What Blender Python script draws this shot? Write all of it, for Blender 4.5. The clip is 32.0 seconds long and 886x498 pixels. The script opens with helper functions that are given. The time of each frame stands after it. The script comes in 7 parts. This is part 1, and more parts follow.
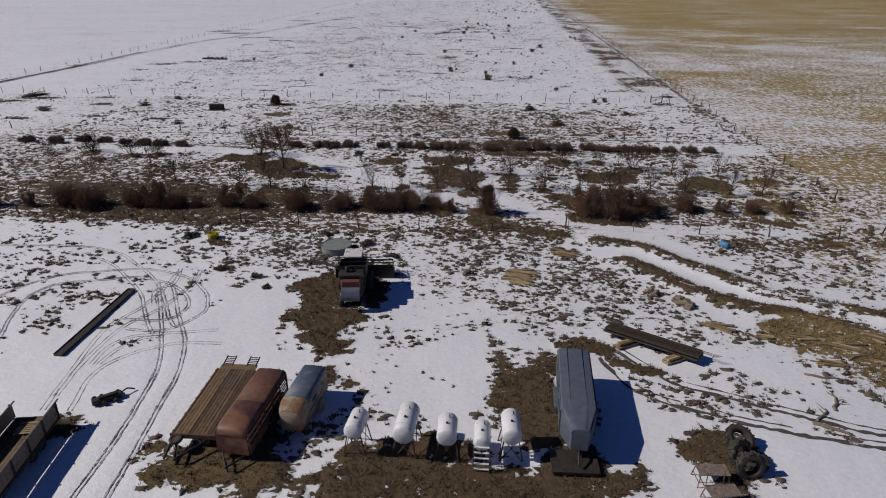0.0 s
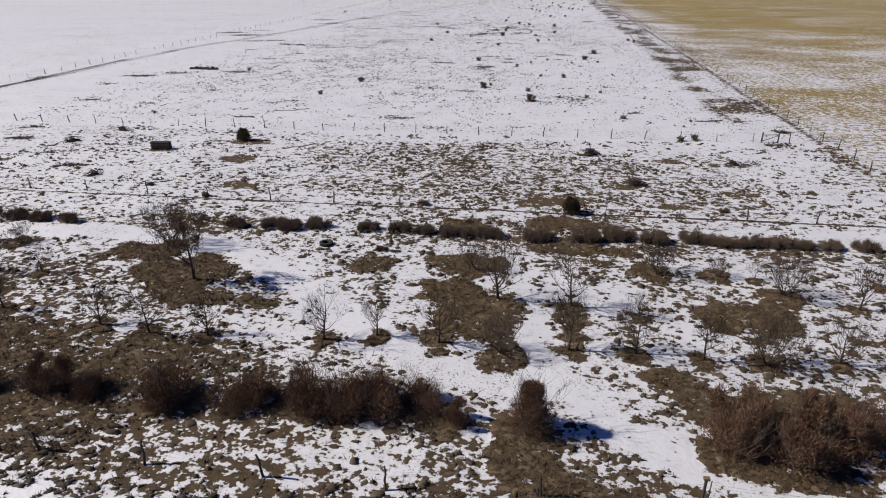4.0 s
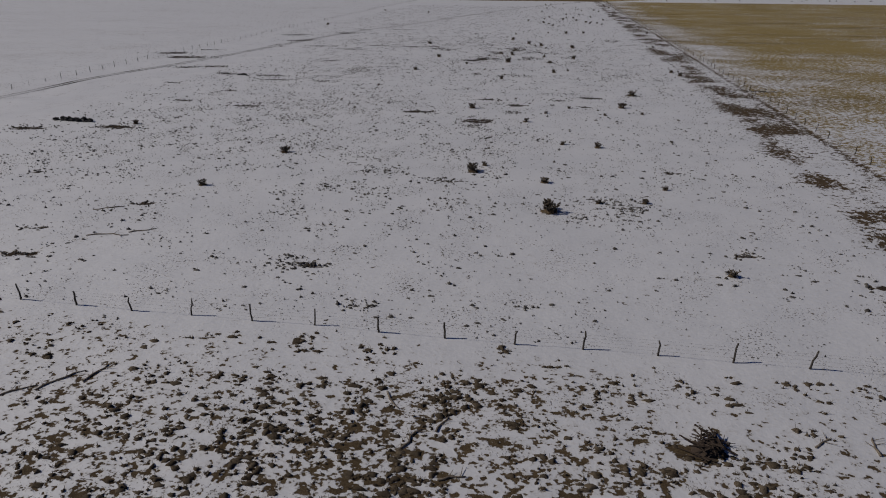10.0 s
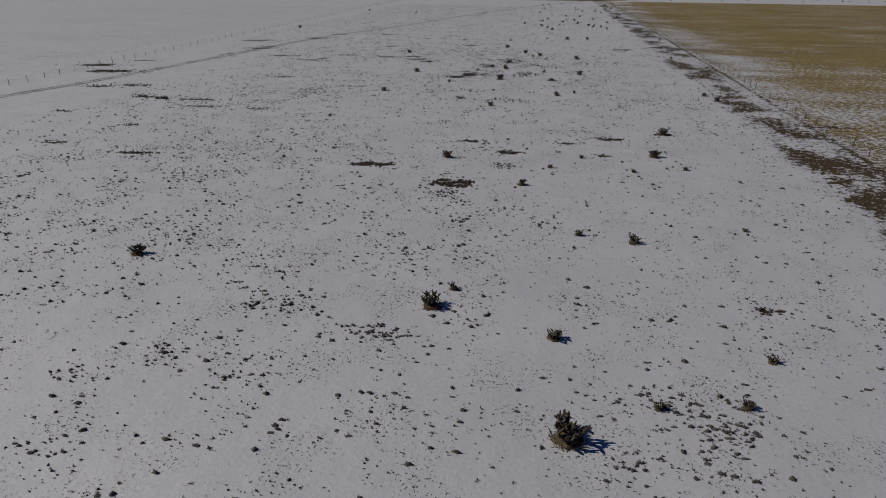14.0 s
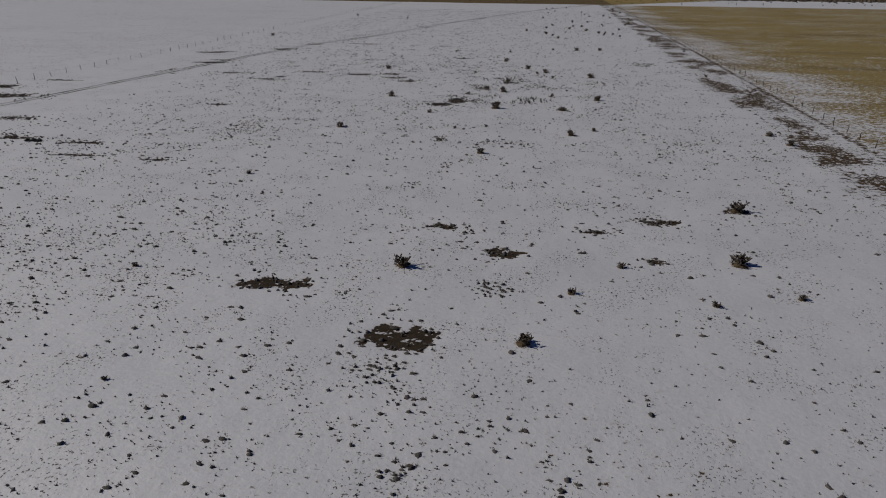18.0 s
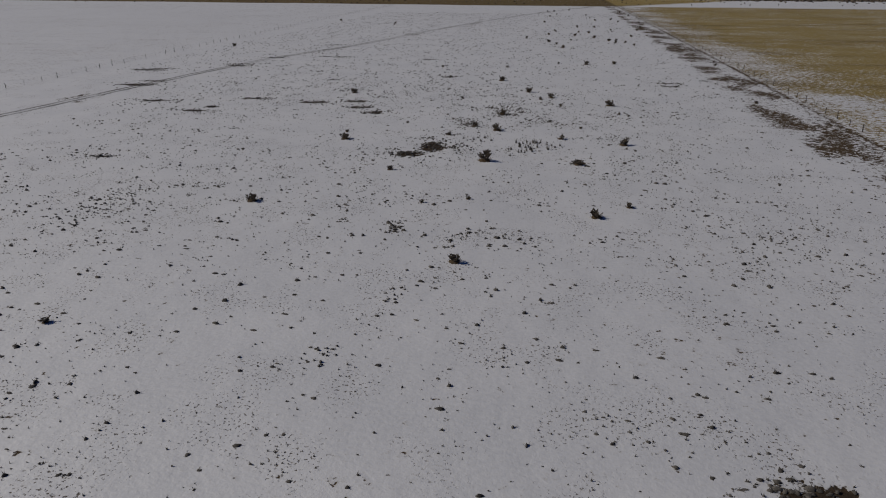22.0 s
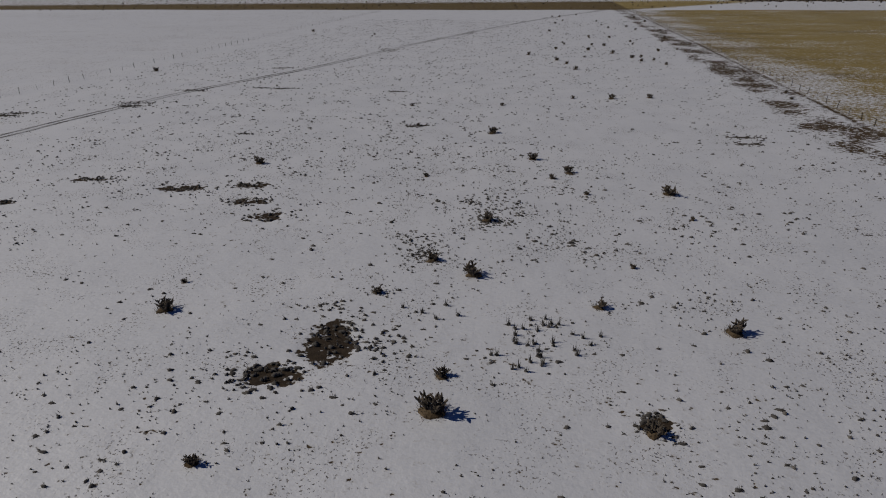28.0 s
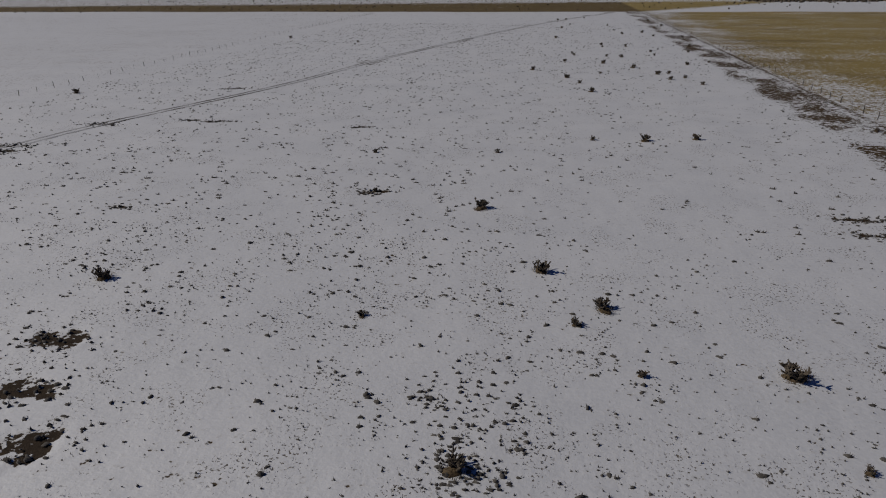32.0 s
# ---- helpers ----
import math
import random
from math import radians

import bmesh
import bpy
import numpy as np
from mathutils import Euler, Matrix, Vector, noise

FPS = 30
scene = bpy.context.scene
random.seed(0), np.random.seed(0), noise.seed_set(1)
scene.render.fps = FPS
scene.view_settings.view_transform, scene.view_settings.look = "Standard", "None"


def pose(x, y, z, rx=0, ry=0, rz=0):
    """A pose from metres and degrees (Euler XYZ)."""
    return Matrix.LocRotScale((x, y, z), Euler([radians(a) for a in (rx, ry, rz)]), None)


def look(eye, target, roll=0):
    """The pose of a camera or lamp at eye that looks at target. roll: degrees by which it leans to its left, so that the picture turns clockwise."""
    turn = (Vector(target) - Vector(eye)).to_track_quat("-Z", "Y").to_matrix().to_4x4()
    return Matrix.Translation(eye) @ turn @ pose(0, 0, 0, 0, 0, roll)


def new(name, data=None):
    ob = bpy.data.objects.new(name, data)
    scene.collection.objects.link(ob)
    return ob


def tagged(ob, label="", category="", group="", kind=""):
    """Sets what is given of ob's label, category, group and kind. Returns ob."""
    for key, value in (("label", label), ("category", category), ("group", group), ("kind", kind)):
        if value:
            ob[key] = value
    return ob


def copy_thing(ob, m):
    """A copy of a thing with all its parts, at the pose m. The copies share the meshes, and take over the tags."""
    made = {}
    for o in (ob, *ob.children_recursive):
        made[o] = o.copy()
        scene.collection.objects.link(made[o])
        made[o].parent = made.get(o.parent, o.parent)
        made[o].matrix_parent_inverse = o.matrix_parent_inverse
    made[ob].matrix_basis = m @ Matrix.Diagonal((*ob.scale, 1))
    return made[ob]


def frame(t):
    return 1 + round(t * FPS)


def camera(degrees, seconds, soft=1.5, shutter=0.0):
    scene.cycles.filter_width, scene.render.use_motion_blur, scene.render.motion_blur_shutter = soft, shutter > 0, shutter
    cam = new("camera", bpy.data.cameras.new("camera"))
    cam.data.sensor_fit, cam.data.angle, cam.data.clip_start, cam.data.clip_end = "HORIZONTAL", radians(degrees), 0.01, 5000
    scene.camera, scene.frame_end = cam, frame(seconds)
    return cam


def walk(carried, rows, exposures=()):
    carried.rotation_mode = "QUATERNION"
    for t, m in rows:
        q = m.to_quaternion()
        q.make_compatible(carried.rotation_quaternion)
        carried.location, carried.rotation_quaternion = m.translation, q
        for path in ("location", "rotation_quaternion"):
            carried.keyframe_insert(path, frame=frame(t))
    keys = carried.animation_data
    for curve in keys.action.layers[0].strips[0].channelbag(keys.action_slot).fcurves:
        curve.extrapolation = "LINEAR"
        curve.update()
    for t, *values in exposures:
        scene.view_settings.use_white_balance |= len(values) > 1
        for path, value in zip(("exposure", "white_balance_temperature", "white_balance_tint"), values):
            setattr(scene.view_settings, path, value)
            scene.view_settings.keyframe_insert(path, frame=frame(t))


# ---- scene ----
cam = camera(71.1, 32.0, 1.05)
METRES, EYE, TILT, LEAN, TURN = 291.0, 24.0, -24.12, -1.62, 6.2
ROWS = [
    (0.0, 0.0, 0.0, 0.0, 0.0, 0.15, 1.78),
    (0.5, 0.0007, 0.0145, 0.0058, 0.6, 0.06, 1.59),
    (1.0, 0.0018, 0.0295, 0.0118, 1.2, -0.05, 1.36),
    (1.5, 0.003, 0.0435, 0.0175, 1.7, -0.1, 1.23),
    (2.0, 0.0042, 0.0587, 0.0236, 2.16, -0.14, 1.11),
    (2.5, 0.0052, 0.0728, 0.0296, 2.55, -0.17, 1.0),
    (3.0, 0.0062, 0.088, 0.036, 2.93, -0.15, 0.89),
    (3.5, 0.0071, 0.1021, 0.0421, 3.2, -0.13, 0.77),
    (5.5, 0.0108, 0.1599, 0.0688, 3.78, -0.18, 0.49),
    (6.0, 0.0116, 0.1748, 0.0759, 3.89, -0.12, 0.42),
    (6.5, 0.0125, 0.1885, 0.0824, 3.97, -0.07, 0.41),
    (7.0, 0.0134, 0.2034, 0.0893, 3.98, -0.03, 0.36),
    (7.5, 0.0144, 0.2171, 0.0957, 4.01, 0.05, 0.33),
    (8.0, 0.0154, 0.232, 0.1025, 4.01, 0.1, 0.28),
    (8.5, 0.0162, 0.2456, 0.1088, 3.99, 0.11, 0.23),
    (9.0, 0.017, 0.2606, 0.1154, 3.96, 0.15, 0.14),
    (9.5, 0.0176, 0.2743, 0.1218, 3.97, 0.2, 0.04),
    (10.0, 0.0182, 0.2891, 0.1287, 3.93, 0.25, -0.06),
    (10.5, 0.0188, 0.3027, 0.135, 3.9, 0.27, -0.09),
    (11.0, 0.0196, 0.3178, 0.1418, 3.83, 0.26, -0.08),
    (11.5, 0.0205, 0.3318, 0.1478, 3.73, 0.23, -0.06),
    (12.0, 0.0216, 0.3471, 0.1544, 3.65, 0.19, -0.06),
    (12.5, 0.0226, 0.3611, 0.1607, 3.59, 0.15, -0.05),
    (13.0, 0.0238, 0.3764, 0.1672, 3.56, 0.11, -0.03),
    (13.5, 0.0248, 0.3905, 0.1735, 3.54, 0.07, -0.06),
    (14.0, 0.0257, 0.4057, 0.1805, 3.55, 0.04, -0.09),
    (14.5, 0.0264, 0.4198, 0.1869, 3.55, 0.01, -0.12),
    (16.5, 0.0295, 0.4791, 0.2097, 3.48, 0.27, -0.17),
    (17.0, 0.0309, 0.4939, 0.2163, 3.58, 0.29, -0.13),
    (17.5, 0.0321, 0.5088, 0.2231, 3.67, 0.28, -0.17),
    (18.0, 0.033, 0.5225, 0.2293, 3.69, 0.28, -0.14),
    (18.5, 0.0338, 0.5373, 0.2359, 3.69, 0.27, -0.08),
    (19.0, 0.0346, 0.551, 0.242, 3.69, 0.31, -0.05),
    (19.5, 0.0355, 0.566, 0.2485, 3.67, 0.29, -0.02),
    (20.0, 0.0364, 0.5798, 0.2546, 3.7, 0.28, 0.04),
    (20.5, 0.0374, 0.5947, 0.2614, 3.69, 0.27, 0.04),
    (21.0, 0.0383, 0.6086, 0.2675, 3.71, 0.28, 0.06),
    (21.5, 0.0395, 0.6237, 0.2741, 3.75, 0.29, 0.12),
    (22.0, 0.0405, 0.6375, 0.2801, 3.76, 0.33, 0.16),
    (22.5, 0.0418, 0.6524, 0.2866, 3.8, 0.37, 0.19),
    (23.0, 0.0429, 0.666, 0.2925, 3.82, 0.4, 0.25),
    (23.5, 0.044, 0.6796, 0.2982, 3.79, 0.43, 0.31),
    (24.0, 0.0452, 0.693, 0.3037, 3.8, 0.46, 0.41),
    (24.5, 0.0466, 0.7073, 0.31, 3.84, 0.47, 0.49),
    (25.0, 0.0477, 0.7204, 0.3162, 3.92, 0.47, 0.54),
    (25.5, 0.0488, 0.7344, 0.3228, 3.91, 0.46, 0.58),
    (27.5, 0.0515, 0.7883, 0.3474, 4.08, 0.51, 0.68),
    (28.0, 0.0524, 0.8025, 0.3538, 4.14, 0.49, 0.68),
    (28.5, 0.0533, 0.8157, 0.3596, 4.16, 0.48, 0.72),
    (29.0, 0.0542, 0.8298, 0.3662, 4.21, 0.47, 0.74),
    (29.5, 0.0551, 0.843, 0.3721, 4.25, 0.46, 0.75),
    (30.0, 0.056, 0.8573, 0.3786, 4.3, 0.47, 0.74),
    (30.5, 0.0568, 0.8704, 0.3847, 4.35, 0.44, 0.73),
    (31.0, 0.0577, 0.8849, 0.391, 4.36, 0.42, 0.73),
    (31.5, 0.0585, 0.8984, 0.3969, 4.4, 0.42, 0.7),
    (32.0, 0.0593, 0.9128, 0.4034, 4.42, 0.44, 0.67),
]
EXPOSURES = ((0.0, -0.72, 6740, 12), (1.5, -0.64, 6750, 12), (3.5, -0.22, 6800, 12), (5.5, -0.80, 6740, 12), (7.0, -1.01, 6740, 11.5), (9.0, -1.22, 6790, 10.5), (10.0, -1.44, 6820, 10), (12.0, -1.52, 6840, 8.5), (32.0, -1.51, 6840, 8.5))
walk(cam, [(t, pose(0, 0, EYE, TILT, LEAN, TURN) @ pose(METRES * x, METRES * y, METRES * z, 90 + pitch, roll, yaw)) for t, x, y, z, yaw, pitch, roll in ROWS], EXPOSURES)


# ---- world, sun ----
SUN_EL, SUN_TO = radians(38.5), radians(6.0)      # height of the sun; heading of the shadows from +x
world = bpy.data.worlds.new("sky")
scene.world = world
world.use_nodes = True
wn = world.node_tree.nodes
sky = wn.new("ShaderNodeTexSky")
sky.sky_type, sky.sun_disc = "NISHITA", False
sky.altitude, sky.dust_density, sky.ozone_density = 1500, 0.3, 3.0
sky.sun_elevation, sky.sun_rotation = SUN_EL, radians(-84.0)
wn["Background"].inputs["Strength"].default_value = 0.05
deep = wn.new("ShaderNodeMix")                    # thin dry winter air: a deeper blue
deep.data_type, deep.blend_type = "RGBA", "MULTIPLY"
deep.inputs["Factor"].default_value, deep.inputs[7].default_value = 1.0, (0.36, 0.55, 1.08, 1)
world.node_tree.links.new(sky.outputs[0], deep.inputs[6])
world.node_tree.links.new(deep.outputs[2], wn["Background"].inputs["Color"])
sun_data = bpy.data.lights.new("sun", "SUN")
sun_data.energy, sun_data.angle, sun_data.color = 5.0, radians(0.53), (1.0, 0.965, 0.93)
sun = new("sun", sun_data)
travel = Vector((math.cos(SUN_EL) * math.cos(SUN_TO), math.cos(SUN_EL) * math.sin(SUN_TO), -math.sin(SUN_EL)))
sun.matrix_world = look(Vector((0, 0, 80)) - travel * 60, Vector((0, 0, 80)))


# ---- materials ----
def nodes_of(name):
    m = bpy.data.materials.new(name)
    m.use_nodes = True
    t = m.node_tree
    return m, t.nodes, t.links, t.nodes["Principled BSDF"]


def noise_node(n, l, pos, scale, detail=4.0, rough=0.6):
    k = n.new("ShaderNodeTexNoise")
    k.inputs["Scale"].default_value, k.inputs["Detail"].default_value, k.inputs["Roughness"].default_value = scale, detail, rough
    if pos is not None:
        l.new(pos, k.inputs["Vector"])
    return k.outputs["Fac"]


def arith(n, l, op, a, b=0.0, c=None):
    k = n.new("ShaderNodeMath")
    k.operation = op
    for i, v in enumerate((a, b, c)):
        if v is None:
            continue
        if isinstance(v, (int, float)):
            k.inputs[i].default_value = v
        else:
            l.new(v, k.inputs[i])
    return k.outputs[0]


def ramp(n, l, fac, stops):
    k = n.new("ShaderNodeValToRGB")
    e = k.color_ramp.elements
    while len(e) < len(stops):
        e.new(0.5)
    for el, (p, c) in zip(e, stops):
        el.position, el.color = p, (*c, 1)
    l.new(fac, k.inputs["Fac"])
    return k.outputs["Color"]


def blend(n, l, fac, a, b):
    k = n.new("ShaderNodeMix")
    k.data_type = "RGBA"
    for s, v in ((k.inputs["Factor"], fac), (k.inputs[6], a), (k.inputs[7], b)):
        if isinstance(v, (int, float)):
            s.default_value = v
        elif isinstance(v, tuple):
            s.default_value = (*v, 1)
        else:
            l.new(v, s)
    return k.outputs[2]


def span(n, l, v, a, b):
    k = n.new("ShaderNodeMapRange")
    k.interpolation_type = "SMOOTHSTEP"
    k.inputs[1].default_value, k.inputs[2].default_value = a, b
    l.new(v, k.inputs[0])
    return k.outputs[0]


def bump(n, l, height, strength, dist, bsdf):
    k = n.new("ShaderNodeBump")
    k.inputs["Strength"].default_value, k.inputs["Distance"].default_value = strength, dist
    l.new(height, k.inputs["Height"])
    l.new(k.outputs[0], bsdf.inputs["Normal"])


def surface(name, dark, light, scale=6.0, rough=0.8, metal=0.0, stain=None, stain_scale=1.2, stain_at=(0.52, 0.66), relief=0.3, vary=0.0, fine=40.0):
    """A weathered surface: two tones by grain, and stains of a third tone on a larger scale."""
    m, n, l, b = nodes_of(name)
    pos = n.new("ShaderNodeTexCoord").outputs["Object"]
    a = noise_node(n, l, pos, scale, 5)
    f = noise_node(n, l, pos, fine, 3)
    mix = arith(n, l, "ADD", arith(n, l, "MULTIPLY", a, 0.65), arith(n, l, "MULTIPLY", f, 0.35))
    if vary:
        r = n.new("ShaderNodeObjectInfo").outputs["Random"]
        mix = arith(n, l, "ADD", mix, arith(n, l, "MULTIPLY", arith(n, l, "SUBTRACT", r, 0.5), vary))
    col = ramp(n, l, mix, ((0.3, dark), (0.68, light)))
    if stain:
        s = span(n, l, noise_node(n, l, pos, stain_scale, 6, 0.65), *stain_at)
        col = blend(n, l, s, col, stain)
    l.new(col, b.inputs["Base Color"])
    b.inputs["Roughness"].default_value, b.inputs["Metallic"].default_value = rough, metal
    bump(n, l, mix, relief, 0.02, b)
    return m


def leafy(name, tones, rough=0.9):
    """Twigs, blades and leaves: a tone for each blade, by island."""
    m, n, l, b = nodes_of(name)
    g = n.new("ShaderNodeNewGeometry")
    big = noise_node(n, l, g.outputs["Position"], 0.35, 2)
    v = arith(n, l, "ADD", arith(n, l, "MULTIPLY", g.outputs["Random Per Island"], 0.7), arith(n, l, "MULTIPLY", big, 0.45))
    k = len(tones) - 1
    l.new(ramp(n, l, v, [(0.15 + 0.75 * i / k, c) for i, c in enumerate(tones)]), b.inputs["Base Color"])
    b.inputs["Roughness"].default_value = rough
    b.inputs["Specular IOR Level"].default_value = 0.15
    return m


def grassy(name, tones):
    """Dead grass: tones mottled at the size of a few stems."""
    m, n, l, b = nodes_of(name)
    g = n.new("ShaderNodeNewGeometry")
    v = arith(n, l, "ADD", arith(n, l, "MULTIPLY", noise_node(n, l, g.outputs["Position"], 16.0, 3, 0.7), 0.55), arith(n, l, "MULTIPLY", noise_node(n, l, g.outputs["Position"], 1.1, 3, 0.6), 0.45))
    v = arith(n, l, "ADD", v, arith(n, l, "MULTIPLY", g.outputs["Random Per Island"], 0.14))
    k = len(tones) - 1
    l.new(ramp(n, l, v, [(0.34 + 0.42 * i / k, c) for i, c in enumerate(tones)]), b.inputs["Base Color"])
    b.inputs["Roughness"].default_value = 0.9
    b.inputs["Specular IOR Level"].default_value = 0.1
    return m


def ground_material():
    m, n, l, b = nodes_of("snowy_prairie")
    pos = n.new("ShaderNodeNewGeometry").outputs["Position"]

    def attr(name):
        k = n.new("ShaderNodeAttribute")
        k.attribute_name = name
        return k.outputs["Fac"]
    bare, tint, wet = attr("bare"), attr("tint"), attr("wet")
    stretch = n.new("ShaderNodeMapping")
    stretch.inputs["Scale"].default_value = (0.92, 1.08, 1.0)
    l.new(pos, stretch.inputs["Vector"])
    sp = stretch.outputs[0]
    n1 = noise_node(n, l, sp, 1.15, 3, 0.52)
    n2 = noise_node(n, l, sp, 3.3, 2, 0.5)
    n3 = noise_node(n, l, pos, 0.11, 3, 0.55)
    v = arith(n, l, "ADD", arith(n, l, "MULTIPLY", arith(n, l, "SUBTRACT", n1, 0.5), 1.3),
              arith(n, l, "MULTIPLY", arith(n, l, "SUBTRACT", n2, 0.5), 0.95))
    v = arith(n, l, "ADD", arith(n, l, "ADD", v, bare), arith(n, l, "MULTIPLY", arith(n, l, "SUBTRACT", n3, 0.5), 0.22))
    specks = span(n, l, noise_node(n, l, pos, 5.2, 2, 0.55), 0.60, 0.655)
    axes = n.new("ShaderNodeSeparateXYZ")
    l.new(pos, axes.inputs[0])
    patchy = arith(n, l, "MULTIPLY", span(n, l, noise_node(n, l, pos, 0.20, 4, 0.62), 0.47, 0.62), span(n, l, axes.outputs["Y"], 54.0, 62.0))
    mask = arith(n, l, "MAXIMUM", span(n, l, v, 0.47, 0.56), arith(n, l, "MULTIPLY", arith(n, l, "MULTIPLY", specks, patchy), 0.9))
    grain = noise_node(n, l, pos, 13.0, 4, 0.7)
    mid = noise_node(n, l, sp, 1.7, 4, 0.6)
    tone = arith(n, l, "ADD", arith(n, l, "MULTIPLY", grain, 0.6), arith(n, l, "MULTIPLY", mid, 0.4))
    brown = ramp(n, l, tone, ((0.28, (0.050, 0.034, 0.021)), (0.45, (0.086, 0.060, 0.036)), (0.58, (0.124, 0.089, 0.054)), (0.75, (0.19, 0.145, 0.092))))
    straw = ramp(n, l, tone, ((0.34, (0.13, 0.094, 0.036)), (0.47, (0.32, 0.24, 0.092)), (0.62, (0.52, 0.41, 0.19))))
    rows = n.new("ShaderNodeMapping")
    rows.inputs["Scale"].default_value = (0.25, 1.0, 1.0)
    l.new(pos, rows.inputs["Vector"])
    straw = blend(n, l, arith(n, l, "MULTIPLY", span(n, l, noise_node(n, l, rows.outputs[0], 0.06, 5, 0.65), 0.47, 0.70), 0.55), straw, brown)
    mud = ramp(n, l, tone, ((0.3, (0.020, 0.016, 0.013)), (0.7, (0.075, 0.055, 0.040))))
    earth = blend(n, l, wet, blend(n, l, tint, brown, straw), mud)
    snow = ramp(n, l, arith(n, l, "ADD", arith(n, l, "MULTIPLY", n3, 0.5), arith(n, l, "MULTIPLY", n2, 0.5)),
                ((0.32, (0.72, 0.728, 0.75)), (0.6, (0.84, 0.84, 0.852))))
    # frost and litter showing through thin snow
    thin = span(n, l, v, 0.30, 0.50)
    snow = blend(n, l, arith(n, l, "MULTIPLY", thin, 0.30), snow, (0.42, 0.385, 0.33))
    l.new(blend(n, l, mask, snow, earth), b.inputs["Base Color"])
    l.new(arith(n, l, "ADD", 0.68, arith(n, l, "MULTIPLY", mask, 0.24)), b.inputs["Roughness"])
    l.new(arith(n, l, "SUBTRACT", 0.9, arith(n, l, "MULTIPLY", mask, 0.87)), b.inputs["Specular IOR Level"])
    b.inputs["IOR"].default_value = 2.2
    h = arith(n, l, "ADD", arith(n, l, "ADD", arith(n, l, "ADD", arith(n, l, "MULTIPLY", n2, 0.45), arith(n, l, "MULTIPLY", n1, 0.7)), arith(n, l, "MULTIPLY", noise_node(n, l, pos, 8.0, 3, 0.6), 0.22)), arith(n, l, "MULTIPLY", mask, arith(n, l, "SUBTRACT", grain, 1.1)))
    bump(n, l, h, 0.65, 0.07, b)
    return m


M_GROUND = ground_material()
M_TUFT = grassy("dry_tuft", ((0.040, 0.037, 0.034), (0.082, 0.075, 0.068), (0.135, 0.123, 0.110), (0.21, 0.19, 0.168)))
M_MAT = grassy("standing_dead_grass", ((0.056, 0.038, 0.023), (0.102, 0.072, 0.043), (0.15, 0.110, 0.068), (0.22, 0.17, 0.11)))
M_TUSSOCK = grassy("grey_brown_tussock", ((0.034, 0.026, 0.018), (0.072, 0.055, 0.038), (0.117, 0.091, 0.063), (0.185, 0.148, 0.104)))
M_YARD = grassy("grey_dead_clump", ((0.034, 0.028, 0.021), (0.072, 0.060, 0.047), (0.115, 0.097, 0.076), (0.18, 0.152, 0.118)))
M_BARK = surface("grey_brown_bark", (0.035, 0.025, 0.019), (0.10, 0.075, 0.058), 9)
M_TWIG = leafy("grey_brown_twigs", ((0.032, 0.023, 0.018), (0.068, 0.050, 0.039), (0.115, 0.087, 0.067)))
M_RED = leafy("red_brown_leaves", ((0.070, 0.037, 0.024), (0.132, 0.073, 0.046), (0.19, 0.112, 0.071), (0.25, 0.16, 0.105)))
M_LEAF = leafy("withered_leaves", ((0.05, 0.03, 0.02), (0.11, 0.07, 0.045), (0.2, 0.14, 0.09)))
M_SAGE = leafy("grey_brown_brush", ((0.074, 0.052, 0.036), (0.138, 0.099, 0.069), (0.198, 0.147, 0.104), (0.265, 0.203, 0.15)))
M_JUN = leafy("dark_juniper", ((0.036, 0.031, 0.017), (0.072, 0.058, 0.031), (0.135, 0.10, 0.056)))
M_CHOLLA = leafy("cholla_stem", ((0.050, 0.041, 0.032), (0.105, 0.085, 0.065), (0.18, 0.145, 0.11)))
M_POST = surface("weathered_post", (0.026, 0.021, 0.017), (0.09, 0.073, 0.058), 12)
M_TPOST = surface("steel_post", (0.10, 0.10, 0.10), (0.24, 0.23, 0.22), 10, 0.6, 0.4)
M_WIRE = surface("fence_wire", (0.03, 0.027, 0.025), (0.08, 0.075, 0.07), 8, 0.6, 0.6)
M_LOG = surface("grey_log", (0.08, 0.062, 0.045), (0.28, 0.23, 0.175), 5)


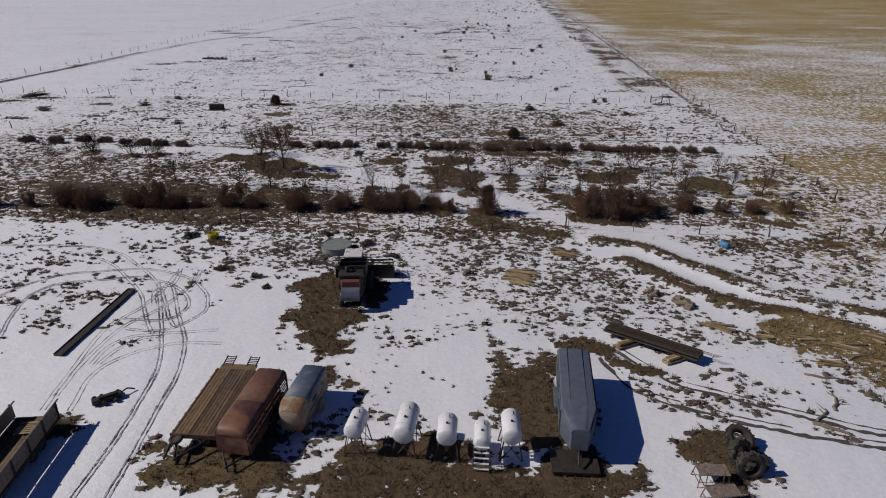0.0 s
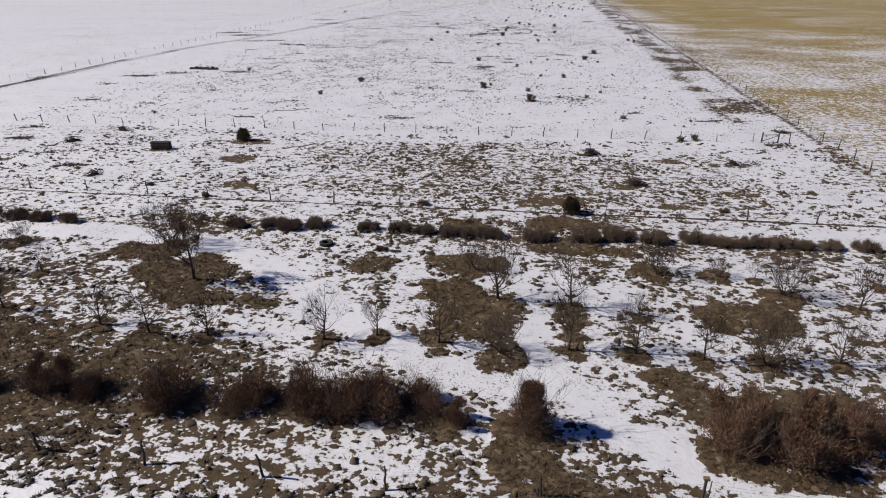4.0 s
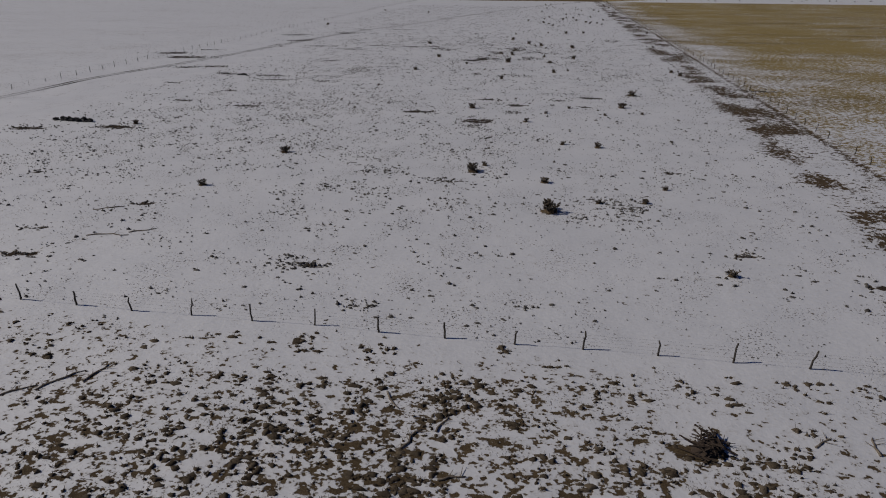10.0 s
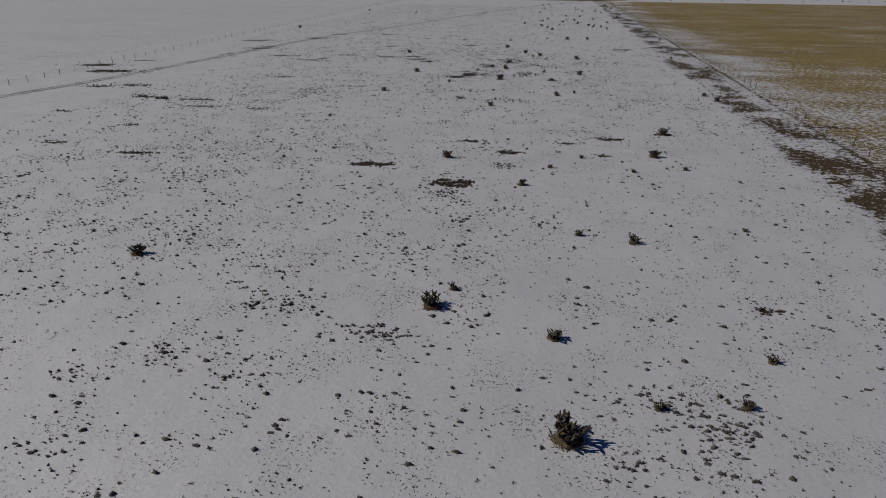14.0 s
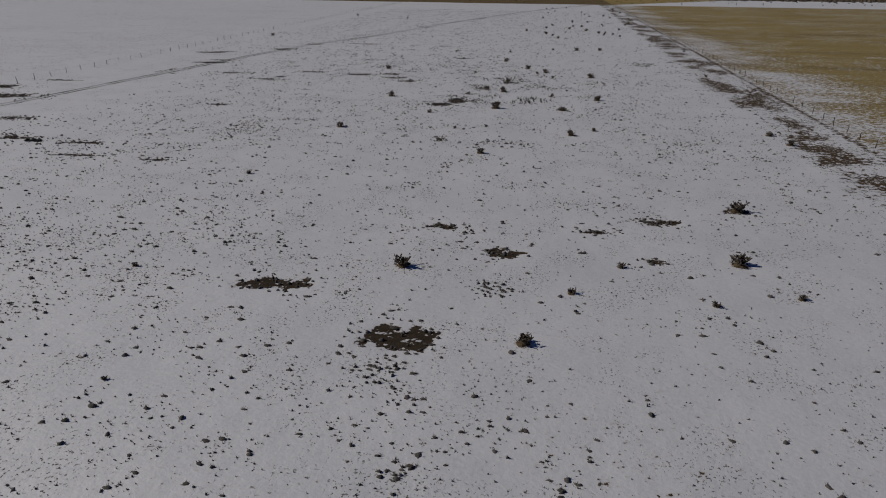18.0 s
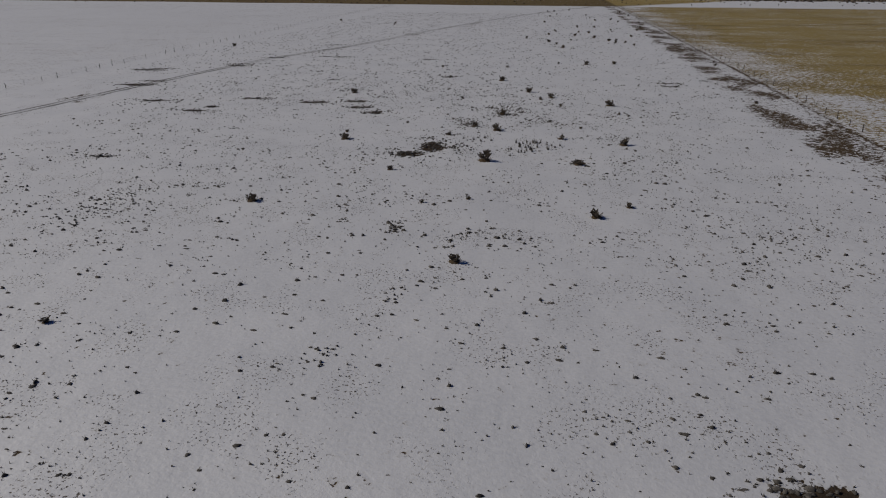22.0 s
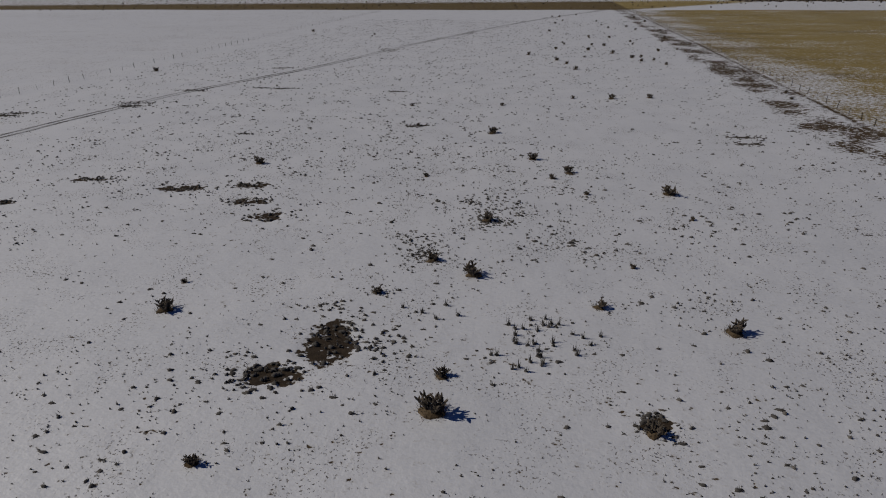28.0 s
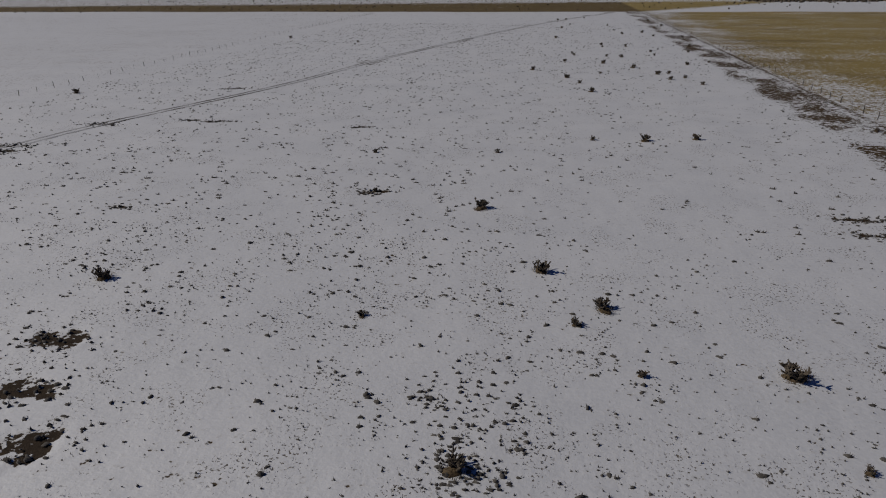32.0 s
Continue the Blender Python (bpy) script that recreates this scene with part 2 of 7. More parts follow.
# ---- mesh building ----
class Shape:
    """Vertices and faces that become one mesh."""

    def __init__(self):
        self.v, self.f = [], []

    def add(self, verts, faces):
        o = len(self.v)
        self.v += [tuple(p) for p in verts]
        self.f += [tuple(o + i for i in f) for f in faces]
        return self

    def box(self, x0, x1, y0, y1, z0, z1, m=None):
        c = [Vector((x, y, z)) for z in (z0, z1) for x, y in ((x0, y0), (x1, y0), (x1, y1), (x0, y1))]
        if m is not None:
            c = [m @ p for p in c]
        return self.add(c, ((3, 2, 1, 0), (4, 5, 6, 7), (0, 1, 5, 4), (1, 2, 6, 5), (2, 3, 7, 6), (3, 0, 4, 7)))

    def tube(self, pts, radii, sides=6, caps=True):
        pts = [Vector(p) for p in pts]
        if isinstance(radii, (int, float)):
            radii = [radii] * len(pts)
        rings = []
        for i, p in enumerate(pts):
            d = (pts[min(i + 1, len(pts) - 1)] - pts[max(i - 1, 0)]).normalized()
            a = d.orthogonal().normalized() if i == 0 else (a - d * a.dot(d)).normalized()
            c = d.cross(a)
            rings += [p + radii[i] * (math.cos(u) * a + math.sin(u) * c) for u in (2 * math.pi * k / sides for k in range(sides))]
        f = [(i * sides + k, i * sides + (k + 1) % sides, (i + 1) * sides + (k + 1) % sides, (i + 1) * sides + k)
             for i in range(len(pts) - 1) for k in range(sides)]
        if caps:
            f += [tuple(range(sides))[::-1], tuple((len(pts) - 1) * sides + k for k in range(sides))]
        return self.add(rings, f)

    def lathe(self, profile, m=None, sides=24, ends=True):
        """Turned round z: profile of (radius, height)."""
        v = [Vector((r * math.cos(2 * math.pi * k / sides), r * math.sin(2 * math.pi * k / sides), z)) for r, z in profile for k in range(sides)]
        f = [(i * sides + k, i * sides + (k + 1) % sides, (i + 1) * sides + (k + 1) % sides, (i + 1) * sides + k)
             for i in range(len(profile) - 1) for k in range(sides)]
        if ends:
            f += [tuple(range(sides))[::-1], tuple((len(profile) - 1) * sides + k for k in range(sides))]
        if m is not None:
            v = [m @ p for p in v]
        return self.add(v, f)

    def loft(self, rings, close=True):
        """Skin over rings of equal length."""
        k = len(rings[0])
        f = [(i * k + j, i * k + (j + 1) % k, (i + 1) * k + (j + 1) % k, (i + 1) * k + j) for i in range(len(rings) - 1) for j in range(k)]
        if close:
            f += [tuple(range(k))[::-1], tuple((len(rings) - 1) * k + j for j in range(k))]
        return self.add([p for r in rings for p in r], f)

    def mesh(self, name, mat, smooth=False, bevel=0.0):
        me = bpy.data.meshes.new(name)
        me.from_pydata(self.v, [], self.f)
        if bevel:
            bm = bmesh.new()
            bm.from_mesh(me)
            bmesh.ops.bevel(bm, geom=bm.edges[:], offset=bevel, segments=1, affect="EDGES", clamp_overlap=True)
            bm.to_mesh(me)
            bm.free()
        me.materials.append(mat)
        if smooth:
            me.shade_smooth()
        me.update()
        return me


def part(name, shape, mat, parent=None, label="", smooth=False, bevel=0.0):
    ob = new(name, shape.mesh(name, mat, smooth, bevel) if isinstance(shape, Shape) else shape)
    if parent is not None:
        ob.parent = parent
    return tagged(ob, label)


def thing(name, m, label, category, group="", kind=""):
    ob = new(name)
    ob.matrix_world = m
    return tagged(ob, label, category, group, kind)


def at(x, y, turn=0.0, size=1.0, z=0.0):
    return pose(x, y, z, 0, 0, turn) @ Matrix.Diagonal((size, size, size, 1))


# ---- ground ----
def lattice(ix, iy, seed):
    h = (ix.astype(np.int64) * 374761393 + iy.astype(np.int64) * 668265263 + seed * 974711) & 0xFFFFFFFF
    h = ((h ^ (h >> 13)) * 1274126177) & 0xFFFFFFFF
    return ((h ^ (h >> 16)) & 0xFFFFFF) / float(0xFFFFFF)


def field(x, y, size, seed=0, octaves=3):
    """Smooth noise from 0 to 1 over the plan, with features of that size in metres."""
    out, amp, tot = 0.0, 1.0, 0.0
    for k in range(octaves):
        u, v = x / size * 2 ** k + 17.3 * k, y / size * 2 ** k - 9.1 * k
        i, j = np.floor(u), np.floor(v)
        a, b = u - i, v - j
        a, b = a * a * (3 - 2 * a), b * b * (3 - 2 * b)
        s = seed + 31 * k
        w = (lattice(i, j, s) * (1 - a) + lattice(i + 1, j, s) * a) * (1 - b) + (lattice(i, j + 1, s) * (1 - a) + lattice(i + 1, j + 1, s) * a) * b
        out, tot, amp = out + amp * w, tot + amp, amp * 0.55
    return out / tot


def step(v, a, b):
    t = np.clip((v - a) / (b - a), 0, 1)
    return t * t * (3 - 2 * t)


def band(v, a, b, soft):
    return step(v, a - soft, a + soft) * (1 - step(v, b - soft, b + soft))


def blot(x, y, cx, cy, rx, ry, turn=0.0, soft=0.5):
    """1 inside an uneven ellipse, falling to 0 outside."""
    c, s = math.cos(radians(turn)), math.sin(radians(turn))
    u, v = ((x - cx) * c + (y - cy) * s) / rx, (-(x - cx) * s + (y - cy) * c) / ry
    d = np.sqrt(u * u + v * v) + (field(x, y, max(0.8, min(rx, ry)), int(cx * 7 + cy * 3) & 255, 2) - 0.5) * 1.5
    return 1 - step(d, 0.75, 0.75 + 1.5 * soft)


def along(x, y, pts):
    """Distance from a line through the points."""
    best = np.full(x.shape, 1e9)
    for (ax, ay), (bx, by) in zip(pts, pts[1:]):
        dx, dy = bx - ax, by - ay
        t = np.clip(((x - ax) * dx + (y - ay) * dy) / (dx * dx + dy * dy), 0, 1)
        best = np.minimum(best, np.hypot(x - ax - t * dx, y - ay - t * dy))
    return best


def smooth_line(pts, n=8):
    """A curve through the points."""
    p = [Vector((*q, 0)) for q in pts]
    p = [2 * p[0] - p[1]] + p + [2 * p[-1] - p[-2]]
    out = []
    for a, b, c, d in zip(p, p[1:], p[2:], p[3:]):
        for k in range(n):
            t = k / n
            q = 0.5 * (2 * b + (c - a) * t + (2 * a - 5 * b + 4 * c - d) * t * t + (3 * b - a - 3 * c + d) * t ** 3)
            out.append((q.x, q.y))
    return out + [(p[-2].x, p[-2].y)]


# clumps of cholla on the prairie: x, y, size
CHOLLA_0 = [(-4.0, 157.4, 1.5), (-46.6, 159.6, 0.8), (1.4, 161, 0.5), (6.6, 161.9, 0.6), (9.7, 167.3, 0.5), (-4.8, 167.9, 0.8), (-14.2, 170.9, 1.2), (-13.0, 174.1, 0.6), (-42.7, 175.9, 1), (-23.4, 184, 0.3), (2.7, 186.4, 0.8), (-75.9, 189.3, 0.8), (-2.5, 187.6, 0.6), (14.2, 191.5, 0.4), (-34.3, 194.1, 0.3), (-8.9, 202.6, 0.8), (-42.4, 209.2, 0.4), (5.4, 210.4, 0.5), (-5.5, 210.6, 0.5), (12.2, 212.7, 0.5), (-19.8, 213.3, 1), (-1.2, 216.3, 0.5), (9.0, 218.5, 1.1), (12.3, 232.9, 1.2), (-45, 236.3, 0.5), (-17.3, 251.3, 0.8), (27.5, 264, 0.9), (-41.9, 263.5, 0.9), (-4.5, 264.4, 0.9), (-23.2, 266.0, 0.4)]
CHOLLA_1 = [(-0.8, 268.0, 0.6), (-18.3, 267.9, 0.4), (26.2, 269.8, 0.8), (-29.7, 277.8, 0.6), (-18.1, 283.9, 1.3), (-5.8, 283.8, 0.8), (-18.2, 287.3, 0.7), (-40.5, 292.6, 1), (1.1, 295.4, 1), (-41.6, 297.1, 0.4), (-8, 297.7, 0.7), (-25.3, 297.7, 0.6), (-18.0, 301.9, 1.1), (-22, 304.2, 0.8), (-4.7, 305.2, 0.4), (-18.2, 314.6, 0.9), (2.4, 317.7, 0.4), (-7.8, 324.6, 0.5), (1.5, 325.7, 1.2), (-27.4, 329.1, 0.5), (-11.7, 330.2, 0.6), (29.7, 332.7, 0.6), (-51.1, 332.1, 1), (-9.6, 332.7, 1), (-14.5, 338.8, 1), (-21.4, 353.4, 0.9), (-34.4, 357.9, 0.4), (-39.2, 375, 0.5), (-21.8, 377.1, 0.5), (-8.2, 386, 0.5)]
CHOLLA_2 = [(-0.5, 386.2, 0.9), (7.2, 388.2, 0.8), (34.4, 389.4, 0.5), (35.5, 396.7, 0.5), (-121.2, 417.1, 0.9), (-6.6, 429.1, 0.8), (18.4, 441, 0.6), (16.3, 451, 0.6), (-3.2, 457.2, 0.5), (13.6, 458.4, 0.6), (21, 475.2, 0.7), (27.7, 480.4, 0.5), (0.6, 493.7, 0.6), (15.1, 496.8, 0.5), (-9.5, 500.8, 0.6), (26.6, 505.6, 0.6), (15.2, 506.7, 0.6), (1, 520.8, 0.5), (-89.9, 527.3, 0.5), (-91.2, 535.6, 0.7), (-125.8, 551.8, 0.9), (9.9, 592.2, 0.5), (-86.7, 633.8, 0.5)]
BARE_0 = [(-17.4, 201.7, 3, 1.6), (-64.2, 207.8, 4, 0.8), (-29.4, 208.2, 3.4, 0.9), (-79.8, 210.8, 2, 0.4), (-11.8, 217.5, 2.2, 1.1), (1.8, 217.9, 1, 0.3), (-18.3, 222.8, 2, 0.7), (-2.8, 224, 2, 0.5), (3.9, 227.9, 2.5, 0.7), (-94.6, 231.5, 2, 0.4), (12.2, 232.6, 1.8, 0.7), (-73.1, 240, 4, 0.5), (-59.8, 240, 2, 0.4), (41.4, 243.4, 3, 1), (-76, 246.6, 4, 0.6), (-70.7, 277.7, 2.5, 0.4), (-5.6, 284.7, 1.1, 0.6), (-29.8, 285.6, 1.4, 0.8), (-26.3, 290.2, 2.2, 3.4), (-29.0, 285.9, 2.8, 1.2), (-121.4, 298.1, 4, 0.4)]
BARE_1 = [(-41.6, 312.7, 2, 1.2), (-73.6, 313, 1.5, 0.8), (-89, 316.6, 2, 0.3), (-45.5, 317.2, 2.5, 1), (-55.7, 320.2, 3.6, 1.3), (-47.6, 322.5, 3, 1.2), (-69.3, 322.5, 3, 0.5), (-102.6, 340, 3, 0.3), (-61.5, 348.5, 2, 0.4), (16.5, 351.1, 2.5, 0.4), (16.7, 355.3, 3, 0.7), (-34.6, 357.5, 2, 0.6), (-112.7, 359.9, 3, 0.4), (-96.9, 368.7, 2, 0.2), (-95.9, 372.1, 4, 0.6), (-92.9, 387.8, 3, 0.5), (-46, 390.7, 2, 0.4), (-73.4, 392.1, 3, 0.2), (-78.4, 392.6, 2, 0.3), (-87.4, 426.3, 3, 0.5)]
# melted streaks: x, y, half width
STREAKS = [(-63.7, 117.2, 1.8), (24.3, 118.7, 2.9), (31.6, 129.4, 2.6), (-52.3, 137.5, 2.3), (-24.7, 139.7, 1.2), (-56.4, 143.3, 1.3), (25.1, 144.0, 2.9), (-75.9, 146.5, 1.5), (14.2, 148.5, 1.0), (-90.0, 148.7, 2.6), (-49.9, 152.1, 1.7), (35.3, 160.3, 3.4), (-70.9, 160.9, 1.3), (-99.4, 166.3, 1.9), (11.7, 174.8, 1.5), (-99.1, 177.9, 4.7), (-75.5, 223.6, 1.5), (-88.4, 247.7, 3.7), (-106.3, 257.0, 3.6), (-99.5, 259.7, 4.2), (-118.8, 278.4, 8.0), (-97, 124, 5), (-80, 119, 3), (-75, 108, 3), (-88, 105, 3), (-62, 107, 2.5)]
STREAKS_FAR = [(-103, 120, 5), (-129.0, 287.9, 6.5), (-74.4, 309.0, 2.9), (-87.3, 317.0, 3.6), (-103.0, 334.9, 5.1), (-115.6, 357.4, 4.5), (-95.5, 368.8, 3.5), (-70, 112, 2), (-84, 126, 2.4), (-78, 186.5, 4), (-92, 183, 4)]
CHOLLA, BARE = [(x, y, s * (1.4 if y < 340 else 1.65)) for x, y, s in CHOLLA_0 + CHOLLA_1 + CHOLLA_2], [(x, y, w, min(1.6 * w, 1.2 * d)) for x, y, w, d in BARE_0 + BARE_1] + [(x, y, w, 0.33 * w) for x, y, w in STREAKS + STREAKS_FAR]

# where bunchgrass stands thick or thin on the prairie: x, y, half width, half depth, density
DRIFT_0 = [(-64.2, 188.6, 13.2, 25.4, 1.6), (-27.9, 164.4, 5.5, 4.1, 1.2), (-26.4, 140.1, 1.6, 2.0, 2.5), (-18.4, 133.2, 1.7, 1.1, 2), (-20.8, 152.8, 13.2, 8.1, 1.2), (2.4, 158.8, 3.2, 4.2, 1.5), (5.5, 153.1, 2.5, 2.5, 1.6), (-5.5, 135.4, 1.3, 0.4, 3), (14.5, 149.0, 1.1, 1.0, 2.5), (-8.9, 146.2, 6.6, 7.2, 0.3), (15.2, 181.0, 9.1, 15.2, 0.5), (-54.4, 186.4, 11.8, 12.5, 1.7), (-30.6, 176.1, 9.8, 5.5, 1.2), (-26.7, 169.2, 2.6, 3.0, 2), (-30.8, 161.6, 1.5, 1.4, 2.5), (-34.7, 158.2, 2.1, 1.0, 2.4), (-18.1, 166.3, 2.2, 1.2, 2.4), (-31.5, 152.9, 3.7, 3.3, 1.7), (-14.0, 155.3, 3.7, 2.6, 1.3)]
DRIFT_1 = [(2.0, 161.7, 2.4, 1.7, 2), (5.4, 160.0, 1.8, 2.5, 2.4), (-0.4, 155.8, 2.0, 1.9, 2), (2.3, 172.4, 10.4, 7.0, 0.7), (-9.4, 174.4, 6.4, 4.8, 1.2), (-8.2, 153.8, 2.6, 2.7, 0.35), (-51.7, 212.2, 11.4, 9.2, 1.5), (-22.1, 189.8, 5.5, 3.8, 1.5), (-11.4, 193.9, 4.6, 4.4, 1.5), (-7.4, 189.1, 2.8, 3.0, 1.6), (-16.4, 196.8, 2.5, 3.3, 1.9), (-18.2, 179.9, 1.7, 1.5, 2), (-14.8, 188.9, 0.7, 1.5, 2.5), (-31.2, 179.9, 4.5, 2.4, 1.3), (6.7, 191.9, 6.0, 8.5, 0.35), (-64.7, 246.9, 7.9, 7.7, 1.5), (-41.8, 219.4, 6.1, 4.5, 1.5), (-35.3, 215.1, 2.9, 3.0, 1.8), (-36.9, 209.6, 1.9, 2.8, 1.5)]
DRIFT_2 = [(-11.7, 210.2, 1.7, 0.6, 2.6), (-11.3, 209.2, 1.2, 0.4, 2.2), (-4.2, 232.2, 5.6, 2.7, 1.3), (-23.4, 207.4, 1.1, 0.7, 2), (-17.1, 220.2, 3.1, 1.2, 1.6), (13.7, 262.9, 8.1, 9.7, 1.2), (-22.8, 210.4, 2.8, 2.7, 0.35), (-31.9, 241.0, 5.5, 12.0, 0.35), (-7.2, 212.8, 4.0, 3.8, 0.35), (-24.7, 252.7, 12.8, 12.2, 0.5), (-57.3, 258.8, 3.1, 6.0, 2), (-51.5, 266.4, 5.8, 9.0, 1.2), (-15.1, 257.3, 2.8, 1.2, 1.5), (11.8, 260.2, 2.7, 2.6, 2), (9.3, 255.4, 2.4, 3.5, 1.3), (-23.9, 235.4, 1.5, 1.4, 2.3), (-12.1, 239.3, 3.4, 2.8, 1.3), (-9.8, 236.5, 2.2, 1.2, 1.5), (-21.3, 244.3, 1.0, 1.1, 2)]
DRIFT_3 = [(-14.2, 279.0, 7.6, 7.8, 0.3), (-33.3, 236.4, 4.7, 3.5, 0.4), (-21.6, 240.8, 3.6, 2.7, 0.5), (-0.7, 241.3, 2.8, 3.4, 0.4), (-24.2, 258.3, 0.8, 1.7, 2.5), (-30.0, 259.4, 1.2, 0.8, 2), (-15.4, 257.6, 4.2, 1.6, 2), (-29.6, 266.6, 2.2, 4.0, 1.4), (-2.6, 277.4, 2.6, 3.7, 1.5), (-15.4, 276.0, 2.6, 3.7, 1.3), (-10.5, 266.8, 1.4, 2.4, 1.5), (9.4, 284.7, 5.4, 9.1, 0.8), (-37.1, 297.9, 6.4, 8.6, 0.2), (-24.9, 277.5, 3.6, 4.0, 0.4), (-19.1, 317.4, 7.0, 8.6, 1.8), (-8.8, 312.4, 4.2, 7.2, 1.8), (-23.8, 307.1, 2.6, 4.5, 2), (-24.2, 287.6, 4.0, 2.8, 1.8), (-0.1, 299.0, 6.2, 5.4, 0.9)]
DRIFT_4 = [(-30.1, 279.2, 1.8, 2.0, 1.5), (-27.9, 281.4, 4.4, 2.8, 1.2), (4.0, 286.2, 2.4, 4.0, 1.5), (-1.8, 283.6, 3.0, 2.3, 1.2), (-46.9, 304.4, 11.7, 7.5, 0.15), (-15.1, 281.7, 4.5, 3.5, 0.2), (-10.5, 300.0, 4.4, 3.8, 0.25), (-5.2, 290.6, 3.6, 3.9, 0.25), (-25.5, 308.5, 2.3, 2.2, 1.8), (-23.0, 305.6, 2.0, 3.1, 2), (-17.9, 314.8, 2.5, 4.5, 2.2), (-18.8, 323.4, 6.0, 6.0, 1.5), (-9.1, 322.5, 4.7, 6.8, 1.4), (-6.2, 308.2, 4.2, 3.9, 1.5), (2.0, 316.2, 4.8, 5.2, 1.0), (-25.1, 297.6, 1.6, 1.2, 2.5), (-28.4, 294.6, 2.8, 1.1, 2), (-19.2, 309.5, 3.9, 2.2, 1.6), (-26.4, 368.6, 17.2, 18.2, 1)]
DRIFT_5 = [(1.8, 299.8, 2.8, 1.6, 1.8), (-36.9, 301.0, 7.6, 5.8, 0.1), (-14.6, 299.8, 3.6, 2.7, 0.3), (-65.0, 362.2, 14.5, 18.5, 1.2), (-30.6, 353.8, 12.2, 10.8, 1.1), (-33.6, 344.2, 16.1, 10.8, 1.2), (-18.0, 319.4, 3.8, 4.5, 2.2), (-9.3, 321.5, 3.8, 3.2, 1.6), (-18.2, 314.4, 1.7, 1.6, 2.5), (-26.6, 317.8, 3.2, 3.8, 1.3), (-38.4, 328.0, 4.2, 4.8, 1.2), (-26.9, 313.5, 2.9, 1.9, 1.8), (-8.7, 318.3, 5.4, 3.6, 1), (1.6, 319.8, 1.8, 2.8, 1.3), (0.8, 350.6, 7.8, 12.0, 0.35)]
DRIFTS = DRIFT_0 + DRIFT_1 + DRIFT_2 + DRIFT_3 + DRIFT_4 + DRIFT_5

# wheel tracks in the yard, each one rut
RUTS_LOOP = [smooth_line(p) for p in (
    ((-54, 50.2), (-47.9, 50.6), (-42.5, 51.1), (-38.6, 51.0), (-35.0, 49.7), (-32.1, 47.5), (-29.5, 45.3), (-27.6, 43.1), (-26.0, 40.8), (-24.8, 39.0), (-23.7, 37.7)),
    ((-37.7, 49.2), (-34.5, 47.5), (-31.2, 44.6), (-29.0, 42.4), (-27.2, 39.8), (-25.8, 37.8), (-24.7, 36.5)),
    ((-40.2, 38.4), (-39.9, 42.2), (-37.7, 45.1), (-34.7, 46.1), (-31.5, 46.9), (-28.6, 46.5), (-26.0, 45.3), (-24.0, 43.4), (-23.1, 42.0), (-22.5, 40.0), (-23.6, 37.7), (-25.0, 37.0), (-27.4, 37.1)),
    ((-35.6, 35.2), (-36.8, 37.8), (-37.7, 40.6), (-37.5, 42.6), (-36.3, 43.8), (-33.6, 44.5), (-31.1, 45.3), (-28.1, 44.6), (-26.2, 43.5), (-24.7, 41.9), (-24.1, 40.3), (-25.0, 38.6), (-28.9, 38.4)))]
RUTS_STRAIGHT = [smooth_line(p) for p in (
    ((-27.1, 44.1), (-24.1, 39.2), (-22.0, 35.9), (-20.6, 32.1), (-20.0, 28.2), (-19.4, 24.6), (-18.8, 19.7)),
    ((-28.6, 44.5), (-25.5, 39.1), (-23.6, 35.6), (-22.2, 32.4), (-21.5, 28.8), (-21.0, 25.4), (-20.6, 19.7)))]
RUTS = RUTS_LOOP + RUTS_STRAIGHT
# single narrow tyre lines
THIN = [smooth_line(p) for p in (
    ((-26.9, 27.7), (-27.6, 31.0), (-28.6, 36.9), (-27.7, 40.2), (-27.6, 43.6), (-28.0, 47.3)),
    ((-27.0, 29.1), (-27.6, 32.8), (-27.5, 37.2), (-26.2, 40.1), (-25.7, 43.7), (-26.1, 47.2)),
    ((-28.0, 47.3), (-27.2, 44.6), (-28.0, 43.0), (-26.7, 40.3)),
    ((-26.1, 47.2), (-25.5, 44.8), (-25.8, 42.7)),
    ((-26.9, 32.5), (-27.0, 34.6), (-26.2, 36.0), (-24.0, 36.7), (-19.7, 37.7)),
    ((-25.2, 27.8), (-26.1, 31.6), (-25.0, 33.9), (-23.2, 35.2), (-21.7, 35.7), (-18.9, 35.9)),
    ((-26.4, 32.6), (-26.2, 34.3), (-25.2, 35.9), (-23.6, 36.4)))]
DRIVE = [smooth_line(p) for p in (
    ((7.2, 36.6), (9.1, 32.9), (12.8, 31.2), (17.0, 29.9), (30, 27.6)), ((7.9, 38.2), (11.2, 34.4), (14.7, 32.8), (22, 30.2), (30, 28.9)))]
FAINT = [((-8.0, 38.4), (5.5, 41.9)), ((-7.7, 35.6), (4.6, 43.4)), ((-7.9, 36.4), (4.2, 44.0))]
BANK = smooth_line(((9.9, 57.0), (13.9, 55.6), (16.4, 52.8), (18.8, 50.9), (20.6, 49.0), (22.2, 47.1), (24.8, 45.9), (27.0, 45.1), (29.7, 44.0), (40, 39)))
BANK_LOW = smooth_line(((11.8, 52.7), (13.9, 50.5), (15.7, 48.0), (17.2, 46.6), (20.1, 44.8), (22.7, 44.0), (25.3, 42.3), (27.9, 40.6), (36, 38)))
LANE = smooth_line(((-60, 84.5), (-45, 86.5), (-34.4, 85.8), (-27.3, 83.4), (-20.8, 79.0), (-14.2, 74.2), (-8.3, 69.2), (-3.0, 68.0)))
LANE_RIGHT = smooth_line(((-1, 69), (1.1, 67.7), (4.1, 64.4), (7.4, 62.2), (11.5, 61.2), (16, 61), (30, 60.5)))
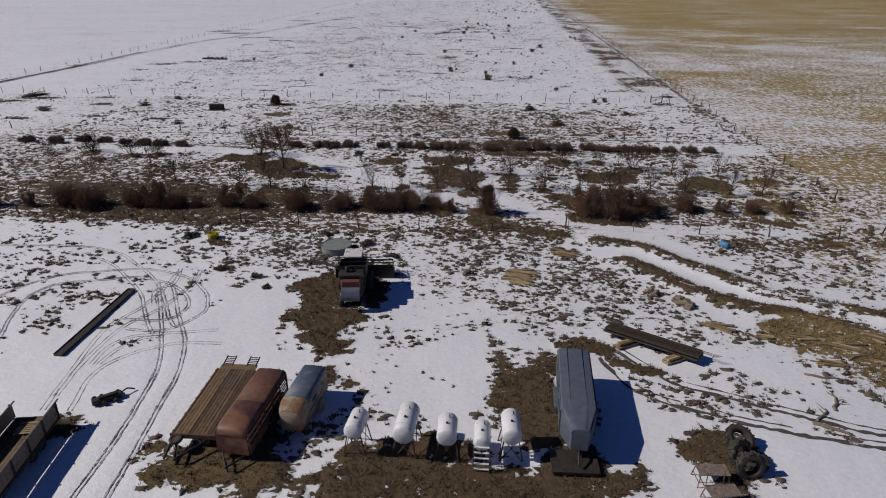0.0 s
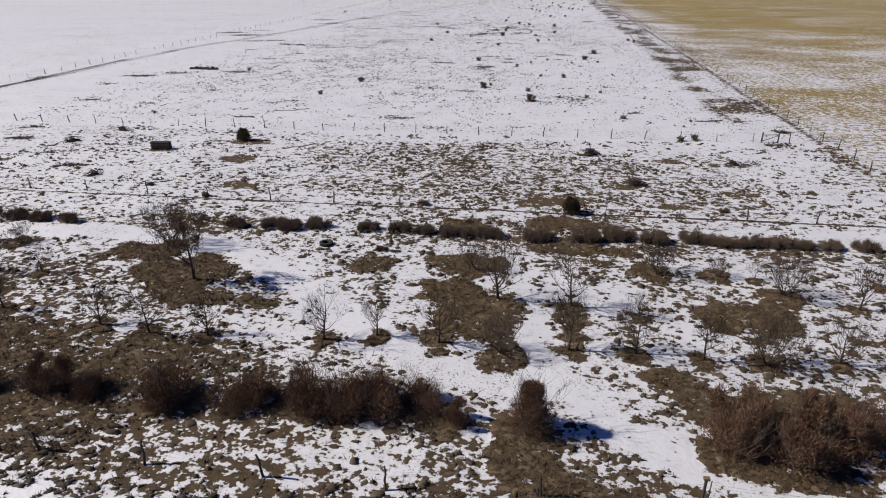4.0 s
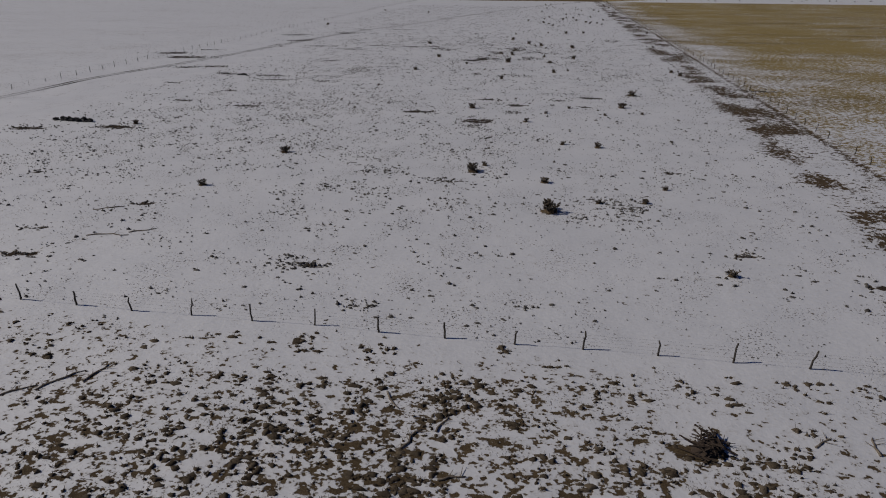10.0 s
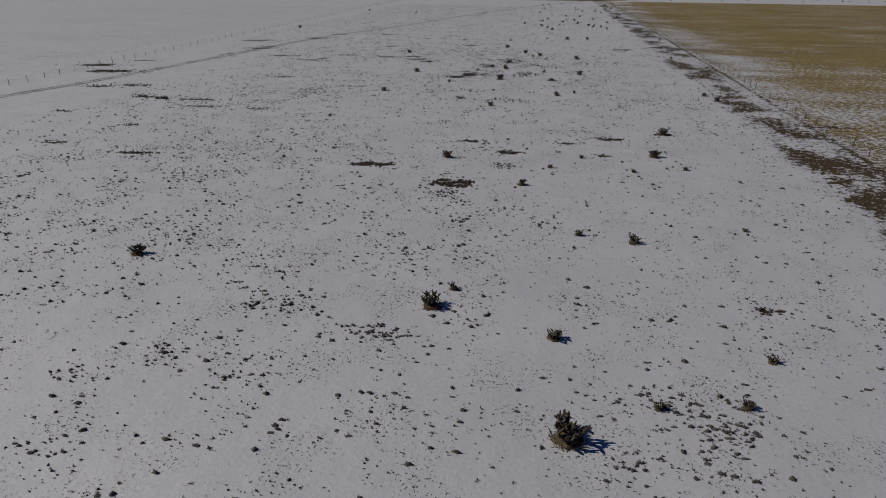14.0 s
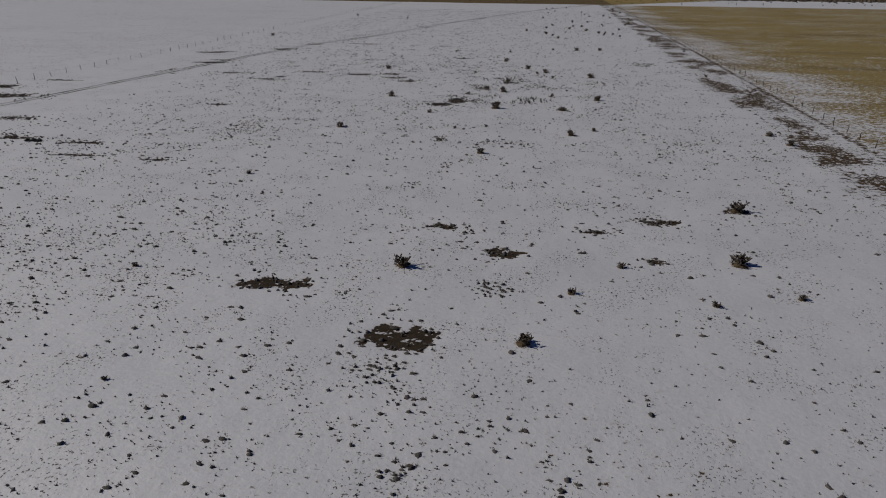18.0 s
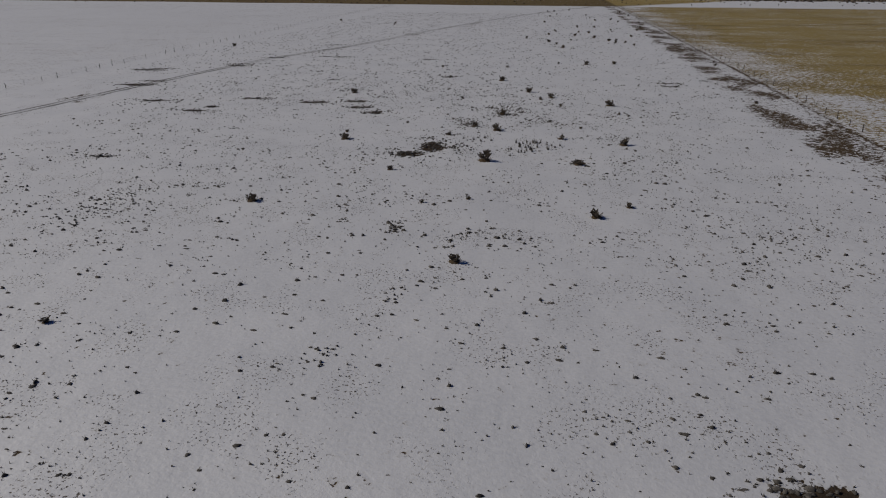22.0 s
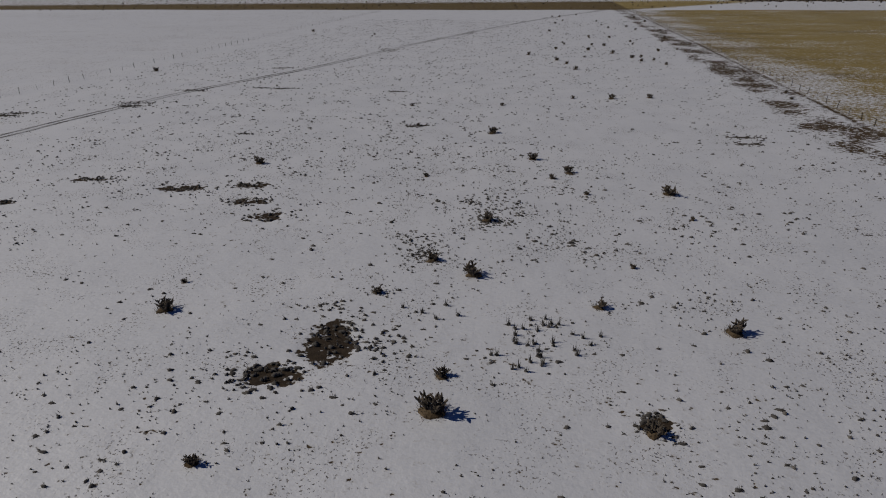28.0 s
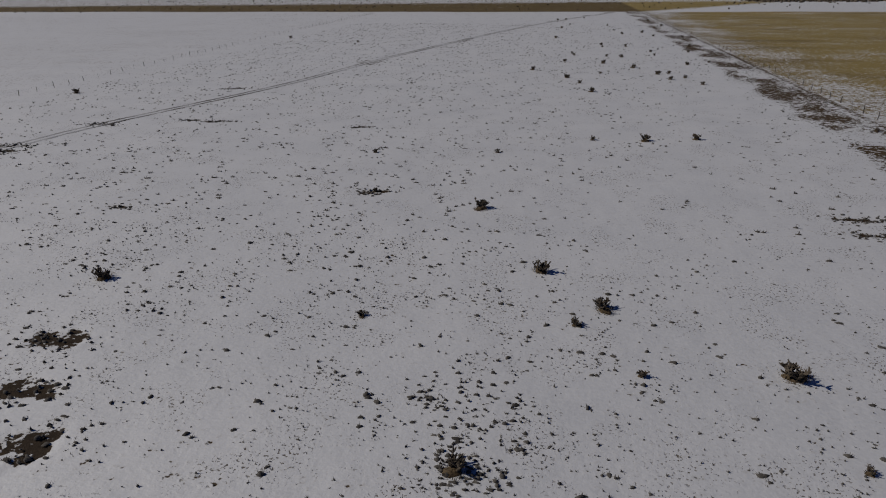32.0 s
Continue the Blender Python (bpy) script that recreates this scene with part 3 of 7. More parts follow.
ROAD = smooth_line(((-121.7, 120), (-121.7, 143), (-120.2, 174), (-119.5, 210), (-118, 238), (-111, 270), (-103, 328), (-96.5, 371), (-92, 391), (-78, 433), (-63, 501), (-28, 622), (20, 742)))
FENCE_LEFT = ((-123.5, 60.0), (-124.5, 200.0), (-129.0, 330.0), (-133.0, 440.0), (-139.0, 570.0), (-142.0, 740.0))

# mats of dead grass where the snow is gone: x, y, half width, half depth, turn
MATS = ((-14.9, 45.6, 1.7, 1.8, 0), (-4.3, 24.9, 4.6, 1.5, 4), (-3.6, 23.2, 5.4, 1.3, 0), (-3.2, 26.6, 3.6, 0.8, 0), (-14.0, 43.2, 1.9, 3.0, 0), (-12.8, 40.2, 3.0, 1.9, 0), (-10.2, 44.6, 1.5, 2.6, 0), (-12.2, 37.0, 2.2, 0.9, -10), (-11.2, 35.7, 1.6, 0.6, -8), (3.0, 31.8, 2.4, 4.6, 6), (5.0, 25.6, 2.4, 1.8, 0), (6.4, 38.0, 2.0, 1.0, 0), (9.6, 35.6, 2.4, 0.7, -28), (-1.8, 23.4, 6.4, 2.5, 2),
        (-14.3, 24.8, 3.5, 2.3, 0), (-11.0, 32.4, 1.8, 1.2, 0), (-25.0, 26.4, 1.6, 1.0, 0), (-3.4, 26.9, 1.5, 0.9, 0), (-7.0, 25.6, 1.3, 1.0, 0), (12.6, 27.2, 1.9, 2.4, 0), (5.6, 25.0, 2.2, 1.0, 0), (-27.2, 53.2, 1.3, 0.8, -14))
MATS_B = ((-28.6, 75.4, 3.2, 1.6, 0), (-30.5, 78.6, 4.2, 3.6, 20), (-36.5, 82.6, 3.6, 2.2, 0), (-5.6, 75.4, 3.8, 3.4, 0), (-1.2, 62.0, 2.4, 4.0, 8), (2.6, 59.6, 2.8, 0.8, -10), (1.4, 75.4, 1.7, 1.9, 0), (13.8, 78.2, 3.2, 3.0, 0),
          (9.0, 67.0, 2.0, 4.2, 28), (12.5, 62.2, 3.6, 0.9, 0), (-15.2, 83.0, 2.2, 1.5, 0), (-7.4, 84.4, 3.0, 2.3, 0), (3.8, 86.2, 1.1, 0.4, -6), (-8.2, 79.2, 3.0, 2.0, 0), (8.2, 84.6, 2.0, 2.0, 0), (13, 67.2, 6.0, 2.2, 4), (5.4, 58.4, 3.0, 1.1, -12), (25, 76, 4, 3, 0), (31, 69.5, 3.4, 1.6, 0), (33, 78, 2.8, 1.8, 0), (29, 63.6, 3.0, 0.9, -10), (32.5, 58.5, 2.6, 1.0, -8), (1.5, 88.6, 3.2, 1.3, 0), (5.8, 88.5, 2.0, 1.0, 0), (-8.5, 93.6, 3.0, 1.4, 0), (0.5, 95.2, 4.2, 1.8, 0), (-22, 75.4, 2.4, 1.0, 0))
MATS_C = ((-0.5, 101.4, 3.4, 2.0, 0), (-36.4, 102.0, 2.8, 1.7, 8), (-41.7, 112.4, 3.4, 2.0, 0), (15.5, 118.6, 1.9, 1.1, 0),
          (22.8, 117.9, 3.2, 0.9, 10), (8.8, 107.8, 1.6, 1.0, 0), (4.6, 120.6, 2.0, 0.9, 0), (20.6, 106.4, 2.2, 0.9, 0), (-45, 121, 3.4, 1.2, 0), (-55, 115.4, 1.8, 1.0, 0), (12, 101, 2.0, 1.0, 0))


TREES_SINGLE = [(-4.1, 78.4, 1.3), (-15.5, 71, 0.95), (-12, 72, 0.75), (-7.6, 71.7, 1), (1, 72.1, 1.05), (1.4, 78.1, 1.2), (5.3, 72.3, 0.95), (6.2, 77.3, 0.5), (9.6, 72.2, 0.9), (18, 73, 0.85), (22.2, 80.5, 0.9), (22, 72.8, 1), (-42.5, 77.6, 0.6), (-40.8, 71.6, 0.8), (-47.4, 77.5, 0.8), (-32, 70.5, 0.85), (-27.9, 70.1, 0.95), (-23.6, 70.3, 0.8), (16.1, 84.6, 0.4), (26, 84.8, 0.5), (27, 72.5, 0.9), (31, 73.2, 0.9), (28, 80, 0.8)]
TREES_SPREAD = [(-34.6, 84.1, 1.3), (-3.3, 71.1, 0.85), (13.4, 72.3, 1.05), (17.6, 82.2, 1), (-6.3, 83.2, 0.75), (8.6, 84.6, 0.9), (-49, 82.8, 0.6), (-53, 82.3, 0.8), (13.3, 84.8, 0.5), (-60, 84, 0.9), (-57, 80, 0.8), (-66, 83, 0.7)]
TREES_LEAFY = [(-28.9, 78.0, 1.35)]
SHRUBS = [(-65, 60.2, 0.9), (-61, 60.5, 1.0), (-57, 60.8, 0.9), (-52.6, 61.2, 0.6), (-48.7, 61.5, 1.25), (-45.2, 61.9, 1.2), (-41.1, 62.3, 1.0), (-38.3, 62.4, 1.1), (-36.4, 62.6, 0.9), (-34.0, 62.9, 0.6), (-29.9, 63.2, 1.0), (-26.9, 63.5, 0.7), (-22.2, 63.7, 1.15), (-18.3, 64.2, 1.0), (-14.5, 64.2, 1.15), (-12.2, 64.2, 1.2), (-9.6, 64.6, 1.15), (-7.8, 64.8, 0.8), (-5.5, 63.9, 0.6), (9.4, 64.2, 1.35), (11.8, 63.8, 1.35), (14.2, 65.0, 1.3), (17.2, 66.0, 0.95), (20.8, 67.0, 1.0), (24.5, 66.6, 0.6), (28, 66.8, 0.7), (31.5, 67, 0.6)]


def cover(x, y):
    """How far the ground is bare of snow, how much straw and how much mud it shows, over the plan."""
    big, mid = field(x, y, 18, 5), field(x, y, 5, 9)
    bare = np.zeros(x.shape)
    # the yard and the rough ground behind it
    yard = 1 - step(y, 56, 60)
    rough = step(x + 0.25 * (y - 40), -10, 0) * step(y, 30, 40) + step(y, 44, 49) * step(x, -27, -22)
    left = step(y, 33, 40) * (1 - step(x, -35, -28)) * (1 - step(y, 47, 50))
    bare += yard * np.clip(0.20 + (0.14 + 0.08 * step(y, 43, 50)) * np.clip(rough, 0, 1) + 0.03 * left + 0.24 * (mid - 0.5), 0, 1)
    clear = band(x, -24, -16, 2) * (1 - step(y, 38, 42)) + band(y, 30, 38, 2) * band(x, -6, 8, 2)
    clear = clear + 0.75 * band(x, -22, -14, 2) * band(y, 40, 49, 2) + 0.75 * band(y, 37, 43, 2) * band(x, -6, 2, 2)
    clear = clear + band(x, -32, -14, 2) * (1 - step(y, 33, 36)) + band(x, 5, 24, 1.5) * (1 - step(y + 0.25 * (x - 8), 31.0, 33.0))
    bare -= yard * 0.2 * np.clip(clear, 0, 1)
    # the planted rows and the strip up to the second fence
    rows = band(y, 57.5, 97, 1.5)
    bare += rows * (0.39 + 0.05 * (1 - step(y, 66, 72)) + 0.06 * (1 - step(x, -26, -18)) + 0.34 * (big - 0.5) + 0.26 * (mid - 0.5))
    bare += band(y, 60, 70, 1.5) * (0.03 + 0.05 * (1 - step(x, -14, -8))) + band(y, 68, 82, 3) * 0.07 * (1 - step(x, -30, -22))
    bare += band(y, 56, 70, 2) * 0.02 * (1 - step(x, -18, -12))
    bare += band(y, 88.3, 91.8, 0.7) * (0.05 + 0.08 * band(x, -12, 12, 3)) - rows * 0.03 * step(x, -8, 0) * band(y, 73, 90, 3)
    bare += 0.05 * band(y, 65.5, 80, 2) * (1 - step(x, -24, -15)) + 0.03 * band(y, 56, 63, 1.5) * (1 - step(x, -16, -10)) + 0.02 * band(y, 84, 97, 2) * band(x, -24, 6, 4) - 0.02 * band(y, 84, 97, 2) * (1 - band(x, -24, 6, 4))
    for lane, half in ((LANE, 1.35), (LANE_RIGHT, 1.2)):
        bare -= 0.21 * (1 - step(along(x, y, lane), half * 0.7, half * 1.5))
    bare -= band(y, 92.2, 96.0, 0.8) * (0.05 + 0.05 * step(x, 6, 10)) * (1 - band(x, -14, 6, 4))
    # narrow dark strip along the second fence
    fence_strip = 1 - step(abs(y - 97.75 - 0.019 * np.clip(x, -60, 40) + 0.4 * (field(x, y, 7, 29) - 0.5)), 0.05, 0.26)
    bare = np.maximum(bare, fence_strip * (0.46 + 0.42 * mid) * step(x, -130, -60))
    # the plot between the second and the third fence
    plot = band(y, 97, 128.5, 1.2)
    core = np.exp(-((x + 8) / 26) ** 2) * band(y, 99, 122, 5)
    bare += plot * (0.315 + 0.185 * core + 0.22 * (mid - 0.5) + 0.16 * (big - 0.5))
    # the open prairie
    open_ = step(y, 128, 131)
    bare += open_ * (0.145 + 0.16 * (big - 0.5) + 0.16 * (mid - 0.5))
    strip = band(x + 4 * (field(x, y, 9, 3) - 0.5), 27.5, 36, 2.2) * step(y, 120, 150)
    bare += strip * (0.19 + 0.34 * step(field(x, y, 7, 21), 0.38, 0.66))
    bare += band(x, 37.5, 38.7, 0.3) * step(y, 100, 130) * (0.12 + 0.3 * field(x, y, 8, 23))
    bare += band(x, 35.8, 37.0, 0.4) * step(y, 100, 130) * 0.16 + band(x, 37.0, 40.0, 0.4) * step(y, 100, 130) * 0.22
    moist = np.zeros(x.shape)
    for (cx, cy, rx, ry) in BARE:
        near = (abs(x - cx) < 3 * rx + 3) & (abs(y - cy) < 3 * ry + 3)
        if near.any():
            bare[near] = np.maximum(bare[near], 0.71 * blot(x[near], y[near], cx, cy, 0.76 * rx, 0.76 * max(ry, 0.5), 8))
            moist[near] = np.maximum(moist[near], 0.8 * blot(x[near], y[near], cx, cy, 0.76 * rx, 0.76 * max(ry, 0.5), 8))
    for (cx, cy, rx, ry, turn), full in [(m, 0.86) for m in MATS] + [(m, 0.80) for m in MATS_B] + [(m, 0.72) for m in MATS_C]:
        near = np.hypot(x - cx, y - cy) < 2.2 * max(rx, ry) + 2
        if near.any():
            bare[near] = np.maximum(bare[near], full * blot(x[near], y[near], cx, cy, 0.92 * rx, 0.92 * ry, turn))
    # dead grass round the foot of trees and shrubs, lying a little down-sun
    for spots, size in ((TREES_SINGLE, 1.15), (TREES_SPREAD, 1.9), (TREES_LEAFY, 1.6), (SHRUBS, 1.75)):
        for cx, cy, s in spots:
            near = np.hypot(x - cx, y - cy) < 5
            if near.any():
                bare[near] = np.maximum(bare[near], 0.76 * blot(x[near], y[near], cx, cy - 0.2, 0.85 * size * (0.5 + 0.5 * s), size * (0.45 + 0.4 * s)))
    # the yellow pasture beyond the long fence
    pasture = step(x, 38.4, 39.6) * step(y + 0.3 * x, 70, 100)
    near_edge = np.maximum(1 - step(x + 10 * (big - 0.5), 46, 66), 0.75 * (1 - step(y + 60 * (big - 0.5), 230, 310)))
    grown = 0.70 - 0.19 * near_edge + 0.30 * (field(x, y, 24, 41) - 0.5) + 0.22 * (mid - 0.5) + 0.26 * (field(x * 0.35, y, 6, 43) - 0.5)
    bare = bare * (1 - pasture) + pasture * grown
    bare = np.maximum(bare, 0.50 * blot(x, y, 36, 76, 5, 14, -8) + 0.1 * (mid - 0.5))
    # far land: a brown belt, then snow and dark scrub
    far = step(y + 0.1 * x + 12 * (field(x, y, 60, 51) - 0.5), 742, 752)
    west = 1 - step(x - 0.9 * (y - 745), 20, 60)
    bare = bare * (1 - far) + far * (west * (0.85 - 0.45 * step(y + 40 * (big - 0.5), 860, 930)) + (1 - west) * (0.15 + 0.6 * step(y, 1000, 1060)))
    bare += band(y, 130, 745, 5) * (1 - step(x, -150, -128)) * (0.10 + 0.2 * (field(x, y * 2, 20, 61) - 0.5))
    # banks, ruts and the field road
    wet = moist
    for line, half in ((BANK, 0.8), (BANK_LOW, 0.75)):
        d = along(x, y, line) + 1.0 * (mid - 0.5)
        bare -= 0.24 * band(d, 1.3, 3.4, 0.5)
        bare = np.maximum(bare, (0.62 + 0.3 * mid) * (1 - step(d, half * 0.7, half * 1.5)))
    bare -= 0.16 * np.maximum(blot(x, y, 11.5, 36.5, 7.0, 3.4, -25), 0.4 * blot(x, y, 20, 56.0, 8.0, 2.6, -18)) * (bare < 0.5)
    logs = blot(x, y, 25.0, 40.4, 7.0, 3.0, -10)
    logs = np.maximum(logs, 0.9 * blot(x, y, 27.0, 37.4, 4.0, 2.4, -20))
    bare = np.maximum(bare, 0.72 * logs)
    near = (x > -52) & (x < 34) & (y < 56)
    rut = np.zeros(x.shape)
    for line in RUTS + DRIVE:
        rut[near] = np.maximum(rut[near], 1 - step(along(x[near], y[near], line), 0.1, 0.45))
    for line in FAINT:
        bare[near] += 0.2 * (1 - step(along(x[near], y[near], line), 0.05, 0.3))
    wet = np.maximum(wet, np.maximum(rut * 0.5, 0.7 * fence_strip))
    road = along(x, y, ROAD)
    edge = np.minimum(abs(road - 0.9), 2.0)
    lane_far = (1 - step(edge, 0.2, 0.55)) * (0.30 + 0.4 * field(x, y, 22, 81)) + (1 - step(abs(road - 2.6), 0.4, 1.2)) * step(field(x, y, 16, 83), 0.62, 0.72) * 0.55
    bare = np.maximum(bare, lane_far)
    dark = (1 - step(abs(x + 121.0), 0.7, 1.5)) * band(y, 100, 206, 4) * 0.8
    bare = np.maximum(bare, dark)
    wet = np.maximum(wet, np.maximum(dark, 0.6 * (1 - step(road, 2.5, 4))))
    tint = np.clip(pasture * (0.95 - 0.15 * near_edge) + 0.5 * logs + far * west * 0.28, 0, 1)
    tint = np.maximum(tint, 0.04 * band(y, 98, 128, 3))
    tint = np.maximum(tint, 0.12 * blot(x, y, -15.5, 24.2, 3.4, 2.6))
    tint = np.maximum(tint, 0.62 * np.maximum(blot(x, y, 35, 74, 6, 16, 0), blot(x, y, 31, 53, 7, 3, -20)))
    return np.clip(bare, 0, 1), tint, wet


def axis(parts):
    """Coordinates of the sheet's lines: spans of even steps, growing outward to the horizon."""
    out = []
    for a, b, s in parts:
        out += list(np.arange(a, b, s))
    lo, hi, s, t = [parts[0][0]], [parts[-1][1]], parts[0][2], parts[-1][2]
    while lo[-1] > -4500:
        s *= 1.25
        lo.append(lo[-1] - s)
    while hi[-1] < 4700:
        t *= 1.16
        hi.append(hi[-1] + t)
    return np.array(lo[:0:-1] + out + hi)


def relief(x, y, bare, wet):
    """Height of the ground: soft drifts, snow a hand deep, sunken ruts and bare spots."""
    h = 0.10 * (field(x, y, 9, 91) - 0.5) + 0.05 * (field(x, y, 1.4, 93, 2) - 0.5) - 0.03 * step(bare, 0.35, 0.5) + 0.12 * step(bare, 0.62, 0.8) * (1 - step(y, 96, 99)) - 0.05 * wet
    for line, up in ((BANK, 0.35), (BANK_LOW, 0.25)):
        h += up * np.exp(-(along(x, y, line) / 1.1) ** 2)
    return h * (1 - step(np.maximum(abs(x), abs(y - 250)), 400, 700))


def build_ground():
    xs = axis(((-130, -52, 0.85), (-52, 32, 0.3), (32, 60, 1.0)))
    ys = axis(((-12, 18, 1.5), (18, 62, 0.3), (62, 96.2, 0.4), (96.2, 99.0, 0.14), (99.0, 132, 0.4), (132, 340, 0.55), (340, 480, 0.85), (480, 760, 3.0)))
    gx, gy = np.meshgrid(xs, ys)
    x, y = gx.ravel(), gy.ravel()
    bare, tint, wet = cover(x, y)
    z = relief(x, y, bare, wet)
    nx, ny = len(xs), len(ys)
    me = bpy.data.meshes.new("ground")
    me.vertices.add(nx * ny)
    me.vertices.foreach_set("co", np.stack((x, y, z), 1).astype(np.float32).ravel())
    i = (np.arange(ny - 1)[:, None] * nx + np.arange(nx - 1)[None, :]).ravel()
    quads = np.stack((i, i + 1, i + nx + 1, i + nx), 1).astype(np.int32)
    me.loops.add(quads.size)
    me.loops.foreach_set("vertex_index", quads.ravel())
    me.polygons.add(len(quads))
    me.polygons.foreach_set("loop_start", np.arange(0, quads.size, 4, dtype=np.int32))
    for name, values in (("bare", bare), ("tint", tint), ("wet", wet)):
        me.attributes.new(name, "FLOAT", "POINT").data.foreach_set("value", values.astype(np.float32))
    me.materials.append(M_GROUND)
    me.update(calc_edges=True)
    me.validate()
    me.shade_smooth()
    return tagged(new("ground", me), "flat prairie with patchy melting snow over dead brown grass", "ground", "", "structure")


ground = build_ground()


def level(x, y):
    ax, ay = np.array([float(x)]), np.array([float(y)])
    return float(relief(ax, ay, np.array([0.5]), np.array([0.0]))[0])


# ---- grass ----
def blades(name, spots, mat, label, rng, count=6, mound=True, sides=9, fat=0.42, thick=1.0):
    """Tufts at spots of x, y, z, width, height, as one mesh of leaning blades on rounded crowns."""
    r = np.random.default_rng(rng.randint(1, 9999))
    x, y, z, w, h = np.array(spots).T
    n, k = len(x), sides
    verts, quads, tris, o = [], [], [], 0
    if mound:
        a = r.random((n, 1)) * 6.283 + np.arange(k) * 2 * math.pi / k
        st = 0.9 + 0.6 * r.random((n, 1))
        rad = w[:, None] * 0.5 * (0.35 + 0.85 * r.random((n, k)))
        dx, dy = rad * st * np.cos(a), rad / st * np.sin(a)
        for wide, up in ((1.0, -0.2), (0.82, 0.42), (0.45, 0.85)):
            zz = z[:, None] + h[:, None] * fat * up * (0.75 + 0.5 * r.random((n, k)))
            verts.append(np.stack((x[:, None] + wide * dx, y[:, None] + wide * dy, zz), 2).reshape(-1, 3))
        verts.append(np.stack((x, y, z + h * fat), 1))
        m, c = np.arange(n)[:, None] * k, np.arange(k)
        d = (c + 1) % k
        for ring in (0, n * k):
            quads.append(np.stack((ring + m + c, ring + m + d, ring + n * k + m + d, ring + n * k + m + c), 2).reshape(-1, 4))
        top = 2 * n * k
        tris.append(np.stack((top + m + c, top + m + d, 3 * n * k + np.arange(n)[:, None] + 0 * c), 2).reshape(-1, 3))
        o = 3 * n * k + n
    if count:
        a, u = r.random((n, count)) * 6.283, r.random((n, count)) ** 0.6
        X, Y, Z, W, H = (q[:, None] for q in (x, y, z, w, h))
        bx, by = X + 0.46 * W * u * np.cos(a), Y + 0.46 * W * u * np.sin(a)
        bz = Z + (H * fat * 0.8 * (1 - u * u) if mound else 0 * a) - 0.03
        lean, t = (0.05 + 0.16 * r.random((n, count))) * (0.5 + W), (0.010 + 0.016 * r.random((n, count))) * thick
        q = a + 1.57
        tip = bz + 0.03 + H * (0.35 + 0.5 * r.random((n, count))) * (1.0 if mound else 1.8)
        for px, py, pz in ((bx + t * np.cos(q), by + t * np.sin(q), bz), (bx - t * np.cos(q), by - t * np.sin(q), bz), (bx + lean * np.cos(a), by + lean * np.sin(a), tip)):
            verts.append(np.stack((px, py, pz), 2).reshape(-1, 3))
        e = np.arange(n * count)
        tris.append(o + np.stack((e, e + n * count, e + 2 * n * count), 1))
    v = np.concatenate(verts).astype(np.float32)
    q4 = np.concatenate(quads) if quads else np.zeros((0, 4), int)
    t3 = np.concatenate(tris)
    me = bpy.data.meshes.new(name)
    me.vertices.add(len(v))
    me.vertices.foreach_set("co", v.ravel())
    loops = np.concatenate((q4.ravel(), t3.ravel())).astype(np.int32)
    me.loops.add(len(loops))
    me.loops.foreach_set("vertex_index", loops)
    me.polygons.add(len(q4) + len(t3))
    me.polygons.foreach_set("loop_start", np.concatenate((np.arange(len(q4)) * 4, len(q4) * 4 + np.arange(len(t3)) * 3)).astype(np.int32))
    me.materials.append(mat)
    me.update(calc_edges=True)
    me.shade_smooth()
    return tagged(new(name, me), label, "grass", "", "stuff")


def scatter(rng, n, x0, x1, y0, y1, want, sizes, heights):
    """Up to n spots in a rectangle, kept where want(x, y, bare) allows."""
    x, y = rng.uniform(x0, x1, n), rng.uniform(y0, y1, n)
    b, t, w = cover(x, y)
    keep = (rng.random(n) < want(x, y, b)) & (w < 0.45)
    x, y, b, w = x[keep], y[keep], b[keep], w[keep]
    z = relief(x, y, b, w)
    s = sizes[0] + (sizes[1] - sizes[0]) * rng.random(len(x)) ** 2.2
    h = heights[0] + (heights[1] - heights[0]) * rng.random(len(x)) ** 1.5
    return list(zip(x, y, z, s, h * (0.6 + s / sizes[1])))


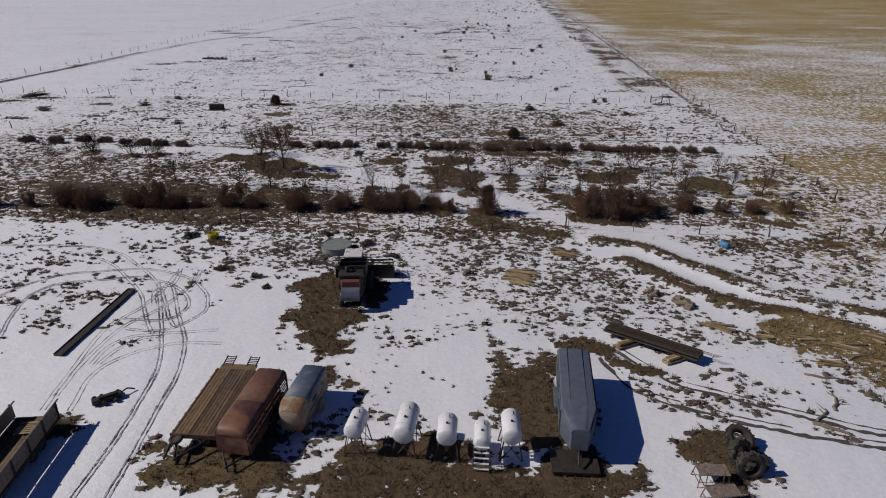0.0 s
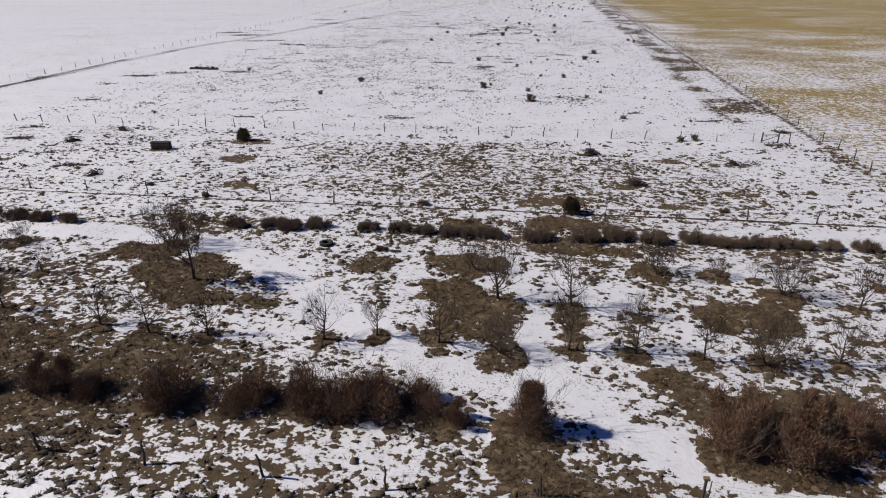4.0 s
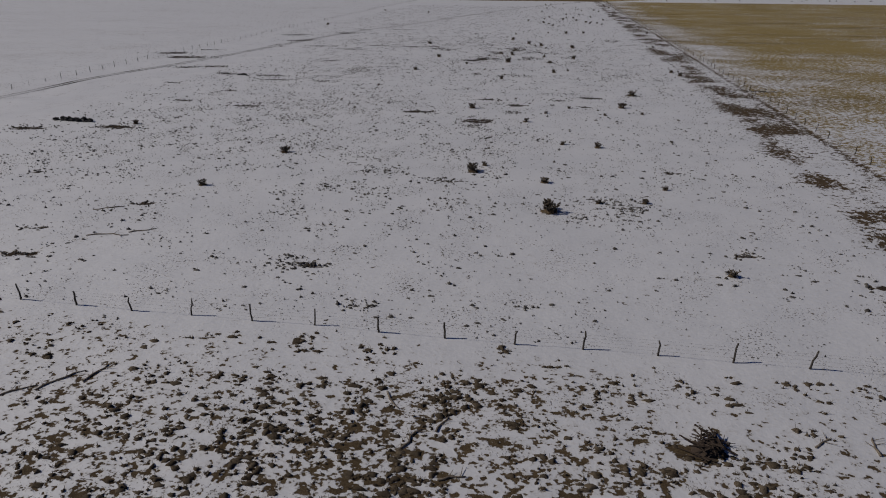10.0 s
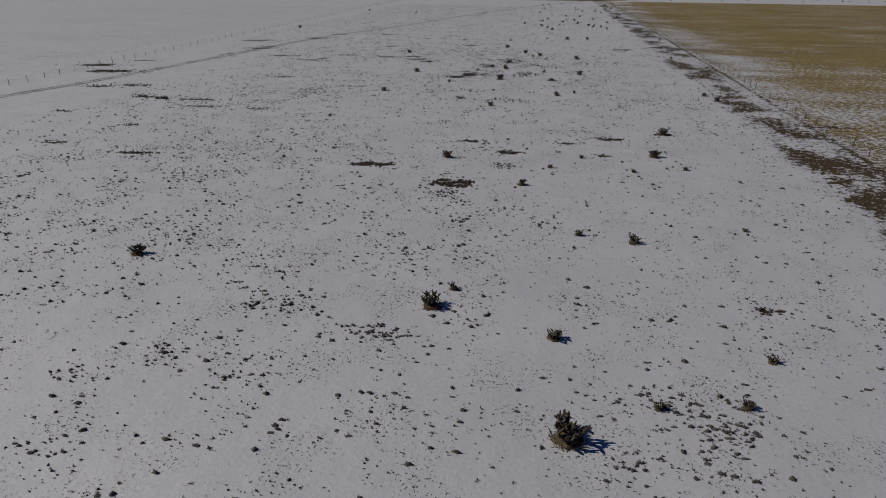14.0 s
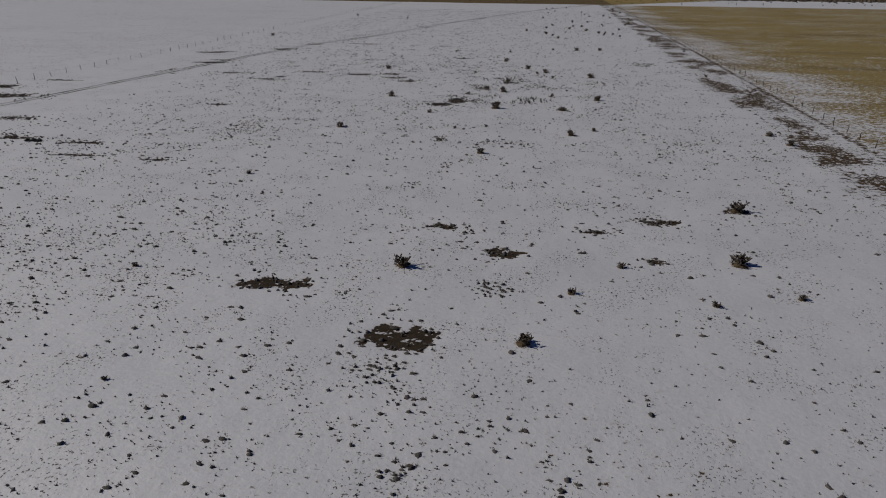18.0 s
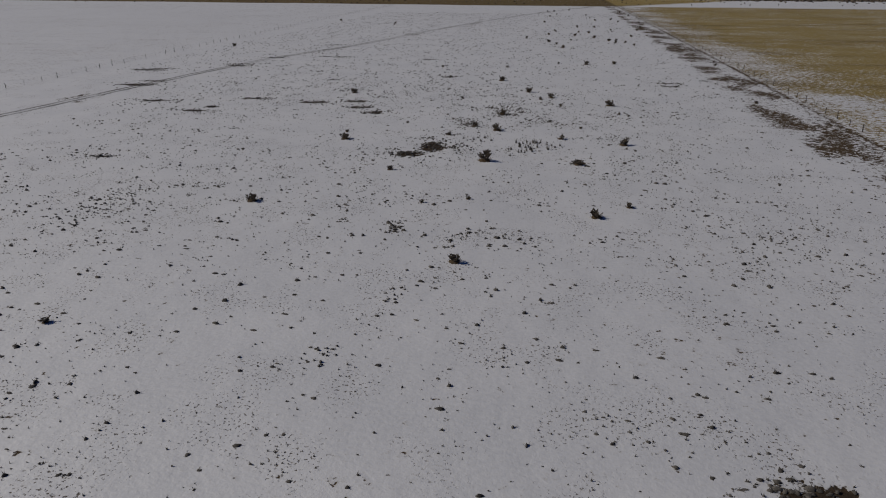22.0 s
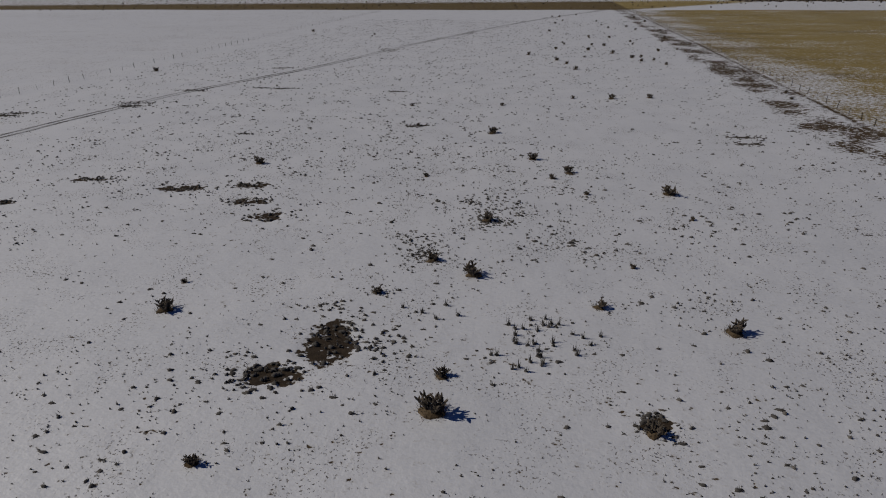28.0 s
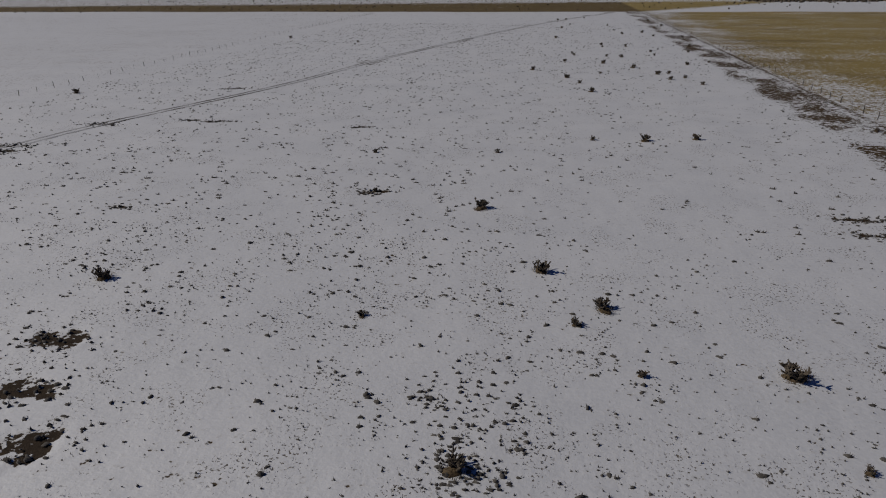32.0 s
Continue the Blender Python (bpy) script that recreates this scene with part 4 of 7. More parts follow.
def build_grass():
    rng, pr = np.random.default_rng(4), random.Random(5)
    # scattered clumps on the open prairie, thick in drifts and thin between
    def density(x, y):
        d = 0.40 + 0.27 * step(-x, 10, 45) + 0.7 * (field(x, y, 13, 101) - 0.5)
        for cx, cy, rx, ry, k in DRIFTS:
            near = (abs(x - cx) < 2.4 * rx) & (abs(y - cy) < 2.4 * ry)
            u, v = (x[near] - cx) / rx, (y[near] - cy) / ry
            g = np.exp(-0.8 * (u * u + v * v))
            d[near] = d[near] * (1 - g) + k * g
        return np.clip(d, 0.04, 3)

    def prairie(x, y, b):
        return np.clip(0.22 * density(x, y) * (0.25 + 1.9 * step(field(x, y, 2.6, 103, 2), 0.36, 0.68)), 0.01, 1) * (x < 37)
    blades("prairie_tufts", scatter(rng, 62000, -95, 37, 130, 350, prairie, (0.11, 0.54), (0.06, 0.20)), M_TUFT, "dark dry bunchgrass clumps standing out of thin snow", pr, 5, True, 7, 0.7, 1.0)
    blades("prairie_sprigs", scatter(rng, 110000, -80, 37, 130, 345, lambda x, y, b: prairie(x, y, b) * 1.3, (0.05, 0.16), (0.04, 0.12)), M_TUFT, "small dark grass sprigs poking through thin snow", pr, 2, True, 5, 0.8, 0.8)
    blades("distant_tufts", scatter(rng, 42000, -125, 37, 350, 640, prairie, (0.2, 0.7), (0.1, 0.28)), M_TUFT, "dark dry bunchgrass clumps on distant snow", pr, 6, True, 6, 0.3, 3.0)
    # clumps of the plot between the fences, of the planted rows and of the yard
    def clumped(x, y, b):
        d = field(x, y, 6, 111) * 0.4 + field(x, y, 1.6, 113, 2) * 0.6
        return np.clip((d - 0.60 + b * 0.5) * 2.4, 0.0, 1) * (b < 0.64) * np.where((y > 57) & (y < 97), np.clip((b - 0.2) * 7, 0, 1), 1) * (1 - 0.45 * (x < -22) * (y > 66))
    blades("plot_tufts", scatter(rng, 30000, -75, 40, 97, 129.5, clumped, (0.18, 0.75), (0.12, 0.32)), M_TUSSOCK, "rough grey-brown grass clumps between two fences", pr, 5)
    blades("row_tufts", scatter(rng, 30000, -75, 40, 56, 97, clumped, (0.2, 0.85), (0.12, 0.34)), M_TUSSOCK, "dead grey-brown grass clumps among the planted rows", pr, 6)
    # a line of footprints, added as small low dark tufts
    prints = [(-4.6 + 0.72 * k, 33.6 - 0.36 * k + 0.14 * (-1) ** k, 0.0, 0.34, 0.05) for k in range(13)]
    blades("yard_tufts", scatter(rng, 32000, -48, 34, 18, 57, lambda x, y, b: clumped(x, y, b + 0.11) * (b > 0.12), (0.18, 0.8), (0.10, 0.28)) + prints, M_YARD, "dead grey-brown grass clumps and a line of footprints in the yard", pr, 11)
    # standing grass on the bare mats
    blades("grass_mat", scatter(rng, 120000, -50, 36, 18, 97, lambda x, y, b: (b > 0.60) * 0.9, (0.25, 0.5), (0.06, 0.16)), M_MAT, "matted dead brown grass where the snow has melted", pr, 8, False)
    blades("mat_tufts", scatter(rng, 30000, -60, 36, 57, 97, lambda x, y, b: (b > 0.66) * 0.5, (0.4, 1.0), (0.05, 0.16)), M_MAT, "soft mounds of dead brown grass", pr, 14)


build_grass()


# ---- fences ----
def post_mesh(h, r, seed, mat, crooked=0.03):
    rng = random.Random(seed)
    pts = [(rng.uniform(-1, 1) * crooked * k, rng.uniform(-1, 1) * crooked * k, -0.15 + (h + 0.15) * k / 4) for k in range(5)]
    return Shape().tube(pts, [r * 1.1, r, r * 0.95, r * 0.9, r * 0.8], 7).mesh("post", mat, True)


POSTS = [post_mesh(1.1 + 0.1 * k, 0.06 + 0.01 * (k % 3), k, M_POST, 0.018) for k in range(5)]
TPOSTS = [Shape().box(-0.025, 0.025, -0.006, 0.006, -0.1, 1.35).box(-0.006, 0.006, 0.006, 0.045, -0.1, 1.35).mesh("steel_post", M_TPOST)]


def fence(line, spacing, label, seed, steel=0.25, strands=(0.35, 0.65, 0.95, 1.18)):
    rng = random.Random(seed)
    f = thing("wire_fence", pose(line[0][0], line[0][1], 0), label, "fence", "prairie fences")
    tops = []
    for (ax, ay), (bx, by) in zip(line, line[1:]):
        d = math.hypot(bx - ax, by - ay)
        n = max(1, round(d / spacing))
        for k in range(n):
            t = k / n
            x, y = ax + (bx - ax) * t + rng.uniform(-0.1, 0.1), ay + (by - ay) * t + rng.uniform(-0.1, 0.1)
            ob = part("post", rng.choice(TPOSTS if rng.random() < steel else POSTS), None, f)
            ob.matrix_basis = pose(x - line[0][0], y - line[0][1], level(x, y), rng.uniform(-6, 6), rng.uniform(-7, 7), rng.uniform(0, 360))
            tops.append((x - line[0][0], y - line[0][1]))
    for z in strands:
        s = Shape().tube([(x + 0.06, y, z + rng.uniform(-0.03, 0.03)) for x, y in tops], 0.0035, 3, False)
        part("wire", s, M_WIRE, f)
    return f


fence(((-52.0, 58.6), (-27.0, 58.4), (-8.1, 58.6), (7.1, 60.0), (40.0, 59.6)), 6.2, "leaning wooden posts with wire beside the yard", 1)
fence(((-105.0, 97.0), (-30.7, 97.5), (12.7, 98.0), (38.6, 98.4)), 7.35, "weathered posts with wire through rough grass", 2)
fence(((-120.0, 129.2), (-50.5, 129.5), (13.6, 130.1), (38.6, 130.4)), 5.05, "dark wooden posts with wire along open snow", 3, 0.08)
fence(((38.8, 62.0), (39.4, 300.0), (39.6, 744.0)), 5.05, "long straight wire fence beside yellow pasture", 4, 0.2)
fence(FENCE_LEFT, 5.5, "distant wire fence beside a field road", 5, 0.2)


# ---- plants ----
def grow(s, p, d, length, r, depth, rng, spread=0.7, up=0.15, kids=(2, 4), sides=3, tips=None):
    """A branch that bends and forks."""
    pts, rad = [p.copy()], [r]
    q, e = p.copy(), d.copy()
    for k in range(3):
        e = (e + Vector((rng.uniform(-1, 1), rng.uniform(-1, 1), rng.uniform(-0.3, 0.6))) * 0.22 + Vector((0, 0, up * 0.4))).normalized()
        q = q + e * length / 3
        pts.append(q.copy())
        rad.append(r * (1 - 0.22 * (k + 1)))
    s.tube(pts, rad, sides, False)
    if tips is not None and depth <= 1:
        tips += [(pts[2], e), (pts[3], e)]
    if depth <= 0:
        return
    for _ in range(rng.randint(*kids)):
        k = rng.choice((1, 2, 3, 3))
        side = Vector((rng.uniform(-1, 1), rng.uniform(-1, 1), rng.uniform(-0.2, 0.7)))
        nd = (e * (1 - spread * 0.6) + side * spread + Vector((0, 0, up))).normalized()
        grow(s, pts[k], nd, length * rng.uniform(0.55, 0.8), max(rad[k] * 0.66, 0.009), depth - 1, rng, spread, up, kids, sides, tips)


def flakes(s, tips, n, spread, size, rng):
    """Small leaves round the twig ends."""
    for _ in range(n):
        p, e = rng.choice(tips)
        c = p + Vector((rng.gauss(0, 1), rng.gauss(0, 1), rng.gauss(0, 0.8))) * spread
        a = Vector((rng.gauss(0, 1), rng.gauss(0, 1), rng.gauss(0, 1))).normalized()
        b = a.orthogonal().normalized()
        k = size * rng.uniform(0.6, 1.4)
        s.add((c - a * k, c + b * k * 0.5, c + a * k, c - b * k * 0.5), ((0, 1, 2, 3),))


def bare_tree(seed, height, stems=1, leaves=0):
    rng = random.Random(seed)
    t = thing("bare_tree", Matrix(), "", "tree")
    trunk, crown, tips = Shape(), Shape(), []
    for k in range(stems):
        lean = Vector((0.75 * math.cos(k * 2.4 + seed), 0.75 * math.sin(k * 2.4 + seed), rng.uniform(0.7, 1.5))).normalized() if stems > 1 else Vector((rng.uniform(-0.1, 0.1), rng.uniform(-0.1, 0.1), 1))
        h = height * 0.42
        pts = [Vector((0, 0, -0.1)), lean * h * 0.5, lean * h, lean * h * 1.5 + Vector((rng.uniform(-0.1, 0.1), 0, 0)), lean * h * 2.1]
        r = 0.033 * height ** 0.7 / stems ** 0.35
        trunk.tube(pts, [r * 1.4, r, r * 0.75, r * 0.5, r * 0.18], 6)
        for j in range(int(15 / stems ** 0.5)):
            u = rng.uniform(0.15, 0.98)
            i = min(3, int(u * 4))
            p = pts[i].lerp(pts[i + 1], u * 4 - i)
            a = rng.uniform(0, 6.283)
            d = Vector((math.cos(a), math.sin(a), rng.uniform(0.3, 1.0))).normalized()
            grow(crown, p, d, height * 0.42 * (1.2 - 0.72 * u), max(0.016, r * 0.55 * (1.2 - 0.7 * u)), 3, rng, 0.6, 0.2, (2, 4), 3, tips)
    part("trunk", trunk, M_BARK, t, "", True)
    part("crown", crown, M_TWIG, t)
    if leaves:
        lf = Shape()
        flakes(lf, tips, leaves, 0.12, 0.05, rng)
        part("leaf_crown", lf, M_LEAF, t, "withered brown leaves")
    return t


def puff(s, lobes, n, length, width, seed, lift=0.7):
    """Fine twigs filling rounded lobes (x, y, z, half width, half height) from the ground up, pointing outward and up."""
    r = np.random.default_rng(seed)
    lb = np.array(lobes)[r.integers(0, len(lobes), n)]
    d = r.normal(size=(n, 3))
    d /= np.linalg.norm(d, axis=1)[:, None]
    p = lb[:, :3] + d * (r.random((n, 1)) ** 0.42) * np.stack((lb[:, 3], lb[:, 3], lb[:, 4]), 1) + r.normal(0, 0.04, (n, 3))
    p[:, 2] = np.abs(p[:, 2]) + 0.01
    e = d * 0.6 + r.normal(0, 0.45, (n, 3)) + np.array((0, 0, lift))
    e /= np.linalg.norm(e, axis=1)[:, None]
    g = np.cross(e, r.normal(size=(n, 3)))
    g /= np.linalg.norm(g, axis=1)[:, None]
    e *= length * (0.5 + r.random((n, 1)))
    g *= width * (0.6 + 0.8 * r.random((n, 1)))
    v = np.stack((p, p + e * 0.5 + g, p + e, p + e * 0.5 - g), 1).reshape(-1, 3)
    o = len(s.v)
    s.v += list(map(tuple, v.tolist()))
    s.f += [(o + 4 * i, o + 4 * i + 1, o + 4 * i + 2, o + 4 * i + 3) for i in range(n)]


def dense_shrub(seed, w, h, mat, leaves=13500, stems=10, tall=False):
    rng = random.Random(seed)
    t = thing("shrub", Matrix(), "", "shrub")
    wood, lf, tips, lobes = Shape(), Shape(), [], []
    for k in range(stems):
        a, r = rng.uniform(0, 6.283), rng.random() ** 0.5
        d = Vector((math.cos(a) * r * w / h * 0.7, math.sin(a) * r * w / h * 0.7, 1)).normalized()
        grow(wood, Vector((math.cos(a) * r * w * 0.2, math.sin(a) * r * w * 0.2, -0.1)), d, h * rng.uniform(0.42, 0.6), 0.035, 3, rng, 0.7, 0.15, (2, 3), 3, tips)
    for k in range(8):
        a, r = rng.uniform(0, 6.283), w * 0.36 * rng.random() ** 0.5
        g = rng.uniform(0.55, 1.0) * (1 - 0.35 * r / w)
        lobes.append((r * math.cos(a), r * math.sin(a), 0.40 * h * g, w * rng.uniform(0.2, 0.3), 0.47 * h * g))
    for k in range(7 * (seed % 2)):
        a, r = rng.uniform(0, 6.283), w * 0.34 * rng.random() ** 0.5
        lobes.append((r * math.cos(a), r * math.sin(a), h * rng.uniform(0.5, 0.82), w * rng.uniform(0.05, 0.09), h * rng.uniform(0.22, 0.34)))
    if tall:
        lobes = [(0, 0, 0.5, w * 0.5, 0.6), (0.2, 0.1, 0.9, w * 0.4, 0.7), (-0.2, 0, 1.3, w * 0.33, 0.7), (0.15, 0, 1.9, w * 0.24, 0.6), (-0.2, 0.1, 2.5, w * 0.16, 0.5), (0.3, 0, 2.7, w * 0.12, 0.5)]
    puff(lf, lobes, leaves, 0.22, 0.0095, seed, 0.9)
    part("thicket", wood, M_BARK, t)
    part("foliage", lf, mat, t)
    return t


def brush(seed, w, h, n=7000):
    """A low rounded bush of fine stems, longer than deep."""
    rng = random.Random(seed)
    t = thing("brush", Matrix(), "", "shrub")
    s = Shape()
    lobes = []
    for k in range(16):
        x, g = rng.uniform(-0.36, 0.36) * w, rng.uniform(0.5, 1.0)
        lobes.append((x, rng.uniform(-0.26, 0.26) * w, 0.30 * h * g, w * rng.uniform(0.09, 0.15), 0.42 * h * g))
    puff(s, lobes, n, 0.30, 0.008, seed, 1.3)
    for k in range(9):
        a = rng.uniform(0, 6.283)
        grow(s, Vector((rng.uniform(-0.3, 0.3) * w, rng.uniform(-0.1, 0.1) * w, -0.05)), Vector((0.5 * math.cos(a), 0.5 * math.sin(a), 1)).normalized(), h * 0.5, 0.02, 2, rng, 0.7, 0.1)
    part("thicket", s, M_SAGE, t)
    return t


def juniper(seed, w, h):
    rng = random.Random(seed)
    t = thing("juniper", Matrix(), "", "tree")
    lobes = [(0, 0, 0.40 * h, w * 0.40, 0.45 * h)] * 6 + [(0.1, 0, 0.2 * h, w * 0.46, 0.24 * h)] * 3
    for k in range(9):
        a, u = rng.uniform(0, 6.283), rng.random()
        r = w * 0.42 * (1 - 0.7 * u)
        lobes.append((0.8 * r * math.cos(a), 0.8 * r * math.sin(a), h * (0.12 + 0.68 * u), w * 0.11, h * 0.18))
    lf = Shape()
    puff(lf, lobes, 9000, 0.16, 0.022, seed, 0.8)
    part("trunk", Shape().tube([(0, 0, -0.1), (0.03, 0, h * 0.5), (0, 0, h * 0.9)], [0.08, 0.06, 0.02], 6), M_BARK, t)
    part("foliage", lf, M_JUN, t)
    return t


def cholla(seed):
    """About 1.3 m tall: jointed stems that fork upward from a skirt of dead grass."""
    rng = random.Random(seed)
    t = thing("cholla_cactus", Matrix(), "", "cactus")
    stems, arms = Shape(), Shape()
    for k in range(4):
        a = rng.uniform(0, 6.283)
        d = Vector((math.cos(a) * 0.5, math.sin(a) * 0.5, 1)).normalized()
        p0 = Vector((0.1 * math.cos(a), 0.1 * math.sin(a), -0.05))
        p1 = p0 + d * rng.uniform(0.35, 0.55)
        stems.tube([p0, p0.lerp(p1, 0.5), p1], [0.075, 0.06, 0.05], 6)
        for j in range(5):
            b = rng.uniform(0, 6.283)
            e = Vector((math.cos(b) * 0.9, math.sin(b) * 0.9, rng.uniform(0.2, 1.2))).normalized()
            q0 = p0.lerp(p1, rng.uniform(0.45, 1))
            q1 = q0 + e * rng.uniform(0.18, 0.32)
            arms.tube([q0, q0.lerp(q1, 0.5), q1], [0.035, 0.05, 0.03], 5)
            for i in range(3):
                c = rng.uniform(0, 6.283)
                g = Vector((math.cos(c) * 0.8, math.sin(c) * 0.8, rng.uniform(0.4, 1.3))).normalized()
                q2 = q1 + g * rng.uniform(0.15, 0.3)
                arms.tube([q1, q1.lerp(q2, 0.5), q2], [0.025, 0.042, 0.02], 5)
    part("stem", stems, M_CHOLLA, t)
    part("joints", arms, M_CHOLLA, t)
    skirt = Shape()
    rings = []
    for z, k in ((-0.06, 1.0), (0.07, 0.8), (0.15, 0.5), (0.19, 0.15)):
        rings.append([Vector((0.5 * k * math.cos(u) * (1 + 0.25 * math.sin(3 * u + seed)), 0.42 * k * math.sin(u) * (1 + 0.25 * math.cos(2 * u + seed)), z + rng.uniform(-0.02, 0.02))) for u in [2 * math.pi * j / 12 for j in range(12)]])
    skirt.loft(rings)
    for k in range(150):
        a, r = rng.uniform(0, 6.283), 0.5 * rng.random() ** 0.6
        o = Vector((math.cos(a), math.sin(a), 0))
        q = Vector((-o.y, o.x, 0)) * 0.022
        b = o * r
        skirt.add((b + q - Vector((0, 0, 0.04)), b - q - Vector((0, 0, 0.04)), b + o * rng.uniform(0.03, 0.2) + Vector((0, 0, rng.uniform(0.1, 0.36)))), ((0, 1, 2),))
    part("dead_grass", skirt, M_MAT, t, "skirt of dead brown grass")
    return t


def place(kinds, spots, label, group, rng, spin=180):
    for x, y, size in spots:
        ob = copy_thing(rng.choice(kinds), at(x, y, rng.uniform(-spin, spin), size, level(x, y)))
        tagged(ob, label, "", group)


def discard(kinds):
    for k in kinds:
        for o in (*k.children_recursive, k):
            bpy.data.objects.remove(o)


pr = random.Random(11)
kinds = [bare_tree(20 + k, 3.4, 1) for k in range(4)]
place(kinds, TREES_SINGLE, "young leafless tree with thin grey-brown twigs in a planted row", "planted trees", pr)
discard(kinds)
kinds = [bare_tree(40 + k, 3.0, 7) for k in range(3)]
place(kinds, TREES_SPREAD, "leafless many-stemmed tree with a spreading crown of bare twigs", "planted trees", pr)
discard(kinds)
kinds = [bare_tree(60 + k, 3.6, 1, 3400) for k in range(2)]
place(kinds, TREES_LEAFY, "small tree keeping some withered brown leaves", "planted trees", pr)
discard(kinds)

kinds = [dense_shrub(80 + k, 3.0 + 0.35 * (k % 3), 2.5 - 0.2 * (k % 2), M_RED) for k in range(5)]
place(kinds, SHRUBS,
      "dense red-brown leafless shrub in a windbreak row", "windbreak shrubs", pr)
discard(kinds)
kinds = [dense_shrub(90, 3.0, 3.6, M_RED, 17000, 12, True)]
place(kinds, [(-1.3, 64.0, 1.0)], "tall red-brown shrub with upright branches over dead grass", "windbreak shrubs", pr)
discard(kinds)

kinds = [brush(100 + k, 3.0, 1.4, 11500) for k in range(5)]
place(kinds, [(-31.0, 89.8, 0.8), (-27.3, 90.0, 0.85), (-25.2, 90.1, 0.95), (-22.8, 90.5, 0.95), (-17.7, 90.5, 0.8), (-14.6, 90.7, 0.85), (-12.2, 90.7, 0.8), (-9.6, 90.5, 0.9), (-7.6, 90.4, 0.85), (-5.6, 90.6, 0.85),
              (-1.2, 90.7, 1.15), (3.0, 90.9, 1.1), (6.0, 91.6, 1.15), (9.2, 91.6, 1.0), (12.8, 92.0, 0.95), (15.2, 91.8, 0.85), (16.6, 91.7, 0.7), (18.0, 91.9, 0.85), (20.2, 92.0, 0.85), (22.4, 92.1, 0.75), (24.6, 92.1, 0.75),
              (27.5, 92.2, 0.85), (30.3, 92.3, 0.75)], "low rounded grey-brown leafless bush in a row", "low bushes", pr, 14)
place(kinds, [(-73.8, 89, 0.9), (-68.7, 88.6, 1), (-65, 89.9, 0.9), (-61.5, 89.6, 0.8), (-54.7, 88.8, 0.9), (-51.7, 88.8, 0.9), (-48.5, 88.6, 0.8), (-58, 89.2, 0.7)],
      "low rounded grey-brown leafless bush in a row", "low bushes", pr, 14)
place(kinds, [(-13.6, 98.4, 0.45), (-38.5, 97.6, 0.4), (17.5, 100.4, 0.4), (-8.2, 93.6, 0.35), (-12.6, 54.0, 0.5), (-24.2, 47.4, 0.4), (-20.6, 46.2, 0.35), (-19.0, 44.4, 0.3), (-9.5, 51.6, 0.35), (-15.2, 86.0, 0.4), (-17.0, 56.2, 0.35), (-47, 100.4, 0.35)],
      "small grey-brown bush among dead grass", "low bushes", pr)
discard(kinds)

kinds = [juniper(120, 2.3, 1.9)]
place(kinds, [(1.9, 97.9, 1.0), (-45.4, 121.9, 1.05)], "dark green-brown juniper bush with dense foliage", "junipers", pr)
discard(kinds)

kinds = [cholla(140 + k) for k in range(5)]
rng_far = random.Random(21)
place(kinds, [(rng_far.uniform(-22, 34), 440 + 240 * rng_far.random(), rng_far.uniform(0.9, 1.5)) for k in range(26)], "dark branching cholla cactus far out on the snow", "cholla cacti", pr)
place(kinds, CHOLLA, "dark branching cholla cactus in the snow", "cholla cacti", pr)
place(kinds, [(18.6, 130.2, 1.2), (20.7, 130.5, 1.25), (11.9, 144.0, 1.0), (-70, 138, 0.7)], "dark branching cholla cactus beside a wire fence", "cholla cacti", pr)
discard(kinds)


# ---- the yard ----
M_GALV = surface("dull_grey_sheet", (0.082, 0.10, 0.13), (0.145, 0.168, 0.205), 2.5, 0.5, 0.2, (0.14, 0.15, 0.16), 0.9, relief=0.08, fine=18)
M_BLUEROOF = surface("faded_blue_grey_paint", (0.055, 0.075, 0.105), (0.105, 0.135, 0.18), 3, 0.55, 0.0, (0.17, 0.175, 0.18), 1.4, relief=0.08)
M_TAN = surface("faded_tan_paint", (0.20, 0.17, 0.125), (0.34, 0.295, 0.225), 3, 0.6, 0.0, (0.30, 0.15, 0.065), 1.3, (0.50, 0.60), 0.1)
M_NOSERUST = surface("orange_rust", (0.13, 0.065, 0.03), (0.32, 0.19, 0.10), 5, 0.85, 0.0, (0.30, 0.26, 0.2), 2.0)
M_RUST = surface("rust_brown_steel", (0.055, 0.03, 0.02), (0.16, 0.08, 0.045), 5, 0.85)
M_REDPAINT = surface("rusted_dark_red_paint", (0.06, 0.024, 0.022), (0.125, 0.046, 0.035), 3, 0.6, 0.0, (0.20, 0.095, 0.05), 0.8, (0.44, 0.60), 0.12)
M_REDRUST = surface("rust_over_red_paint", (0.085, 0.034, 0.022), (0.19, 0.082, 0.045), 4, 0.75, 0.0, (0.42, 0.34, 0.29), 1.7, (0.62, 0.68), 0.15)
M_PLANK = surface("brown_deck_plank", (0.060, 0.037, 0.019), (0.20, 0.126, 0.064), 4, 0.85, 0.0, (0.09, 0.06, 0.04), 0.7, vary=0.45)
M_WOOD = surface("pale_sawn_wood", (0.17, 0.12, 0.06), (0.42, 0.32, 0.18), 5, 0.8, 0.0, (0.24, 0.20, 0.15), 1.1, vary=0.5)
M_STEEL = surface("dark_steel", (0.016, 0.014, 0.013), (0.06, 0.05, 0.042), 5, 0.6, 0.4)
M_BEAM = surface("dark_oiled_pipe", (0.030, 0.024, 0.019), (0.085, 0.066, 0.05), 4, 0.6, 0.2, vary=0.3)
M_WHITE = surface("white_tank_paint", (0.60, 0.61, 0.62), (0.80, 0.80, 0.79), 3, 0.4, 0.0, (0.50, 0.46, 0.40), 2.2, (0.62, 0.75), 0.05)
